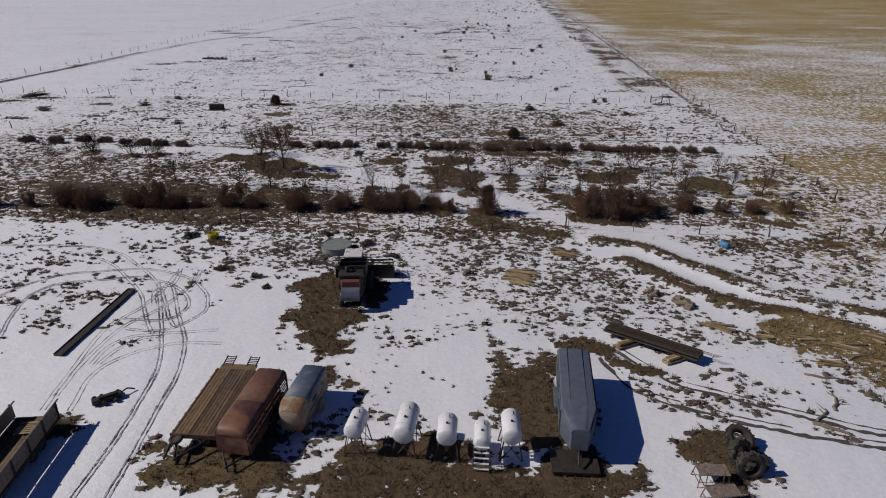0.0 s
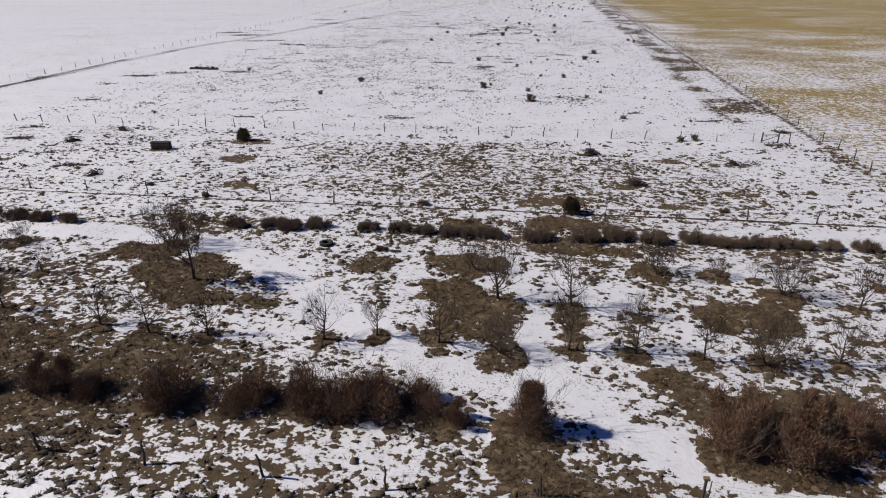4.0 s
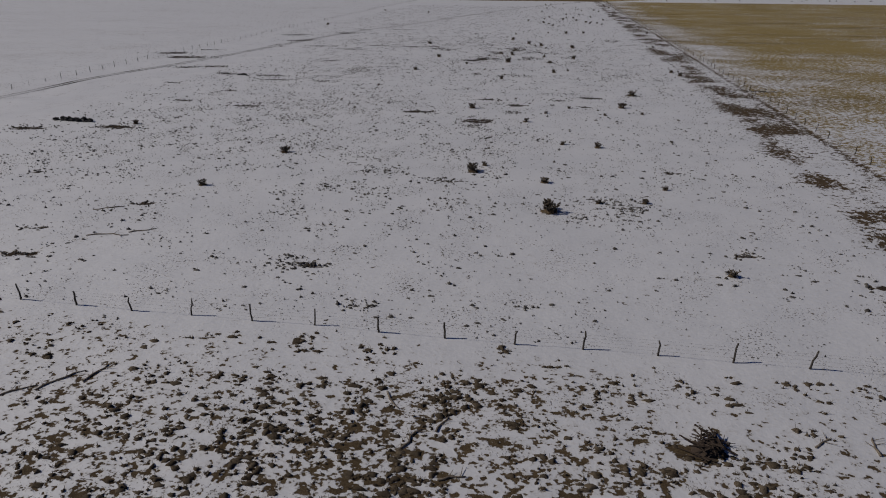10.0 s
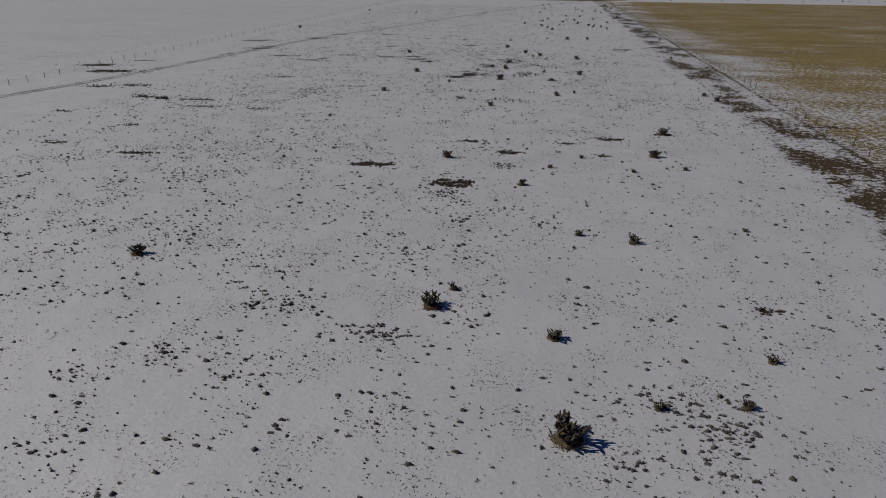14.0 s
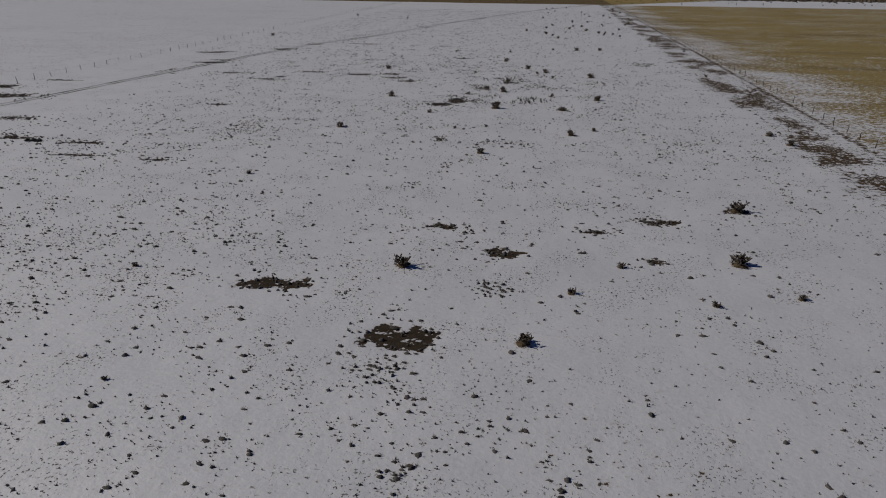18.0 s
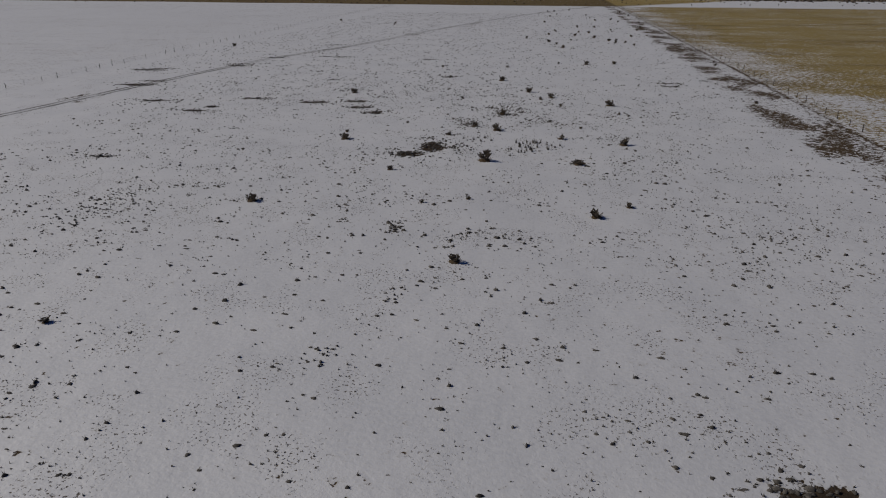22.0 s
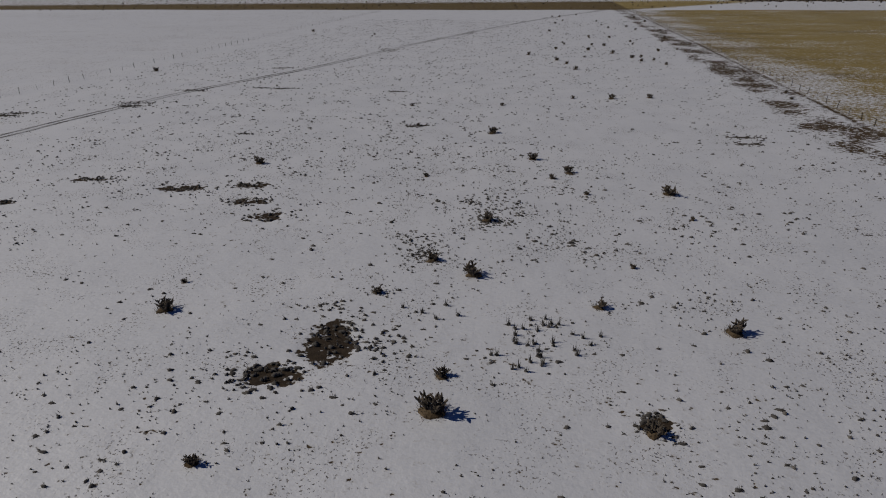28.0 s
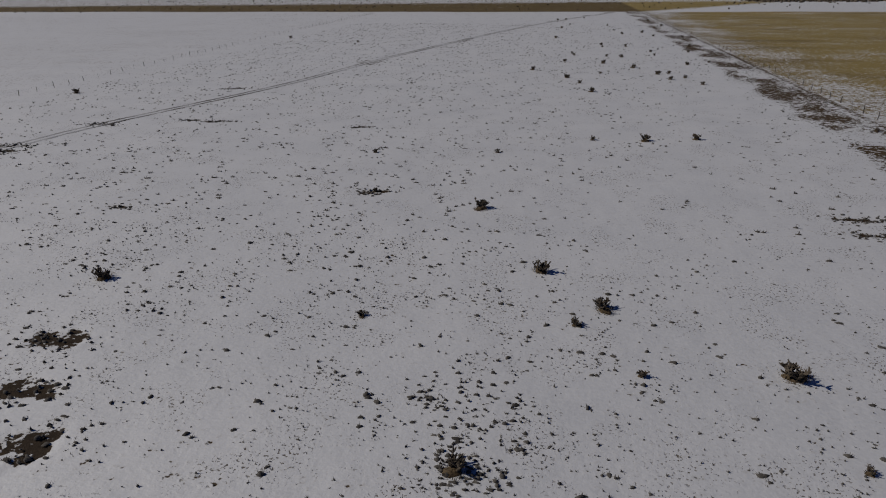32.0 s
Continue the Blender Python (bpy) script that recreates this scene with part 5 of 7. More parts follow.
M_RUBBER = surface("old_tyre_rubber", (0.016, 0.014, 0.012), (0.05, 0.043, 0.036), 9, 0.85, 0.0, (0.09, 0.065, 0.042), 1.5, (0.52, 0.7))
M_BLACK = surface("black_grease", (0.008, 0.008, 0.008), (0.03, 0.028, 0.026), 9, 0.7)
M_GREY = surface("grey_machine_paint", (0.022, 0.02, 0.018), (0.065, 0.06, 0.055), 4, 0.55, 0.2, (0.07, 0.045, 0.03), 2.0, (0.55, 0.68))
M_CABROOF = surface("white_cab_roof_paint", (0.55, 0.54, 0.52), (0.75, 0.74, 0.72), 3, 0.5, 0.0, (0.40, 0.12, 0.07), 1.6, (0.56, 0.62))
M_MACHRED = surface("faded_machine_red", (0.10, 0.028, 0.022), (0.20, 0.06, 0.045), 4, 0.6, 0.0, (0.10, 0.06, 0.045), 1.8)
M_CONC = surface("weathered_grey_green_steel", (0.15, 0.175, 0.165), (0.25, 0.28, 0.265), 1.6, 0.7, 0.0, (0.20, 0.20, 0.165), 0.9, relief=0.1)
M_YELLOW = surface("yellow_plastic", (0.50, 0.38, 0.03), (0.70, 0.55, 0.06), 3, 0.5)
M_BLUE = surface("blue_plastic", (0.04, 0.16, 0.32), (0.08, 0.28, 0.48), 3, 0.45)
M_STONE = surface("tan_rubble", (0.13, 0.105, 0.072), (0.30, 0.25, 0.18), 5, 0.9)
M_GLASS = surface("dark_dusty_glass", (0.012, 0.013, 0.015), (0.03, 0.032, 0.036), 3, 0.25)


def on(ob, *angles_or_m):
    """Place a part in its parent."""
    ob.matrix_basis = angles_or_m[0]
    return ob


def tyre_shape(r, w, hole=0.52, sides=20):
    s = Shape()
    prof = ((r * hole, -w * 0.38), (r * 0.72, -w / 2), (r * 0.93, -w * 0.45), (r, -w * 0.3), (r, w * 0.3), (r * 0.93, w * 0.45), (r * 0.72, w / 2), (r * hole, w * 0.38), (r * hole, -w * 0.38))
    return s.lathe(prof, None, sides, False)


def wheel(parent, m, r, w, rim_mat=None):
    t = on(part("wheel", tyre_shape(r, w), M_RUBBER, parent, "dark rubber tyre", True), m)
    part("rim", Shape().lathe(((0.04, -w * 0.3), (r * 0.5, -w * 0.34), (r * 0.53, -w * 0.1), (r * 0.53, w * 0.1), (r * 0.5, w * 0.34), (0.04, w * 0.3)), None, 14), rim_mat or M_RUST, t)
    return t


AXLE = pose(0, 0, 0, 0, 90, 0)


def bars(parent, name, segs, r, mat, sides=5, label=""):
    for a, b in segs:
        part(name, Shape().tube((a, b), r, sides), mat, parent, label)


def gooseneck_trailer():
    t = thing("stock_trailer", pose(4.85, 29.7, 0.0, 0, 0, -2.5), "long grey sheet-metal stock trailer with a tapered nose", "trailer")
    W, Y0, Y1, YN = 0.97, 4.1, -1.7, -3.5

    def ring(y, w, top, low=0.55):
        return [Vector(p) for p in ((-w, y, low), (-w, y, top - 0.22), (-w * 0.93, y, top - 0.07), (-w * 0.45, y, top), (w * 0.45, y, top), (w * 0.93, y, top - 0.07), (w, y, top - 0.22), (w, y, low))]
    part("body", Shape().loft([ring(Y0, W, 2.40), ring(Y1, W, 2.45), ring(YN, 0.45, 2.32, 0.95)]), M_GALV, t, "", False, 0.015)
    for s in (-1, 1):
        part("roof_rail", Shape().tube(((s * (W + 0.01), Y0, 2.2), (s * (W + 0.01), Y1, 2.25), (s * 0.47, YN - 0.02, 2.1)), 0.035, 6), M_GALV, t, "pale edge rail")
        for k in range(3):
            # dark plate on the closed wall stands in for a slot's inner shade
            part("vent_slot", Shape().box(-0.012, 0.012, -0.75, 0.75, -0.09, 0.09, pose(s * W, 2.6 - 1.75 * k, 1.65)), M_STEEL, t, "dark plate painted as a shaded slot")
            part("side_rib", Shape().box(-0.02, 0.02, -0.03, 0.03, 0.55, 2.15, pose(s * (W + 0.012), 1.7 - 1.75 * k, 0)), M_GALV, t)
        part("fender", Shape().box(-0.12, 0.12, -1.0, 1.0, 0.72, 0.80, pose(s * (W + 0.1), 1.2, 0)), M_GALV, t, "", False, 0.03)
        for y in (0.75, 1.65):
            wheel(t, pose(s * (W - 0.02), y, 0.36) @ AXLE, 0.37, 0.2)
    for x in (-0.45, 0.45):
        part("roof_seam", Shape().box(x - 0.012, x + 0.012, Y1, Y0, 2.425, 2.455), M_GALV, t)
    part("tongue", Shape().tube(((0, YN + 0.2, 1.0), (0, YN - 0.25, 0.95), (0, YN - 0.8, 0.62)), 0.06, 6), M_STEEL, t, "dark steel coupling")
    part("jack", Shape().tube(((0.2, YN + 0.1, 1.1), (0.2, YN + 0.1, -0.02)), 0.04, 6), M_STEEL, t)
    return t


def steel_platform():
    # flat dark brown slab on short legs below the trailer's nose
    t = thing("steel_platform", pose(4.5, 26.0, 0, 0, 0, 2) @ Matrix.Diagonal((1.25, 1.0, 1.0, 1)), "low dark brown slab on legs in front of a trailer", "platform")
    part("deck", Shape().box(-1.0, 1.0, -0.85, 0.85, 0.34, 0.40), M_BEAM, t, "", False, 0.01)
    for y in (-0.8, 0, 0.8):
        part("cross_beam", Shape().box(-0.95, 0.95, y - 0.05, y + 0.05, 0.22, 0.34), M_STEEL, t)
    for x in (-0.85, 0.85):
        for y in (-0.75, 0.75):
            part("leg", Shape().box(x - 0.06, x + 0.06, y - 0.06, y + 0.06, -0.05, 0.23), M_STEEL, t)
    return t


def horse_trailer():
    t = thing("horse_trailer", pose(-11.05, 29.0, 0, 0, 0, -4), "small rounded horse trailer with blue-grey roof and rusty tan nose", "trailer")
    W, H = 0.76, 2.05

    def ring(y, k, top, low=0.42):
        w = W * k
        return [Vector(p) for p in ((-w, y, low), (-w * 1.0, y, top - 0.42), (-w * 0.93, y, top - 0.16), (-w * 0.72, y, top - 0.03), (0, y, top), (w * 0.72, y, top - 0.03), (w * 0.93, y, top - 0.16), (w, y, top - 0.42), (w, y, low))]

    def lower(y, k, top, low=0.42):
        w = W * k
        return [Vector(p) for p in ((-w, y, low), (-w, y, top), (w, y, top), (w, y, low))]
    part("side_wall", Shape().loft([lower(1.95, 1, H - 0.40), lower(-1.15, 1, H - 0.40)]), M_TAN, t, "tan painted body with rust")
    part("roof", Shape().loft([ring(1.97, 1.012, H, H - 0.44), ring(-1.15, 1.012, H, H - 0.44)]), M_BLUEROOF, t, "blue-grey rounded roof", True)
    nose = [ring(-1.15, 1.005, H - 0.005), ring(-1.55, 0.99, H - 0.04), ring(-1.9, 0.93, H - 0.16), ring(-2.1, 0.80, H - 0.36), ring(-2.2, 0.62, H - 0.62, 0.5)]
    part("nose", Shape().loft(nose), M_TAN, t, "rusty tan rounded nose", True)
    cap = [[p + Vector((0, -0.012, 0.012)) for p in r[2:7]] for r in nose[:4]]
    part("rust_cap", Shape().add([p for r in cap for p in r], [(i * 5 + j, i * 5 + j + 1, i * 5 + j + 6, i * 5 + j + 5) for i in range(3) for j in range(4)]), M_NOSERUST, t, "rust-orange worn patch on the nose", True)
    for s in (-1, 1):
        for y in (-0.2, 1.0):
            part("window", Shape().box(-0.012, 0.012, -0.32, 0.32, -0.11, 0.11, pose(s * W, y, 1.35)), M_GLASS, t, "dark open window")
        part("window", Shape().box(-0.14, 0.14, -0.012, 0.012, -0.08, 0.08, pose(s * 0.55, -1.83, 1.35, 10, 0, s * 28)), M_GLASS, t, "dark nose window")
        part("trim", Shape().box(-0.012, 0.012, -1.5, 1.5, -0.035, 0.035, pose(s * (W + 0.008), 0.4, 1.0)), M_BLUEROOF, t)
        part("fender", Shape().lathe(((0.40, -0.11), (0.42, -0.11), (0.42, 0.11), (0.40, 0.11)), pose(s * (W + 0.08), 0.4, 0.34) @ AXLE, 18), M_TAN, t)
        wheel(t, pose(s * (W + 0.04), 0.4, 0.33) @ AXLE, 0.34, 0.18)
    part("tailgate", Shape().box(-W * 0.94, W * 0.94, 1.96, 2.02, 0.45, 1.55), M_TAN, t)
    bars(t, "drawbar", (((-0.5, -1.7, 0.45), (0, -2.75, 0.42)), ((0.5, -1.7, 0.45), (0, -2.75, 0.42))), 0.045, M_STEEL)
    part("jack", Shape().tube(((0, -2.6, 0.6), (0, -2.6, -0.02)), 0.035, 6), M_STEEL, t)
    return t


def red_trailer():
    t = thing("stock_trailer", pose(-13.45, 27.4, 0, 0, 0, -3), "rusted dark red stock trailer with rounded roof and slatted sides", "trailer")
    W, H, Y0, Y1 = 0.92, 2.2, 2.75, -2.75

    def roof(y, k=1.0, drop=0.0):
        w = W * k
        return [Vector(p) for p in ((-w, y, H - 0.36 - drop), (-w * 0.97, y, H - 0.16 - drop), (-w * 0.8, y, H - 0.04 - drop), (0, y, H - drop), (w * 0.8, y, H - 0.04 - drop), (w * 0.97, y, H - 0.16 - drop), (w, y, H - 0.36 - drop))]
    part("roof", Shape().loft([roof(-0.25), roof(Y1 + 0.5), roof(Y1 + 0.2, 0.97, 0.06), roof(Y1, 0.86, 0.2)]), M_REDPAINT, t, "rounded dark red roof panel", True)
    part("rear_roof", Shape().loft([roof(Y0, 1.012, -0.012), roof(-0.32, 1.012, -0.012)]), M_REDRUST, t, "rounded rust-brown roof panel with pale scrapes", True)
    part("front_panel", Shape().box(-W * 0.93, W * 0.93, Y1 + 0.02, Y1 + 0.06, 0.5, H - 0.4), M_REDPAINT, t)
    part("floor", Shape().box(-W, W, Y1 + 0.1, Y0, 0.46, 0.56), M_RUST, t)
    for s in (-1, 1):
        part("lower_panel", Shape().box(s * W - 0.02, s * W + 0.02, Y1 + 0.08, Y0, 0.5, 1.05), M_REDPAINT, t)
        for k in range(4):
            z = 1.16 + 0.19 * k
            part("slat", Shape().box(s * W - 0.015, s * W + 0.015, Y1 + 0.08, Y0, z, z + 0.09), M_RUST, t)
        for k in range(6):
            y = Y1 + 0.12 + k * 1.06
            part("upright", Shape().box(s * W - 0.035, s * W + 0.035, y - 0.035, y + 0.035, 0.46, H - 0.34), M_REDPAINT, t)
        part("fender", Shape().box(-0.12, 0.12, -0.95, 0.95, 0.74, 0.80, pose(s * (W + 0.12), 0.5, 0)), M_REDPAINT, t, "", False, 0.03)
        for y in (0.1, 0.95):
            wheel(t, pose(s * (W + 0.06), y, 0.35) @ AXLE, 0.36, 0.2)
    bars(t, "drawbar", (((-0.7, Y1 + 0.1, 0.5), (0, Y1 - 1.0, 0.48)), ((0.7, Y1 + 0.1, 0.5), (0, Y1 - 1.0, 0.48))), 0.05, M_STEEL)
    part("jack", Shape().tube(((0, Y1 - 0.85, 0.75), (0, Y1 - 0.85, -0.02)), 0.04, 6), M_STEEL, t)
    return t


def flatbed_trailer():
    t = thing("flatbed_trailer", pose(-16.3, 28.8, 0, 0, 0, 1), "flatbed trailer with a worn brown plank deck and loading ramps", "trailer")
    W, Y0, Y1, Z = 1.16, 3.0, -3.3, 0.82
    for k in range(11):
        x = -W + 0.03 + k * 0.208
        part("plank", Shape().box(x, x + 0.192, Y1, Y0 - (0.02 * (k % 3)), Z - 0.05, Z + 0.006 * (k % 4)), M_PLANK, t, "", False, 0.008)
    for s in (-1, 1):
        part("side_rail", Shape().box(s * (W + 0.05) - 0.05, s * (W + 0.05) + 0.05, Y1, Y0, Z - 0.18, Z + 0.03), M_RUST, t)
        for k in range(9):
            part("stake_pocket", Shape().box(-0.03, 0.03, -0.06, 0.06, -0.1, 0.05, pose(s * (W + 0.12), Y1 + 0.35 + 0.72 * k, Z - 0.03)), M_RUST, t)
        ramp_ = part("ramp", Shape().box(-0.33, -0.27, 0, 0.06, 0, 1.0), M_STEEL, t, "dark steel loading ramp folded upright")
        on(ramp_, pose(s * 0.78, Y0 + 0.35, Z - 0.06, -80, 0, 0))
        part("ramp_rail", Shape().box(0.27, 0.33, 0, 0.06, 0, 1.0), M_STEEL, ramp_)
        for k in range(6):
            part("rung", Shape().box(-0.27, 0.27, 0.01, 0.05, 0.08 + 0.16 * k, 0.12 + 0.16 * k), M_STEEL, ramp_)
        for y in (0.2, 1.1):
            wheel(t, pose(s * (W - 0.22), y, 0.36) @ AXLE, 0.37, 0.22)
    part("dovetail", Shape().box(-W, W, Y0, Y0 + 0.6, Z - 0.12, Z - 0.05), M_PLANK, t)
    for y in (-2.9, -1.5, 0.0, 1.5, 2.8):
        part("cross_beam", Shape().box(-W, W, y - 0.05, y + 0.05, Z - 0.17, Z - 0.055), M_STEEL, t)
    part("headboard", Shape().box(-W - 0.1, W + 0.1, Y1 - 0.08, Y1, Z - 0.16, Z + 0.12), M_RUST, t)
    bars(t, "drawbar", (((-0.9, Y1, 0.66), (-0.35, Y1 - 1.6, 0.55)), ((0.9, Y1, 0.66), (-0.35, Y1 - 1.6, 0.55)), ((-1.15, Y1 + 0.1, 0.66), (-0.95, Y1 - 1.5, 0.5))), 0.07, M_STEEL)
    part("jack", Shape().tube(((-0.35, Y1 - 1.4, 0.85), (-0.35, Y1 - 1.4, -0.02)), 0.05, 6), M_STEEL, t)
    wheel(t, pose(-0.75, Y1 - 0.42, 0.88), 0.36, 0.2)
    part("spare_mount", Shape().tube(((-0.75, Y1 - 0.42, 0.5), (-0.75, Y1 - 0.42, 0.85)), 0.05, 6), M_STEEL, t)
    return t


def open_trailer():
    t = thing("open_trailer", pose(-25.45, 23.3, 0, 0, 0, 10), "open-topped trailer with tall weathered plank sides", "trailer")
    W, Y0, Y1, Z, H = 1.2, 3.1, -3.2, 0.7, 1.6
    for k in range(12):
        x = -W + k * 0.2
        part("plank", Shape().box(x, x + 0.186, Y1, Y0, Z - 0.05, Z + 0.004 * (k % 3)), M_PLANK, t)
    for s in (-1, 1):
        for k in range(3):
            part("side_board", Shape().box(s * W - 0.02, s * W + 0.02, Y1, Y0, Z + 0.06 + 0.275 * k, Z + 0.328 + 0.275 * k), M_LOG, t, "weathered grey board")
        for k in range(5):
            y = Y1 + 0.1 + k * 1.52
            part("stake", Shape().box(s * (W + 0.05) - 0.04, s * (W + 0.05) + 0.04, y - 0.045, y + 0.045, Z - 0.15, H + 0.08), M_STEEL, t)
        part("top_rail", Shape().box(s * W - 0.04, s * W + 0.04, Y1, Y0 + 0.3, H - 0.02, H + 0.06), M_LOG, t, "", False, 0.01)
        for y in (0.2, 1.1):
            wheel(t, pose(s * (W - 0.1), y, 0.35) @ AXLE, 0.36, 0.2)
    part("chassis", Shape().box(-W - 0.03, W + 0.03, Y1, Y0, Z - 0.2, Z - 0.055), M_STEEL, t)
    bars(t, "drawbar", (((-0.7, Y1, 0.6), (0, Y1 - 1.2, 0.5)), ((0.7, Y1, 0.6), (0, Y1 - 1.2, 0.5))), 0.05, M_STEEL)
    p = thing("pallet", pose(-25.75, 25.25, 0.712, 0, 0, 12), "pale wooden pallet lying on a trailer deck", "pallet")
    for k in range(6):
        part("slat", Shape().box(-0.55, 0.55, -0.5 + k * 0.18, -0.38 + k * 0.18, 0.09, 0.112), M_WOOD, p)
    for x in (-0.5, 0, 0.5):
        part("runner", Shape().box(x - 0.04, x + 0.04, -0.52, 0.54, 0.0, 0.088), M_WOOD, p)
    return t


def fuel_tank(x, y, r, length, leg, turn, ladder=False, splay=0.25):
    t = thing("fuel_tank", pose(x, y, level(x, y), 0, 0, turn), "white cylindrical fuel tank raised on a steel leg stand", "tank", "fuel tanks in a row")
    zc = leg + r
    lie = pose(0, 0, zc, -90, 0, 0)
    prof = [(0.02, -length / 2 - 0.09), (r * 0.6, -length / 2 - 0.06), (r * 0.93, -length / 2), (r, -length / 2 + 0.05), (r, length / 2 - 0.05), (r * 0.93, length / 2), (r * 0.6, length / 2 + 0.06), (0.02, length / 2 + 0.09)]
    part("tank_shell", Shape().lathe(prof, lie, 28), M_WHITE, t, "", True)
    for k in (-0.5, 0.5):
        part("weld_band", Shape().lathe(((r + 0.001, -0.012), (r + 0.008, -0.012), (r + 0.008, 0.012), (r + 0.001, 0.012)), pose(0, k * length * 0.62, zc, -90, 0, 0), 28, False), M_WHITE, t)
    part("filler_cap", Shape().lathe(((0.07, 0), (0.07, 0.07), (0.04, 0.1)), pose(0, -length * 0.12, zc + r - 0.01), 10), M_STEEL, t, "small dark filler cap")
    part("vent_pipe", Shape().tube(((0.12, length * 0.2, zc + r * 0.95), (0.12, length * 0.2, zc + r + 0.18)), 0.03, 6), M_STEEL, t)
    part("valve", Shape().tube(((0, -length / 2 - 0.05, zc - r * 0.75), (0, -length / 2 - 0.22, zc - r * 0.75), (0, -length / 2 - 0.22, zc - r * 1.0)), 0.03, 6), M_STEEL, t)
    a = length * 0.36
    feet = {}
    for sx in (-1, 1):
        for sy in (-1, 1):
            foot = (sx * (r * 0.75 + splay), sy * (a + splay * 0.5), -0.05)
            feet[sx, sy] = foot
            part("leg", Shape().tube((foot, (sx * r * 0.72, sy * a, zc - r * 0.55)), 0.036, 6), M_RUST, t)
    for sy in (-1, 1):
        part("saddle", Shape().box(-r * 0.8, r * 0.8, sy * a - 0.04, sy * a + 0.04, zc - r * 0.98, zc - r * 0.62), M_RUST, t)
        part("brace", Shape().tube((feet[-1, sy], (r * 0.7, sy * a, zc - r * 0.8)), 0.022, 5), M_RUST, t)
        part("brace", Shape().tube((feet[1, sy], (-r * 0.7, sy * a, zc - r * 0.8)), 0.022, 5), M_RUST, t)
    for sx in (-1, 1):
        part("brace", Shape().tube((feet[sx, -1], (sx * r * 0.7, a, zc - r * 0.8)), 0.022, 5), M_RUST, t)
    if ladder:
        for sx in (-1, 1):
            part("ladder_rail", Shape().tube(((sx * 0.42, -length / 2 - 0.55, -0.05), (sx * 0.42, -length / 2 - 0.16, zc + 0.1)), 0.03, 6), M_RUST, t)
        for k in range(5):
            z = 0.25 + 0.3 * k
            part("ladder_step", Shape().box(-0.4, 0.4, -length / 2 - 0.52 + 0.37 * z / zc, -length / 2 - 0.40 + 0.37 * z / zc, z, z + 0.03), M_WHITE, t, "pale step")
    return t


def tyre(x, y, r, w, m, label, mat=None):
    t = thing("tyre", pose(x, y, 0) @ m, label, "tyre", "old tractor tyres")
    part("carcass", tyre_shape(r, w, 0.55, 26), M_RUBBER, t, "", True)
    lug = Shape().box(-0.05, 0.05, -0.02, 0.05, -w * 0.46, w * 0.46).mesh("lug", M_RUBBER)
    for k in range(20):
        part("lug", lug, None, t).matrix_basis = pose(0, 0, 0, 0, 0, k * 18) @ pose(0, r * 0.985, 0, 0, 18 if k % 2 else -18, 0)
    return t


def metal_table(x, y, turn):
    t = thing("metal_table", pose(x, y, 0, 0, 0, turn), "rusty angle-iron table with a weathered board top", "table")
    part("top", Shape().box(-0.78, 0.78, -0.42, 0.42, 0.78, 0.83), M_LOG, t, "", False, 0.008)
    for sx in (-1, 1):
        for sy in (-1, 1):
            part("leg", Shape().tube(((sx * 0.82, sy * 0.48, -0.05), (sx * 0.7, sy * 0.36, 0.78)), 0.028, 5), M_RUST, t)
        part("brace", Shape().tube(((sx * 0.76, -0.42, 0.3), (sx * 0.76, 0.42, 0.3)), 0.02, 5), M_RUST, t)
    part("brace", Shape().tube(((-0.76, -0.44, 0.35), (0.76, -0.44, 0.35)), 0.02, 5), M_RUST, t)
    part("upright", Shape().tube(((-0.7, 0.4, 0.8), (-0.7, 0.42, 1.6)), 0.025, 5), M_RUST, t)
    part("upright", Shape().tube(((0.2, 0.4, 0.8), (0.2, 0.42, 1.6)), 0.025, 5), M_RUST, t)
    return t


def pipe_stack():
    rng = random.Random(31)
    a, b = Vector((8.3, 39.9, 0)), Vector((13.9, 36.6, 0))
    d = (b - a).normalized()
    turn = math.degrees(math.atan2(d.y, d.x))
    t = thing("pipe_stack", pose(a.x, a.y, 0, 0, 0, turn), "bundle of long dark steel channels resting on timber blocks", "steel stack")
    L = (b - a).length
    k = 0
    for row, n in ((0, 5), (1, 4)):
        for j in range(n):
            y = -0.55 + 0.27 * j + 0.1 * row
            z = 0.42 + 0.17 * row
            off = rng.uniform(-0.15, 0.2)
            s = Shape().box(off, L + off * 0.5, y - 0.12, y + 0.12, z, z + 0.03).box(off, L + off * 0.5, y - 0.12, y - 0.09, z, z + 0.14).box(off, L + off * 0.5, y + 0.09, y + 0.12, z, z + 0.14)
            part("channel", s, M_BEAM, t)
    for j in range(3):
        part("rod", Shape().tube(((L - 1.6, 0.25 + 0.12 * j, 0.64), (L + 0.9 + 0.15 * j, 0.3 + 0.14 * j, 0.62)), 0.018, 5), M_STEEL, t)
    for (x, y) in ((9.5, 38.4), (12.4, 36.8)):
        bl = thing("timber_block", pose(x, y, 0, 0, 0, turn + 62), "pale timber block under a stack of steel", "timber", "blocks under the steel")
        for j in range(3):
            part("beam", Shape().box(-1.05, 0.75, -0.3 + 0.2 * j, -0.11 + 0.2 * j, -0.04, 0.2), M_WOOD, bl, "", False, 0.012)
        for j in range(2):
            part("beam", Shape().box(-0.95, 0.6, -0.2 + 0.2 * j, -0.02 + 0.2 * j, 0.201, 0.41), M_WOOD, bl, "", False, 0.012)
    return t


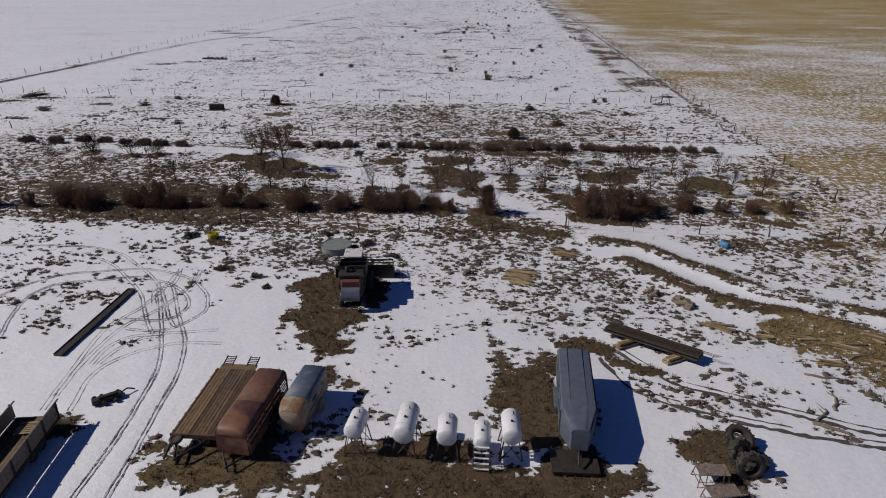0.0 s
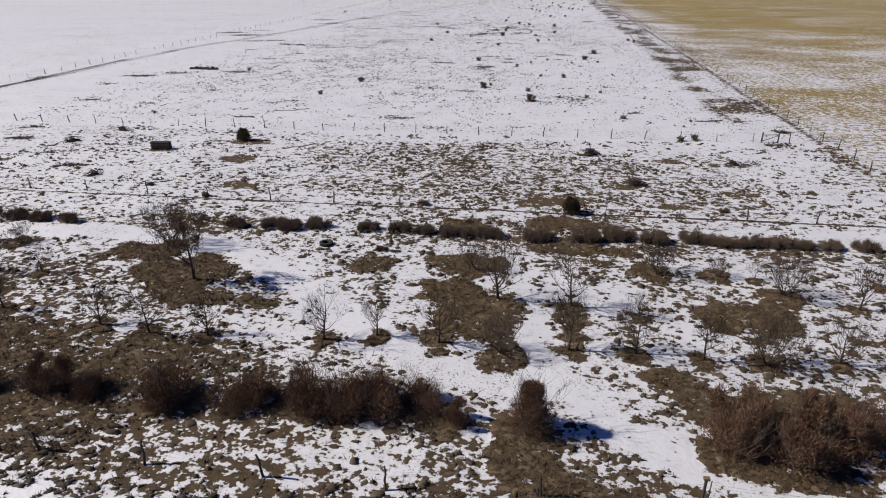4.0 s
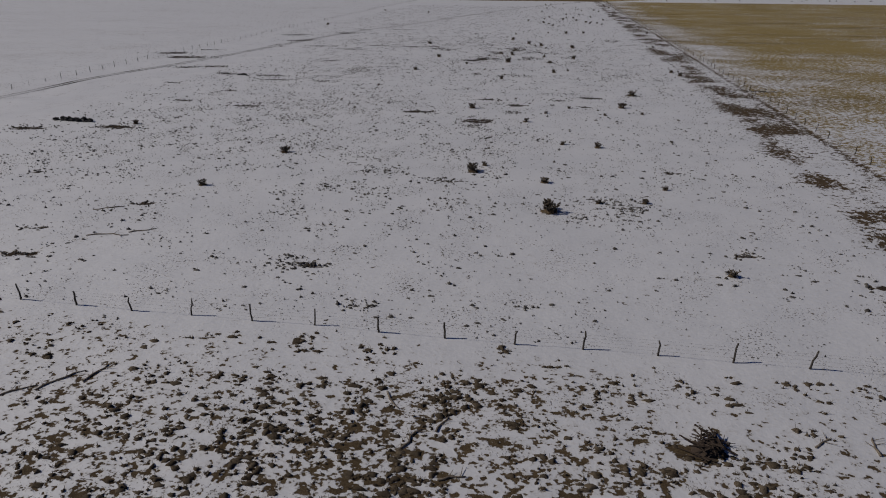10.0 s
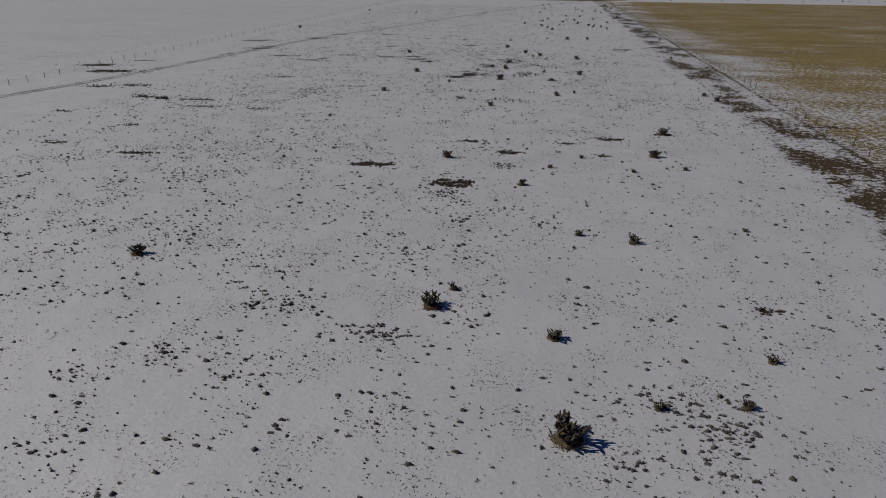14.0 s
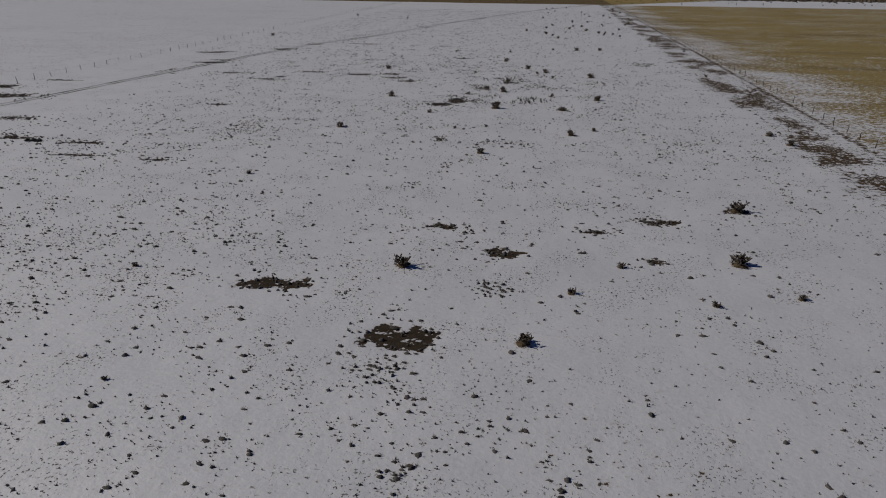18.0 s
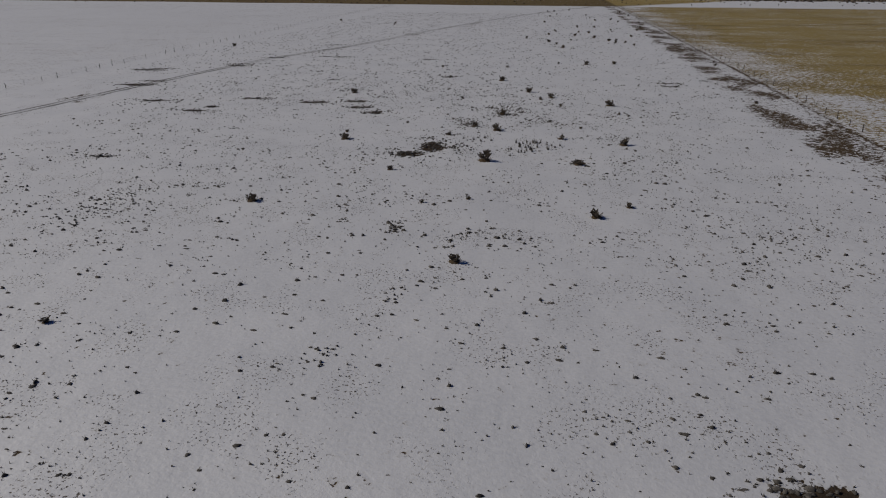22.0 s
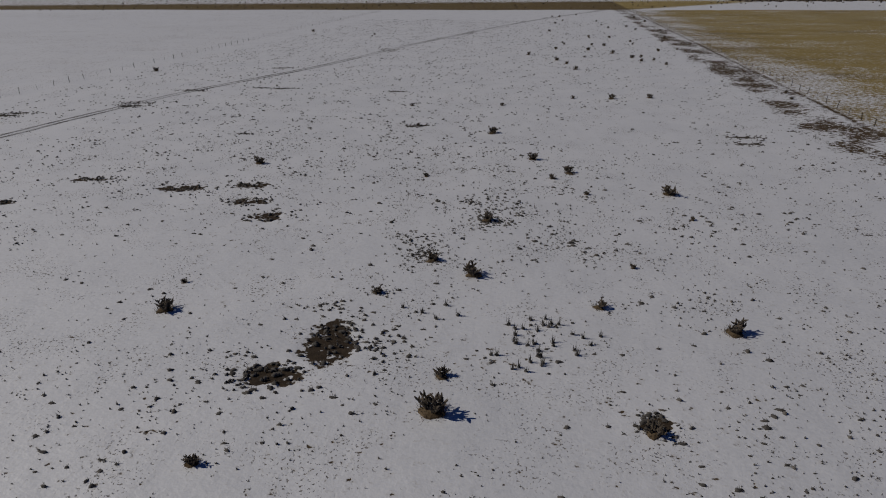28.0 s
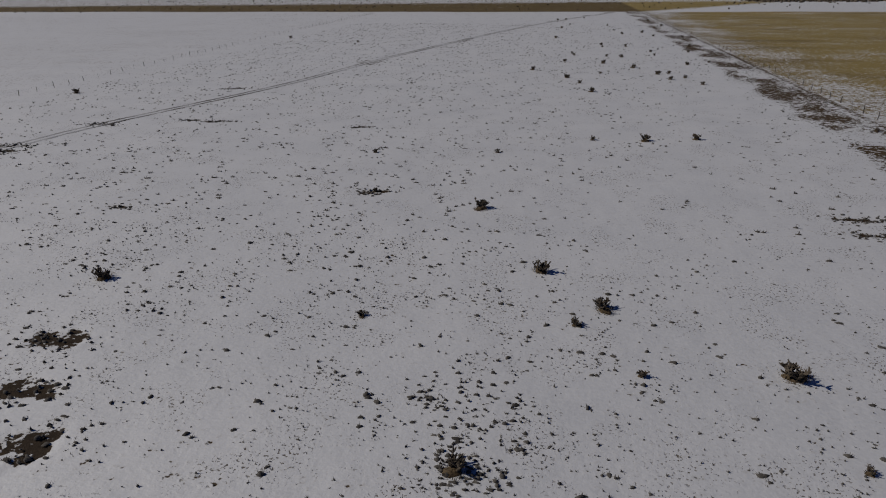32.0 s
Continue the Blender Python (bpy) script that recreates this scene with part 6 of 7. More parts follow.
def feed_trough():
    t = thing("feed_trough", pose(-29.85, 38.05, 0, 0, 0, 1.8), "long low dark brown feed trough lying on snow", "trough")
    L = 9.7
    part("floor", Shape().box(-0.24, 0.24, -L / 2, L / 2, 0.10, 0.14), M_BEAM, t)
    for s in (-1, 1):
        part("side_board", Shape().box(-0.04, 0.04, -L / 2, L / 2, 0.0, 0.16, pose(s * 0.27, 0, 0.04, 0, s * 14, 0)), M_BEAM, t)
    for y in (-L / 2, L / 2):
        part("end_board", Shape().box(-0.30, 0.30, y - 0.02, y + 0.02, 0.0, 0.19), M_BEAM, t)
    for k in range(6):
        y = -L / 2 + 0.3 + k * (L - 0.6) / 5
        part("support", Shape().box(-0.3, 0.3, y - 0.05, y + 0.05, -0.05, 0.048), M_STEEL, t)
    return t


def implement():
    t = thing("hitch_implement", pose(-23.4, 29.0, 0, 0, 0, 40), "small black tractor implement lying in snow", "implement")
    part("frame", Shape().box(-0.95, 0.75, -0.24, 0.24, 0.05, 0.36).box(-0.6, 0.5, -0.16, 0.16, 0.36, 0.46), M_BLACK, t, "", False, 0.05)
    for x, y, r in ((-0.75, 0.45, 0.17), (-0.35, 0.5, 0.13), (-0.3, -0.42, 0.16), (0.35, -0.46, 0.14), (0.55, 0.42, 0.15)):
        part("disc", Shape().lathe(((0.04, -0.06), (r * 0.9, -0.05), (r, 0.0), (r * 0.9, 0.05), (0.04, 0.06)), pose(x, y, 0.16, 82, 0, 40 * x), 12), M_BLACK, t)
        part("strut", Shape().tube(((x, y, 0.16), (x * 0.9, 0.2 * (1 if y > 0 else -1), 0.25)), 0.035, 5), M_BLACK, t)
    part("arm", Shape().tube(((0.6, 0, 0.25), (1.1, 0.25, 0.3), (1.5, 0.2, 0.12)), 0.05, 6), M_BLACK, t)
    return t


def combine():
    t = thing("combine_harvester", pose(-11.35, 43.4, 0, 0, 0, 7), "old weathered combine harvester with red panel and white cab roof", "combine")
    part("body", Shape().box(-0.85, 0.85, -1.4, 1.5, 0.75, 2.3), M_GREY, t, "", False, 0.04)
    part("side_panel", Shape().box(0.86, 0.9, -1.2, 1.2, 0.8, 1.9), M_STEEL, t)
    part("side_panel", Shape().box(-0.9, -0.86, -1.2, 1.2, 0.8, 1.9), M_MACHRED, t)
    part("engine_deck", Shape().box(-0.95, 0.95, -1.3, -0.26, 2.301, 2.7), M_GREY, t, "grey engine cover", False, 0.05)
    part("exhaust", Shape().tube(((0.25, -0.6, 2.65), (0.25, -0.62, 3.15), (0.3, -0.75, 3.25)), 0.05, 8), M_STEEL, t)
    part("air_cleaner", Shape().lathe(((0.15, 0), (0.17, 0.1), (0.17, 0.4), (0.1, 0.46)), pose(-0.35, -0.7, 2.69), 12), M_BLACK, t)
    part("air_hose", Shape().tube(((-0.3, -0.6, 2.85), (-0.1, -0.4, 3.1), (0.1, -0.45, 2.7)), 0.06, 7), M_BLACK, t)
    for x0, x1, y0, y1 in ((-1.08, -1.03, -0.25, 1.25), (1.03, 1.08, -0.25, 1.25), (-1.03, 1.03, -0.25, -0.2), (-1.03, 1.03, 1.2, 1.25)):
        part("grain_tank_wall", Shape().box(x0, x1, y0, y1, 1.9, 2.95), M_GREY, t)
    part("grain_tank_floor", Shape().box(-1.03, 1.03, -0.2, 1.2, 2.302, 2.36), M_STEEL, t)
    part("tank_bar", Shape().box(-1.1, 1.1, 0.45, 0.52, 2.93, 2.99), M_STEEL, t)
    part("rear_panel", Shape().box(-0.72, 0.72, -1.85, -1.401, 1.5, 2.42), M_MACHRED, t, "faded red rear panel", False, 0.06)
    rings = []
    for x in (-0.7, 0.7):
        rings.append([Vector((x, -1.86, 1.0))] + [Vector((x, -1.86 - 0.6 * math.sin(u), 1.02 + 0.9 * math.cos(u))) for u in [math.pi / 2 * k / 6 for k in range(7)]])
    part("straw_hood", Shape().loft(rings), M_GALV, t, "grey rounded straw hood", False, 0.01)
    part("cab", Shape().box(-0.75, 0.55, 1.3, 2.65, 1.45, 2.95), M_GLASS, t, "cab with dark windows", False, 0.05)
    for x in (-0.77, 0.57):
        for y in (1.3, 2.66):
            part("cab_post", Shape().box(x - 0.04, x + 0.04, y - 0.04, y + 0.04, 1.4, 3.0), M_GREY, t)
    part("cab_roof", Shape().box(-0.85, 0.65, 1.15, 2.8, 2.98, 3.16), M_CABROOF, t, "white cab roof with rust", False, 0.05)
    part("platform", Shape().box(-1.1, 1.1, 1.25, 2.5, 1.3, 1.42), M_STEEL, t)
    part("handrail", Shape().tube(((-1.08, 1.3, 1.4), (-1.08, 1.3, 2.2), (-1.08, 2.45, 2.2), (-1.08, 2.45, 1.4)), 0.025, 6), M_STEEL, t)
    part("feeder_house", Shape().loft([[Vector(p) for p in ((-0.55, 2.2, 0.8), (-0.55, 2.2, 1.35), (0.55, 2.2, 1.35), (0.55, 2.2, 0.8))], [Vector(p) for p in ((-0.6, 3.4, 0.35), (-0.6, 3.4, 0.8), (0.6, 3.4, 0.8), (0.6, 3.4, 0.35))]]), M_STEEL, t)
    hd = part("header", Shape().box(-1.9, 3.0, 3.4, 3.46, 0.2, 1.3).box(-1.9, 3.0, 3.46, 4.7, 0.15, 0.22), M_STEEL, t, "wide dark cutting header")
    part("header_end", Shape().loft([[Vector(p) for p in ((x, 3.4, 0.15), (x, 3.4, 1.1), (x, 4.2, 0.75), (x, 5.1, 0.2))] for x in (2.98, 3.04)]), M_RUST, hd)
    part("header_end", Shape().loft([[Vector(p) for p in ((x, 3.4, 0.15), (x, 3.4, 1.1), (x, 4.2, 0.75), (x, 5.1, 0.2))] for x in (-1.94, -1.88)]), M_RUST, hd)
    part("auger", Shape().tube(((-1.85, 3.9, 0.5), (2.95, 3.9, 0.5)), 0.2, 10), M_RUST, hd)
    reel = part("reel", Shape().tube(((-1.85, 4.5, 1.0), (2.95, 4.5, 1.0)), 0.06, 8), M_STEEL, t, "dark reel with bats")
    for k in range(6):
        u = math.pi / 3 * k
        y, z = 4.5 + 0.5 * math.cos(u), 1.0 + 0.5 * math.sin(u)
        part("bat", Shape().box(-1.85, 2.95, y - 0.05, y + 0.05, z - 0.02, z + 0.02), M_STEEL, reel)
        for x in (-1.8, 0.55, 2.9):
            part("spoke", Shape().tube(((x, 4.5, 1.0), (x, y, z)), 0.02, 4), M_STEEL, reel)
    part("reel_arm", Shape().tube(((2.99, 3.4, 1.1), (2.99, 4.5, 1.0)), 0.04, 6), M_STEEL, t)
    au = part("unloading_auger", Shape().tube(((-1.0, 0.3, 2.3), (-1.3, 0.4, 2.6), (-3.2, 1.3, 2.75)), 0.11, 10), M_BLACK, t, "dark unloading auger tube")
    part("spout", Shape().tube(((-3.15, 1.28, 2.75), (-3.5, 1.43, 2.72), (-3.6, 1.47, 2.4)), [0.15, 0.18, 0.15], 8), M_BLACK, au)
    part("auger_stay", Shape().tube(((-1.05, 0.6, 2.9), (-2.6, 1.03, 2.82)), 0.02, 5), M_STEEL, t)
    for s in (-1, 1):
        wheel(t, pose(s * 1.15, 1.6, 0.78) @ AXLE, 0.8, 0.5, M_GREY)
        wheel(t, pose(s * 0.85, -1.3, 0.45) @ AXLE, 0.46, 0.3, M_GREY)
        part("pulley", Shape().lathe(((0.05, 0), (0.36, 0.02), (0.38, 0.06), (0.05, 0.09)), pose(s * 0.9, -0.3, 1.4, 0, s * 90, 0), 18), M_RUST, t)
    part("ladder", Shape().box(-1.25, -1.2, 1.3, 1.34, 0.4, 1.4).box(-1.25, -1.2, 1.7, 1.74, 0.4, 1.4).box(-1.25, -1.2, 1.34, 1.7, 0.7, 0.73).box(-1.25, -1.2, 1.34, 1.7, 1.05, 1.08), M_STEEL, t)
    return t


def round_tank():
    t = thing("round_stock_tank", pose(-15.2, 52.6, level(-15.2, 52.6)), "round grey-green steel stock tank with frozen flat top", "stock tank")
    r = 1.38
    part("wall", Shape().lathe(((r - 0.03, -0.05), (r, -0.05), (r, 0.2), (r + 0.015, 0.22), (r, 0.24), (r, 0.42), (r + 0.015, 0.44), (r, 0.46), (r, 0.6), (r + 0.03, 0.62), (r + 0.03, 0.66), (r - 0.03, 0.66), (r - 0.03, -0.05)), None, 48, False), M_CONC, t, "", False)
    part("lid", Shape().lathe(((r - 0.031, 0.55), (r - 0.031, 0.615), (0.6, 0.618), (0.02, 0.62)), None, 40), M_CONC, t, "flat dull grey top")
    part("inlet_pipe", Shape().tube(((r + 0.05, 0.35, -0.05), (r + 0.05, 0.35, 0.8), (r - 0.2, 0.3, 0.8)), 0.03, 6), M_STEEL, t)
    return t


def heap(name, x, y, w, d, h, mat, label, category, seed, n=26, bit=(0.12, 0.35), sticks=False, group=""):
    """A loose pile: a low core with many pieces lying on it."""
    rng = random.Random(seed)
    t = thing(name, pose(x, y, level(x, y), 0, 0, rng.uniform(0, 180)), label, category, group)
    core = Shape()
    rings = []
    for z, k in ((-0.1, 0.85), (h * 0.25, 0.7), (h * 0.48, 0.42), (h * 0.6, 0.12)):
        rings.append([Vector((w / 2 * k * math.cos(u) * (1 + 0.18 * math.sin(3 * u + seed)), d / 2 * k * math.sin(u) * (1 + 0.18 * math.cos(2 * u + seed)), z + rng.uniform(-0.04, 0.04))) for u in [2 * math.pi * j / 14 for j in range(14)]])
    core.loft(rings)
    part("core", core, mat, t)
    for k in range(n):
        u, q = rng.uniform(0, 6.283), rng.random() ** 0.6
        p = Vector((w / 2 * q * math.cos(u), d / 2 * q * math.sin(u), h * (0.9 - 0.8 * q * q)))
        if sticks:
            a = Vector((rng.gauss(0, 1), rng.gauss(0, 1), rng.gauss(0, 0.28))).normalized() * rng.uniform(*bit)
            m = p + Vector((rng.gauss(0, 0.05), rng.gauss(0, 0.05), 0.05))
            part("branch", Shape().tube((p - a, m, p + a), [0.045, 0.035, 0.015], 4), mat, t)
        else:
            s = rng.uniform(*bit)
            part("lump", Shape().box(-s, s, -s * 0.7, s * 0.7, -s * 0.5, s * 0.5), mat, t, "", False, s * 0.2).matrix_basis = pose(p.x, p.y, p.z, rng.uniform(-30, 30), rng.uniform(-30, 30), rng.uniform(0, 90))
    return t


def lumber(x, y, turn, n, length, label, seed, mat=None, layers=2, width=0.17):
    rng = random.Random(seed)
    t = thing("lumber_pile", pose(x, y, level(x, y), 0, 0, turn), label, "lumber", "lumber piles")
    for k in range(n):
        row, j = k % layers, k // layers
        L = length * rng.uniform(0.35, 0.95)
        s = Shape().box(-L / 2, L / 2, -width / 2, width / 2, 0, 0.11)
        ob = part("board", s, mat or M_WOOD, t, "", False, 0.008)
        ob.matrix_basis = pose(rng.uniform(-0.25, 0.25), (j - n / layers / 2) * width * 1.15 + rng.uniform(-0.04, 0.04), -0.03 + 0.125 * row, rng.uniform(-5, 5), rng.uniform(-3, 3), rng.gauss(0, 13))
    return t


def log_(x, y, turn, length, r, label, seed, mat=None):
    rng = random.Random(seed)
    pts = [(-length / 2 + length * k / 5, rng.uniform(-0.06, 0.06) * length, r * 0.7 + rng.uniform(-0.02, 0.04)) for k in range(6)]
    t = thing("log", pose(x, y, level(x, y), 0, 0, turn), label, "log", "fallen logs")
    part("stem", Shape().tube(pts, [r, r * 1.05, r * 0.95, r * 0.85, r * 0.7, r * 0.45], 8), mat or M_LOG, t, "", True)
    for k in range(3):
        p = Vector(pts[2 + k])
        part("limb", Shape().tube((p, p + Vector((0.3, rng.choice((-1, 1)) * rng.uniform(0.3, 0.7), 0.12))), [r * 0.4, r * 0.15], 5), mat or M_LOG, t)
    return t


gooseneck_trailer()
steel_platform()
horse_trailer()
red_trailer()
flatbed_trailer()
open_trailer()
fuel_tank(-7.25, 26.35, 0.50, 1.55, 1.25, -4)
fuel_tank(-4.55, 26.65, 0.57, 2.25, 1.2, -2)
fuel_tank(-2.3, 26.4, 0.54, 1.55, 1.15, 2)
fuel_tank(-0.42, 26.3, 0.45, 1.55, 1.1, 1, True, 0.05)
fuel_tank(1.12, 26.9, 0.52, 1.85, 1.2, 3)
pipe_stack()
feed_trough()
implement()
combine()
round_tank()
metal_table(11.4, 25.6, 4)
metal_table(11.5, 24.2, 12)
tyre(13.7, 28.4, 0.78, 0.42, pose(0, 0, 0.60, 26, 0, 20), "large worn tractor tyre leaning on a pile")
tyre(13.3, 27.2, 0.72, 0.42, pose(0, 0, 0.66, 68, 0, 35), "large worn tractor tyre standing in a pile")
tyre(13.5, 26.2, 0.75, 0.42, pose(0, 0, 0.68, 80, 0, 10), "large worn tractor tyre standing at a pile's end")
tyre(14.1, 27.2, 0.74, 0.4, pose(0, 0, 0.2), "large worn tractor tyre lying flat under others")
tyre(-20.6, 86.6, 0.58, 0.32, pose(0, 0, 0.14), "single dark tyre lying flat in snowy grass")
heap("scrap_pile", -30.4, 54.3, 1.6, 1.1, 0.5, M_BLACK, "low dark pile of scrap beside a yellow tub", "scrap", 4, 24, (0.08, 0.25))

# yellow tub
tub = thing("tub", at(-28.1, 54.3, 0, 0.72, level(-28.1, 54.3)), "bright yellow plastic tub heaped with dry stalks", "tub")
part("wall", Shape().lathe(((0.62, -0.04), (0.66, 0.1), (0.69, 0.14), (0.69, 0.4), (0.73, 0.44), (0.73, 0.72), (0.78, 0.76), (0.74, 0.78), (0.68, 0.7), (0.62, 0.3), (0.1, 0.26)), None, 22), M_YELLOW, tub, "", True)
for k in range(6):
    part("rib", Shape().box(-0.04, 0.04, 0.64, 0.74, 0.05, 0.72, pose(0, 0, 0, 0, 0, 60 * k)), M_YELLOW, tub)
rng_tub = random.Random(3)
for k in range(26):
    a, r = rng_tub.uniform(0, 6.283), 0.55 * rng_tub.random() ** 0.5
    p = Vector((r * math.cos(a), r * math.sin(a), 0.62))
    q = Vector((rng_tub.gauss(0, 0.3), rng_tub.gauss(0, 0.3), rng_tub.uniform(0.05, 0.25)))
    part("stalk", Shape().tube((p - q * 0.6, p, p + q), [0.05, 0.055, 0.03], 5), M_YELLOW if k % 3 else M_WOOD, tub)
bar = thing("barrel", pose(21.7, 56.8, level(21.7, 56.8) + 0.27, 90, 0, 35), "blue plastic barrel lying on its side in snow", "barrel")
part("shell", Shape().lathe(((0.02, -0.44), (0.26, -0.44), (0.29, -0.4), (0.29, -0.14), (0.31, -0.12), (0.29, -0.1), (0.29, 0.12), (0.31, 0.14), (0.29, 0.16), (0.29, 0.4), (0.26, 0.44), (0.02, 0.44)), None, 20), M_BLUE, bar, "", True)
part("bung", Shape().lathe(((0.04, 0.43), (0.04, 0.47), (0.02, 0.48)), pose(0.15, 0, 0), 8), M_BLUE, bar)

lumber(2.0, 48.6, -18, 24, 3.0, "pile of pale broken boards and straw on snow", 41)
lumber(2.3, 47.3, -16, 8, 2.6, "stack of pale weathered planks among grass", 42, None, 2)
lumber(6.4, 53.8, -8, 12, 3.6, "stack of pale sawn planks among tufts", 43)
lumber(5.4, 48.6, -4, 5, 2.0, "few pale boards lying in snow", 44, M_STONE)
lumber(-0.6, 49.1, -10, 5, 1.6, "few grey boards lying in dead grass", 45, M_LOG)
lumber(16.6, 41.6, -24, 9, 2.6, "stack of pale posts in dead grass", 46)
lumber(19.4, 40.4, -14, 7, 1.5, "short pale boards heaped in grass", 47)
lumber(22.3, 40.6, -16, 8, 3.2, "long pale planks half covered by snow", 48)
lumber(24.6, 39.6, -22, 9, 3.4, "long pale planks in dead grass", 49)
lumber(22.6, 37.4, -4, 7, 2.4, "pale boards lying in flattened grass", 50)
lumber(27.0, 40.8, -20, 8, 3.0, "weathered planks at the edge of the yard", 51)
lumber(26.5, 37.6, -8, 8, 2.8, "weathered planks in yellow grass", 52)
heap("stone_pile", 14.9, 44.9, 1.9, 1.1, 0.5, M_STONE, "pile of pale broken stone blocks in grass", "stones", 53, 26, (0.12, 0.34))
heap("stone_pile", 12.7, 46.3, 1.4, 0.9, 0.5, M_STONE, "pile of pale rubble in dead grass", "stones", 54, 22, (0.1, 0.26))
heap("stone_pile", 10.4, 47.5, 0.8, 0.7, 0.4, M_STONE, "small pale stone heap in snow", "stones", 55, 8, (0.1, 0.2))
heap("stone_pile", -2.5, 48.5, 1.0, 0.8, 0.5, M_STONE, "small pale block in dead grass", "stones", 56, 7, (0.12, 0.25))
log_(19.6, 30.4, -22, 2.0, 0.12, "grey weathered log lying in snow", 61)
log_(19.6, 31.6, 50, 1.6, 0.09, "grey crooked branch lying in snow", 62)
log_(20.9, 33.0, 70, 1.8, 0.1, "grey crooked branch lying in snow", 63)
log_(21.6, 35.6, -12, 2.6, 0.08, "grey branch lying beside planks", 64)
log_(25.6, 38.6, 24, 3.4, 0.07, "thin grey pole lying across planks", 65)
log_(-15.0, 43.6, -30, 1.4, 0.035, "thin pale stick lying on dead grass", 68, M_WOOD)
stub = thing("post_stub", pose(6.9, 60.0, level(6.9, 60.0)), "wooden post with a pale cap board", "post")
part("shaft", Shape().tube(((0, 0, -0.1), (0, 0, 1.5)), 0.07, 7), M_POST, stub)
part("cap", Shape().box(-0.14, 0.14, -0.1, 0.1, 1.5, 1.62), M_WOOD, stub)

# ---- between the fences and beyond ----
heap("brush_pile", 5.1, 121.0, 2.6, 1.6, 0.8, M_TWIG, "low brown pile of cut brush in snow", "brush pile", 71, 40, (0.4, 1.1), True)
heap("brush_pile", 9.5, 108.4, 2.0, 1.3, 0.9, M_TWIG, "dark tangled pile of dead branches", "brush pile", 72, 40, (0.4, 1.2), True)
heap("brush_pile", -70.7, 118.0, 2.6, 1.6, 0.7, M_TWIG, "dark pile of dead branches in snow", "brush pile", 73, 26, (0.4, 1.0), True)
heap("brush_pile", -67.6, 125.4, 2.6, 1.2, 0.6, M_TWIG, "dark pile of dead branches in snow", "brush pile", 74, 26, (0.4, 1.0), True)
heap("brush_pile", -56.5, 103.2, 2.2, 1.2, 0.6, M_TWIG, "dark pile of dead branches in snow", "brush pile", 75, 26, (0.3, 0.9), True)
heap("brush_pile", -100.0, 126.0, 7.0, 2.4, 0.8, M_TWIG, "long dark heap of dead branches", "brush pile", 76, 46, (0.5, 1.6), True)
heap("brush_pile", -88.0, 112.2, 5.0, 2.2, 0.6, M_TWIG, "long dark heap of dead branches", "brush pile", 77, 36, (0.5, 1.3), True)
heap("brush_pile", 34.6, 137.0, 3.0, 1.6, 0.35, M_TWIG, "flat brown pile of brush near a fence corner", "brush pile", 78, 30, (0.4, 0.9), True)
heap("brush_pile", 22.8, 118.2, 1.2, 0.8, 0.6, M_TWIG, "small dark pile of branches", "brush pile", 79, 16, (0.3, 0.7), True)
crate = thing("timber_stack", pose(-55.0, 115.9, 0, 0, 0, 4), "dark weathered stack of old timbers in snow", "timber")
for k in range(5):
    for j in range(4 if k < 4 else 3):
        part("timber", Shape().box(-1.35 + 0.12 * (k % 2), 1.35 - 0.15 * (j % 2), -0.62 + 0.31 * j, -0.34 + 0.31 * j, 0.22 * k - 0.04, 0.22 * k + 0.17), M_STEEL if (k + j) % 3 else M_POST, crate, "", False, 0.015)
log_(-43.0, 121.7, 3, 3.2, 0.16, "dark fallen log beside a juniper", 81, M_POST)
log_(-42.8, 122.0, 6, 3.0, 0.12, "dark fallen log beside a juniper", 82, M_POST)
for k, (x, y, a, L) in enumerate(((-34.6, 120.6, 55, 3.0), (-36.5, 119.0, 40, 2.4), (-32.8, 121.6, 75, 2.0), (-13.0, 122.2, -50, 1.8), (-11.2, 119.0, 65, 2.2), (-9.6, 120.6, 75, 1.6), (-8.4, 116.5, 20, 1.5),
                                (14.4, 122.8, 80, 1.6), (11.6, 122.6, 40, 1.4), (-52.5, 150.0, 30, 3.2), (-47.5, 143.0, 12, 4.2), (-44.8, 144.6, 35, 2.6))):
    log_(x, y, a, L, 0.07, "grey dead branch lying on snowy ground", 90 + k)
for k in range(7):
    heap("debris_heap", -91.6 + 1.15 * k, 189.4 + 0.25 * math.sin(k), 1.3, 1.0, 0.5 + 0.15 * (k % 3), M_BLACK, "dark debris heap on open snow", "debris", 110 + k, 8, (0.15, 0.35), False, "row of dark debris")
for k in range(3):
    heap("debris_heap", -84.8 + 0.8 * k, 246.0, 1.0, 0.7, 0.4, M_BLACK, "dark debris heap on open snow", "debris", 120 + k, 6, (0.12, 0.3), False, "row of dark debris")
brace = thing("fence_brace", pose(30.9, 130.35, 0), "wooden corner brace of two posts and a rail", "fence brace")
for x in (-1.1, 1.1):
    part("post", Shape().tube(((x, 0.12, -0.1), (x, 0.12, 1.5)), 0.1, 8), M_POST, brace)
part("rail", Shape().tube(((-1.1, 0.12, 1.1), (1.1, 0.12, 1.2)), 0.06, 7), M_POST, brace)
part("rail", Shape().tube(((-1.1, 0.12, 0.2), (1.1, 0.12, 1.1)), 0.05, 7), M_POST, brace)


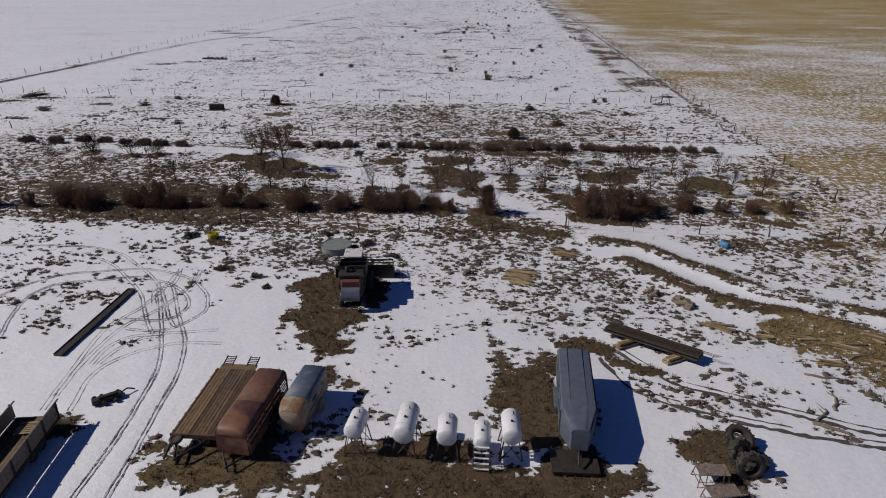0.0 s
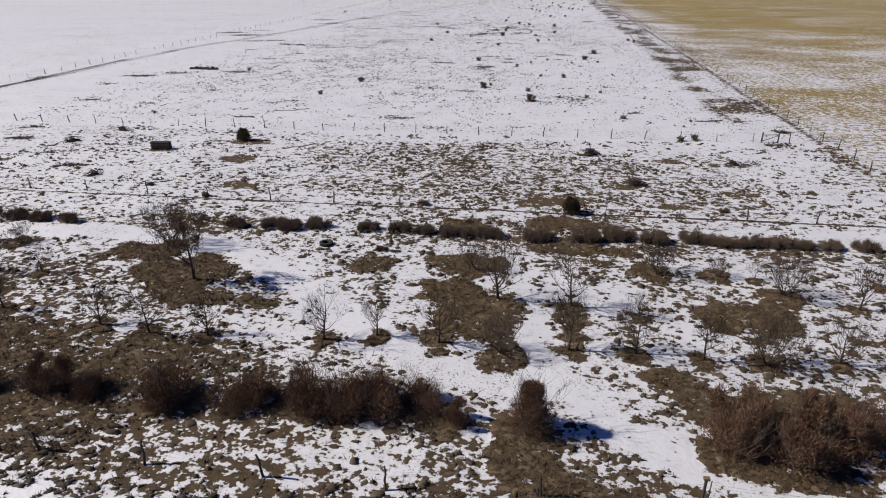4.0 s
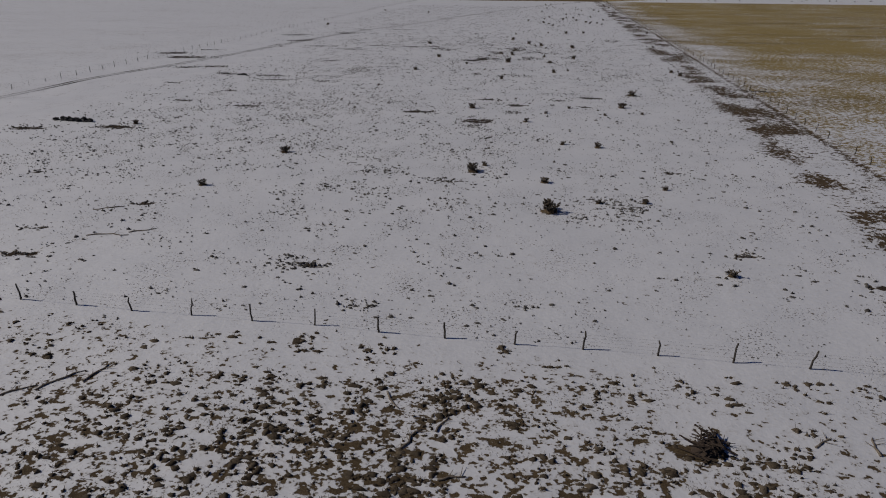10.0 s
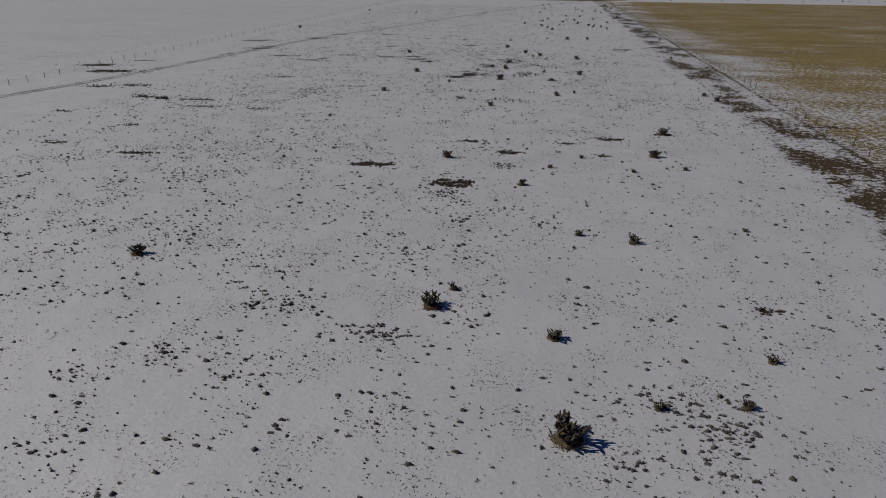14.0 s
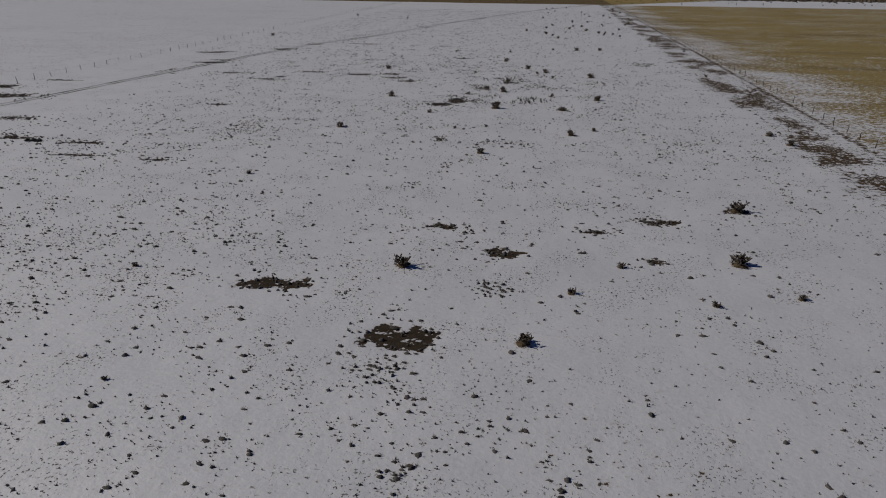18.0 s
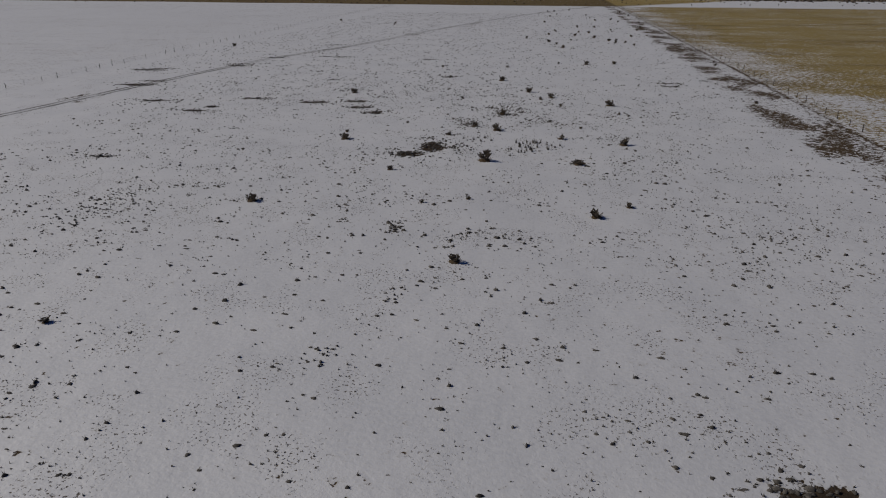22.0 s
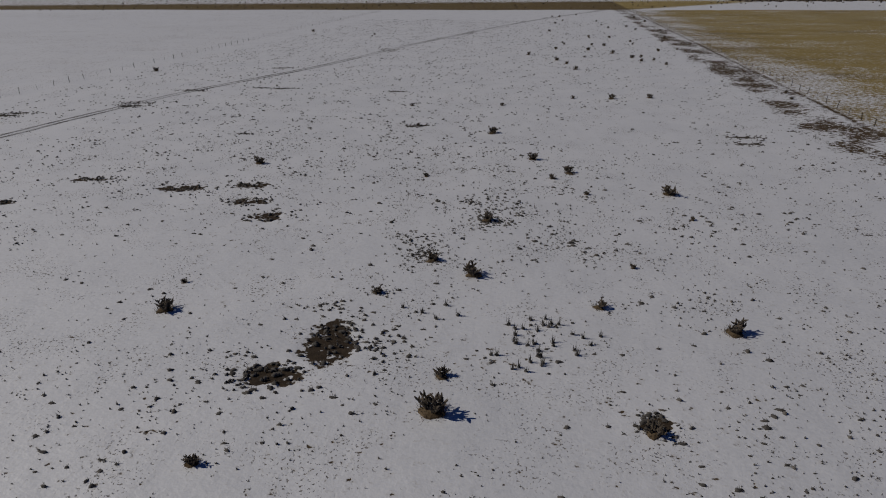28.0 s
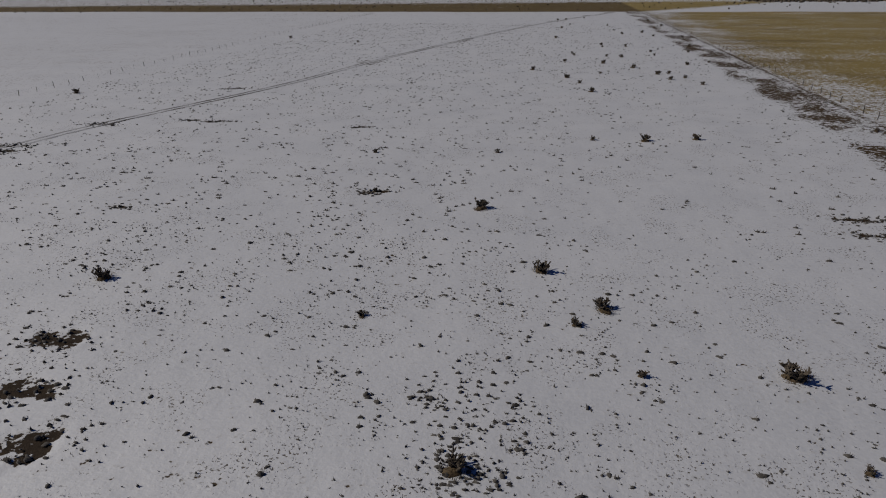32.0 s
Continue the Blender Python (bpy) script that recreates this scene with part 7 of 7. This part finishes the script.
# ---- field road, far scrub, tall weeds ----
def ribbon(line, off, width, z=0.03, uneven=0.0):
    v, f = [], []
    rg = random.Random(len(line))
    for i, (x, y) in enumerate(line):
        a, b = Vector(line[max(0, i - 1)]), Vector(line[min(len(line) - 1, i + 1)])
        d = (b - a).normalized()
        n = Vector((-d.y, d.x))
        for s in (-0.5, 0.5):
            q = Vector((x, y)) + n * (off + s * width * (1 + rg.uniform(-uneven, uneven)))
            v.append((q.x, q.y, level(x, y) + z))
    f = [(2 * i, 2 * i + 1, 2 * i + 3, 2 * i + 2) for i in range(len(line) - 1)]
    return Shape().add(v, f)


def rut_material():
    m, n, l, b = nodes_of("muddy_rut_in_snow")
    pos = n.new("ShaderNodeNewGeometry").outputs["Position"]
    a = noise_node(n, l, pos, 0.09, 4, 0.6)
    c = noise_node(n, l, pos, 1.8, 4, 0.65)
    k = span(n, l, arith(n, l, "ADD", arith(n, l, "MULTIPLY", a, 1.2), arith(n, l, "MULTIPLY", c, 0.55)), 0.76, 1.05)
    mud = ramp(n, l, c, ((0.3, (0.045, 0.038, 0.032)), (0.7, (0.12, 0.095, 0.07))))
    l.new(blend(n, l, k, (0.55, 0.55, 0.56), mud), b.inputs["Base Color"])
    b.inputs["Roughness"].default_value = 0.85
    return m


M_RUT = rut_material()
road = thing("field_road", Matrix(), "two-track field road with muddy ruts in snow", "road", "", "structure")
fine_road = [p for p in smooth_line(ROAD[::8], 14)]
for off in (-0.85, 0.85):
    part("rut", ribbon(fine_road, off, 0.6, 0.03, 0.2), M_RUT, road)

def dense(line, gap=0.3):
    out = []
    for (ax, ay), (bx, by) in zip(line, line[1:]):
        n = max(1, int(math.hypot(bx - ax, by - ay) / gap))
        out += [(ax + (bx - ax) * k / n, ay + (by - ay) * k / n) for k in range(n)]
    return out


def track_material(name, lo, hi):
    m, n, l, b = nodes_of(name)
    pos = n.new("ShaderNodeNewGeometry").outputs["Position"]
    a, c = noise_node(n, l, pos, 0.5, 4, 0.6), noise_node(n, l, pos, 5.0, 4, 0.7)
    k = span(n, l, arith(n, l, "ADD", arith(n, l, "MULTIPLY", a, 0.8), arith(n, l, "MULTIPLY", c, 1.0)), lo, hi)
    mud = ramp(n, l, c, ((0.3, (0.035, 0.031, 0.029)), (0.7, (0.11, 0.095, 0.08))))
    l.new(blend(n, l, k, (0.62, 0.62, 0.64), mud), b.inputs["Base Color"])
    b.inputs["Roughness"].default_value = 0.8
    bump(n, l, c, 0.6, 0.05, b)
    return m


# slush tracks: the shade of the rut edges is put into their dark colour
M_TRACK, M_DRIVE = track_material("slush_and_edge_shade", 0.76, 1.02), track_material("mud_track", 0.66, 0.80)
tracks = thing("wheel_tracks", Matrix(), "curving wheel tracks of slush, mud and painted edge shade in snow", "wheel track", "", "structure")
for line in RUTS:
    for off in (-0.12, 0.12):
        part("rut", ribbon(dense(line), off, 0.085, 0.035, 0.8), M_TRACK, tracks)
for line in THIN:
    for off in (-0.16, 0.13):
        part("rut", ribbon(dense(line), off, 0.07, 0.035, 0.8), M_TRACK, tracks)
for line in DRIVE:
    for off, width in ((0.0, 0.28), (0.55, 0.12)):
        part("rut", ribbon(dense(line), off, width, 0.035, 0.7), M_DRIVE, tracks)

rng, pr2 = np.random.default_rng(8), random.Random(9)
weeds = []
for k in range(34):
    x, y = rng.normal(-12.4, 1.7), rng.normal(292.3, 1.6)
    weeds.append((x, y, 0.0, 0.3, rng.uniform(0.5, 0.9)))
for x, y in ((-22.6, 295.6), (-21.0, 295.0), (-19.8, 294.2), (-18.3, 295.0), (-19.4, 296.4)):
    weeds.append((x, y, 0.0, 0.35, 0.7))
blades("tall_weeds", weeds, M_TUFT, "stand of tall dry weeds on open snow", pr2, 12, True, 6, 0.3, 1.6)
CLUSTERS = ((4.5, 159.8, 3.5, 1.6), (-17.0, 166.6, 3.0, 1.0), (-11.4, 210.2, 1.8, 1.4), (-22.5, 289.7, 1.6, 1.6), (-22.0, 305.7, 1.5, 1.4), (-26.4, 140.1, 1.8, 1.6), (-24.3, 258.3, 0.9, 1.8), (-18.0, 315.0, 2.0, 1.6), (-17.5, 198, 2, 1.2), (2.5, 228, 2, 0.8), (-31.5, 285, 1.8, 1), (-26, 291, 2, 2), (-6, 284.6, 1.6, 1))
knots = []
for cx, cy, sx, sy in CLUSTERS:
    for k in range(int(16 * (sx * sy) ** 0.5) + 10):
        x, y = rng.normal(cx, sx * 0.6), rng.normal(cy, sy * 0.6)
        knots.append((x, y, 0.0, rng.uniform(0.12, 0.5), rng.uniform(0.06, 0.2)))
for cx, cy, rx, ry, k in DRIFTS:
    if k >= 2 and rx < 4:
        for j in range(int(2.6 * rx * ry * k) + 7):
            knots.append((rng.normal(cx, 0.55 * rx), rng.normal(cy, 0.55 * ry), 0.0, rng.uniform(0.1, 0.38), rng.uniform(0.06, 0.18)))
for cx, cy, rx, ry in BARE:
    for k in range(int(13 * rx)):
        x, y = rng.normal(cx, rx * 0.75), rng.normal(cy, ry * 0.8 + 0.25)
        knots.append((x, y, 0.0, rng.uniform(0.15, 0.5), rng.uniform(0.06, 0.2)))
blades("grass_knots", knots, M_TUFT, "dark knots of dry grass in thin snow", pr2, 5, True, 7, 0.8, 1.1)
far_bushes = []
for k in range(420):
    x, y = rng.uniform(-500, 420), rng.uniform(770, 1100)
    far_bushes.append((x, y, 0.0, rng.uniform(0.8, 2.2), rng.uniform(0.6, 1.6)))
blades("distant_bushes", far_bushes, M_CHOLLA, "scattered dark bushes on the far prairie", pr2, 14, True, 6, 0.6, 6.0)
scrub = []
for k in range(3200):
    u = rng.random()
    scrub.append((150 + 650 * u + rng.normal(0, 6), 905 - 55 * u + rng.normal(0, 14), 0.0, rng.uniform(2, 5), rng.uniform(1.2, 3.2)))
blades("far_scrub", scrub, M_CHOLLA, "dark belt of scrub on the far plain", pr2, 5, True, 6, 0.8, 6.0)
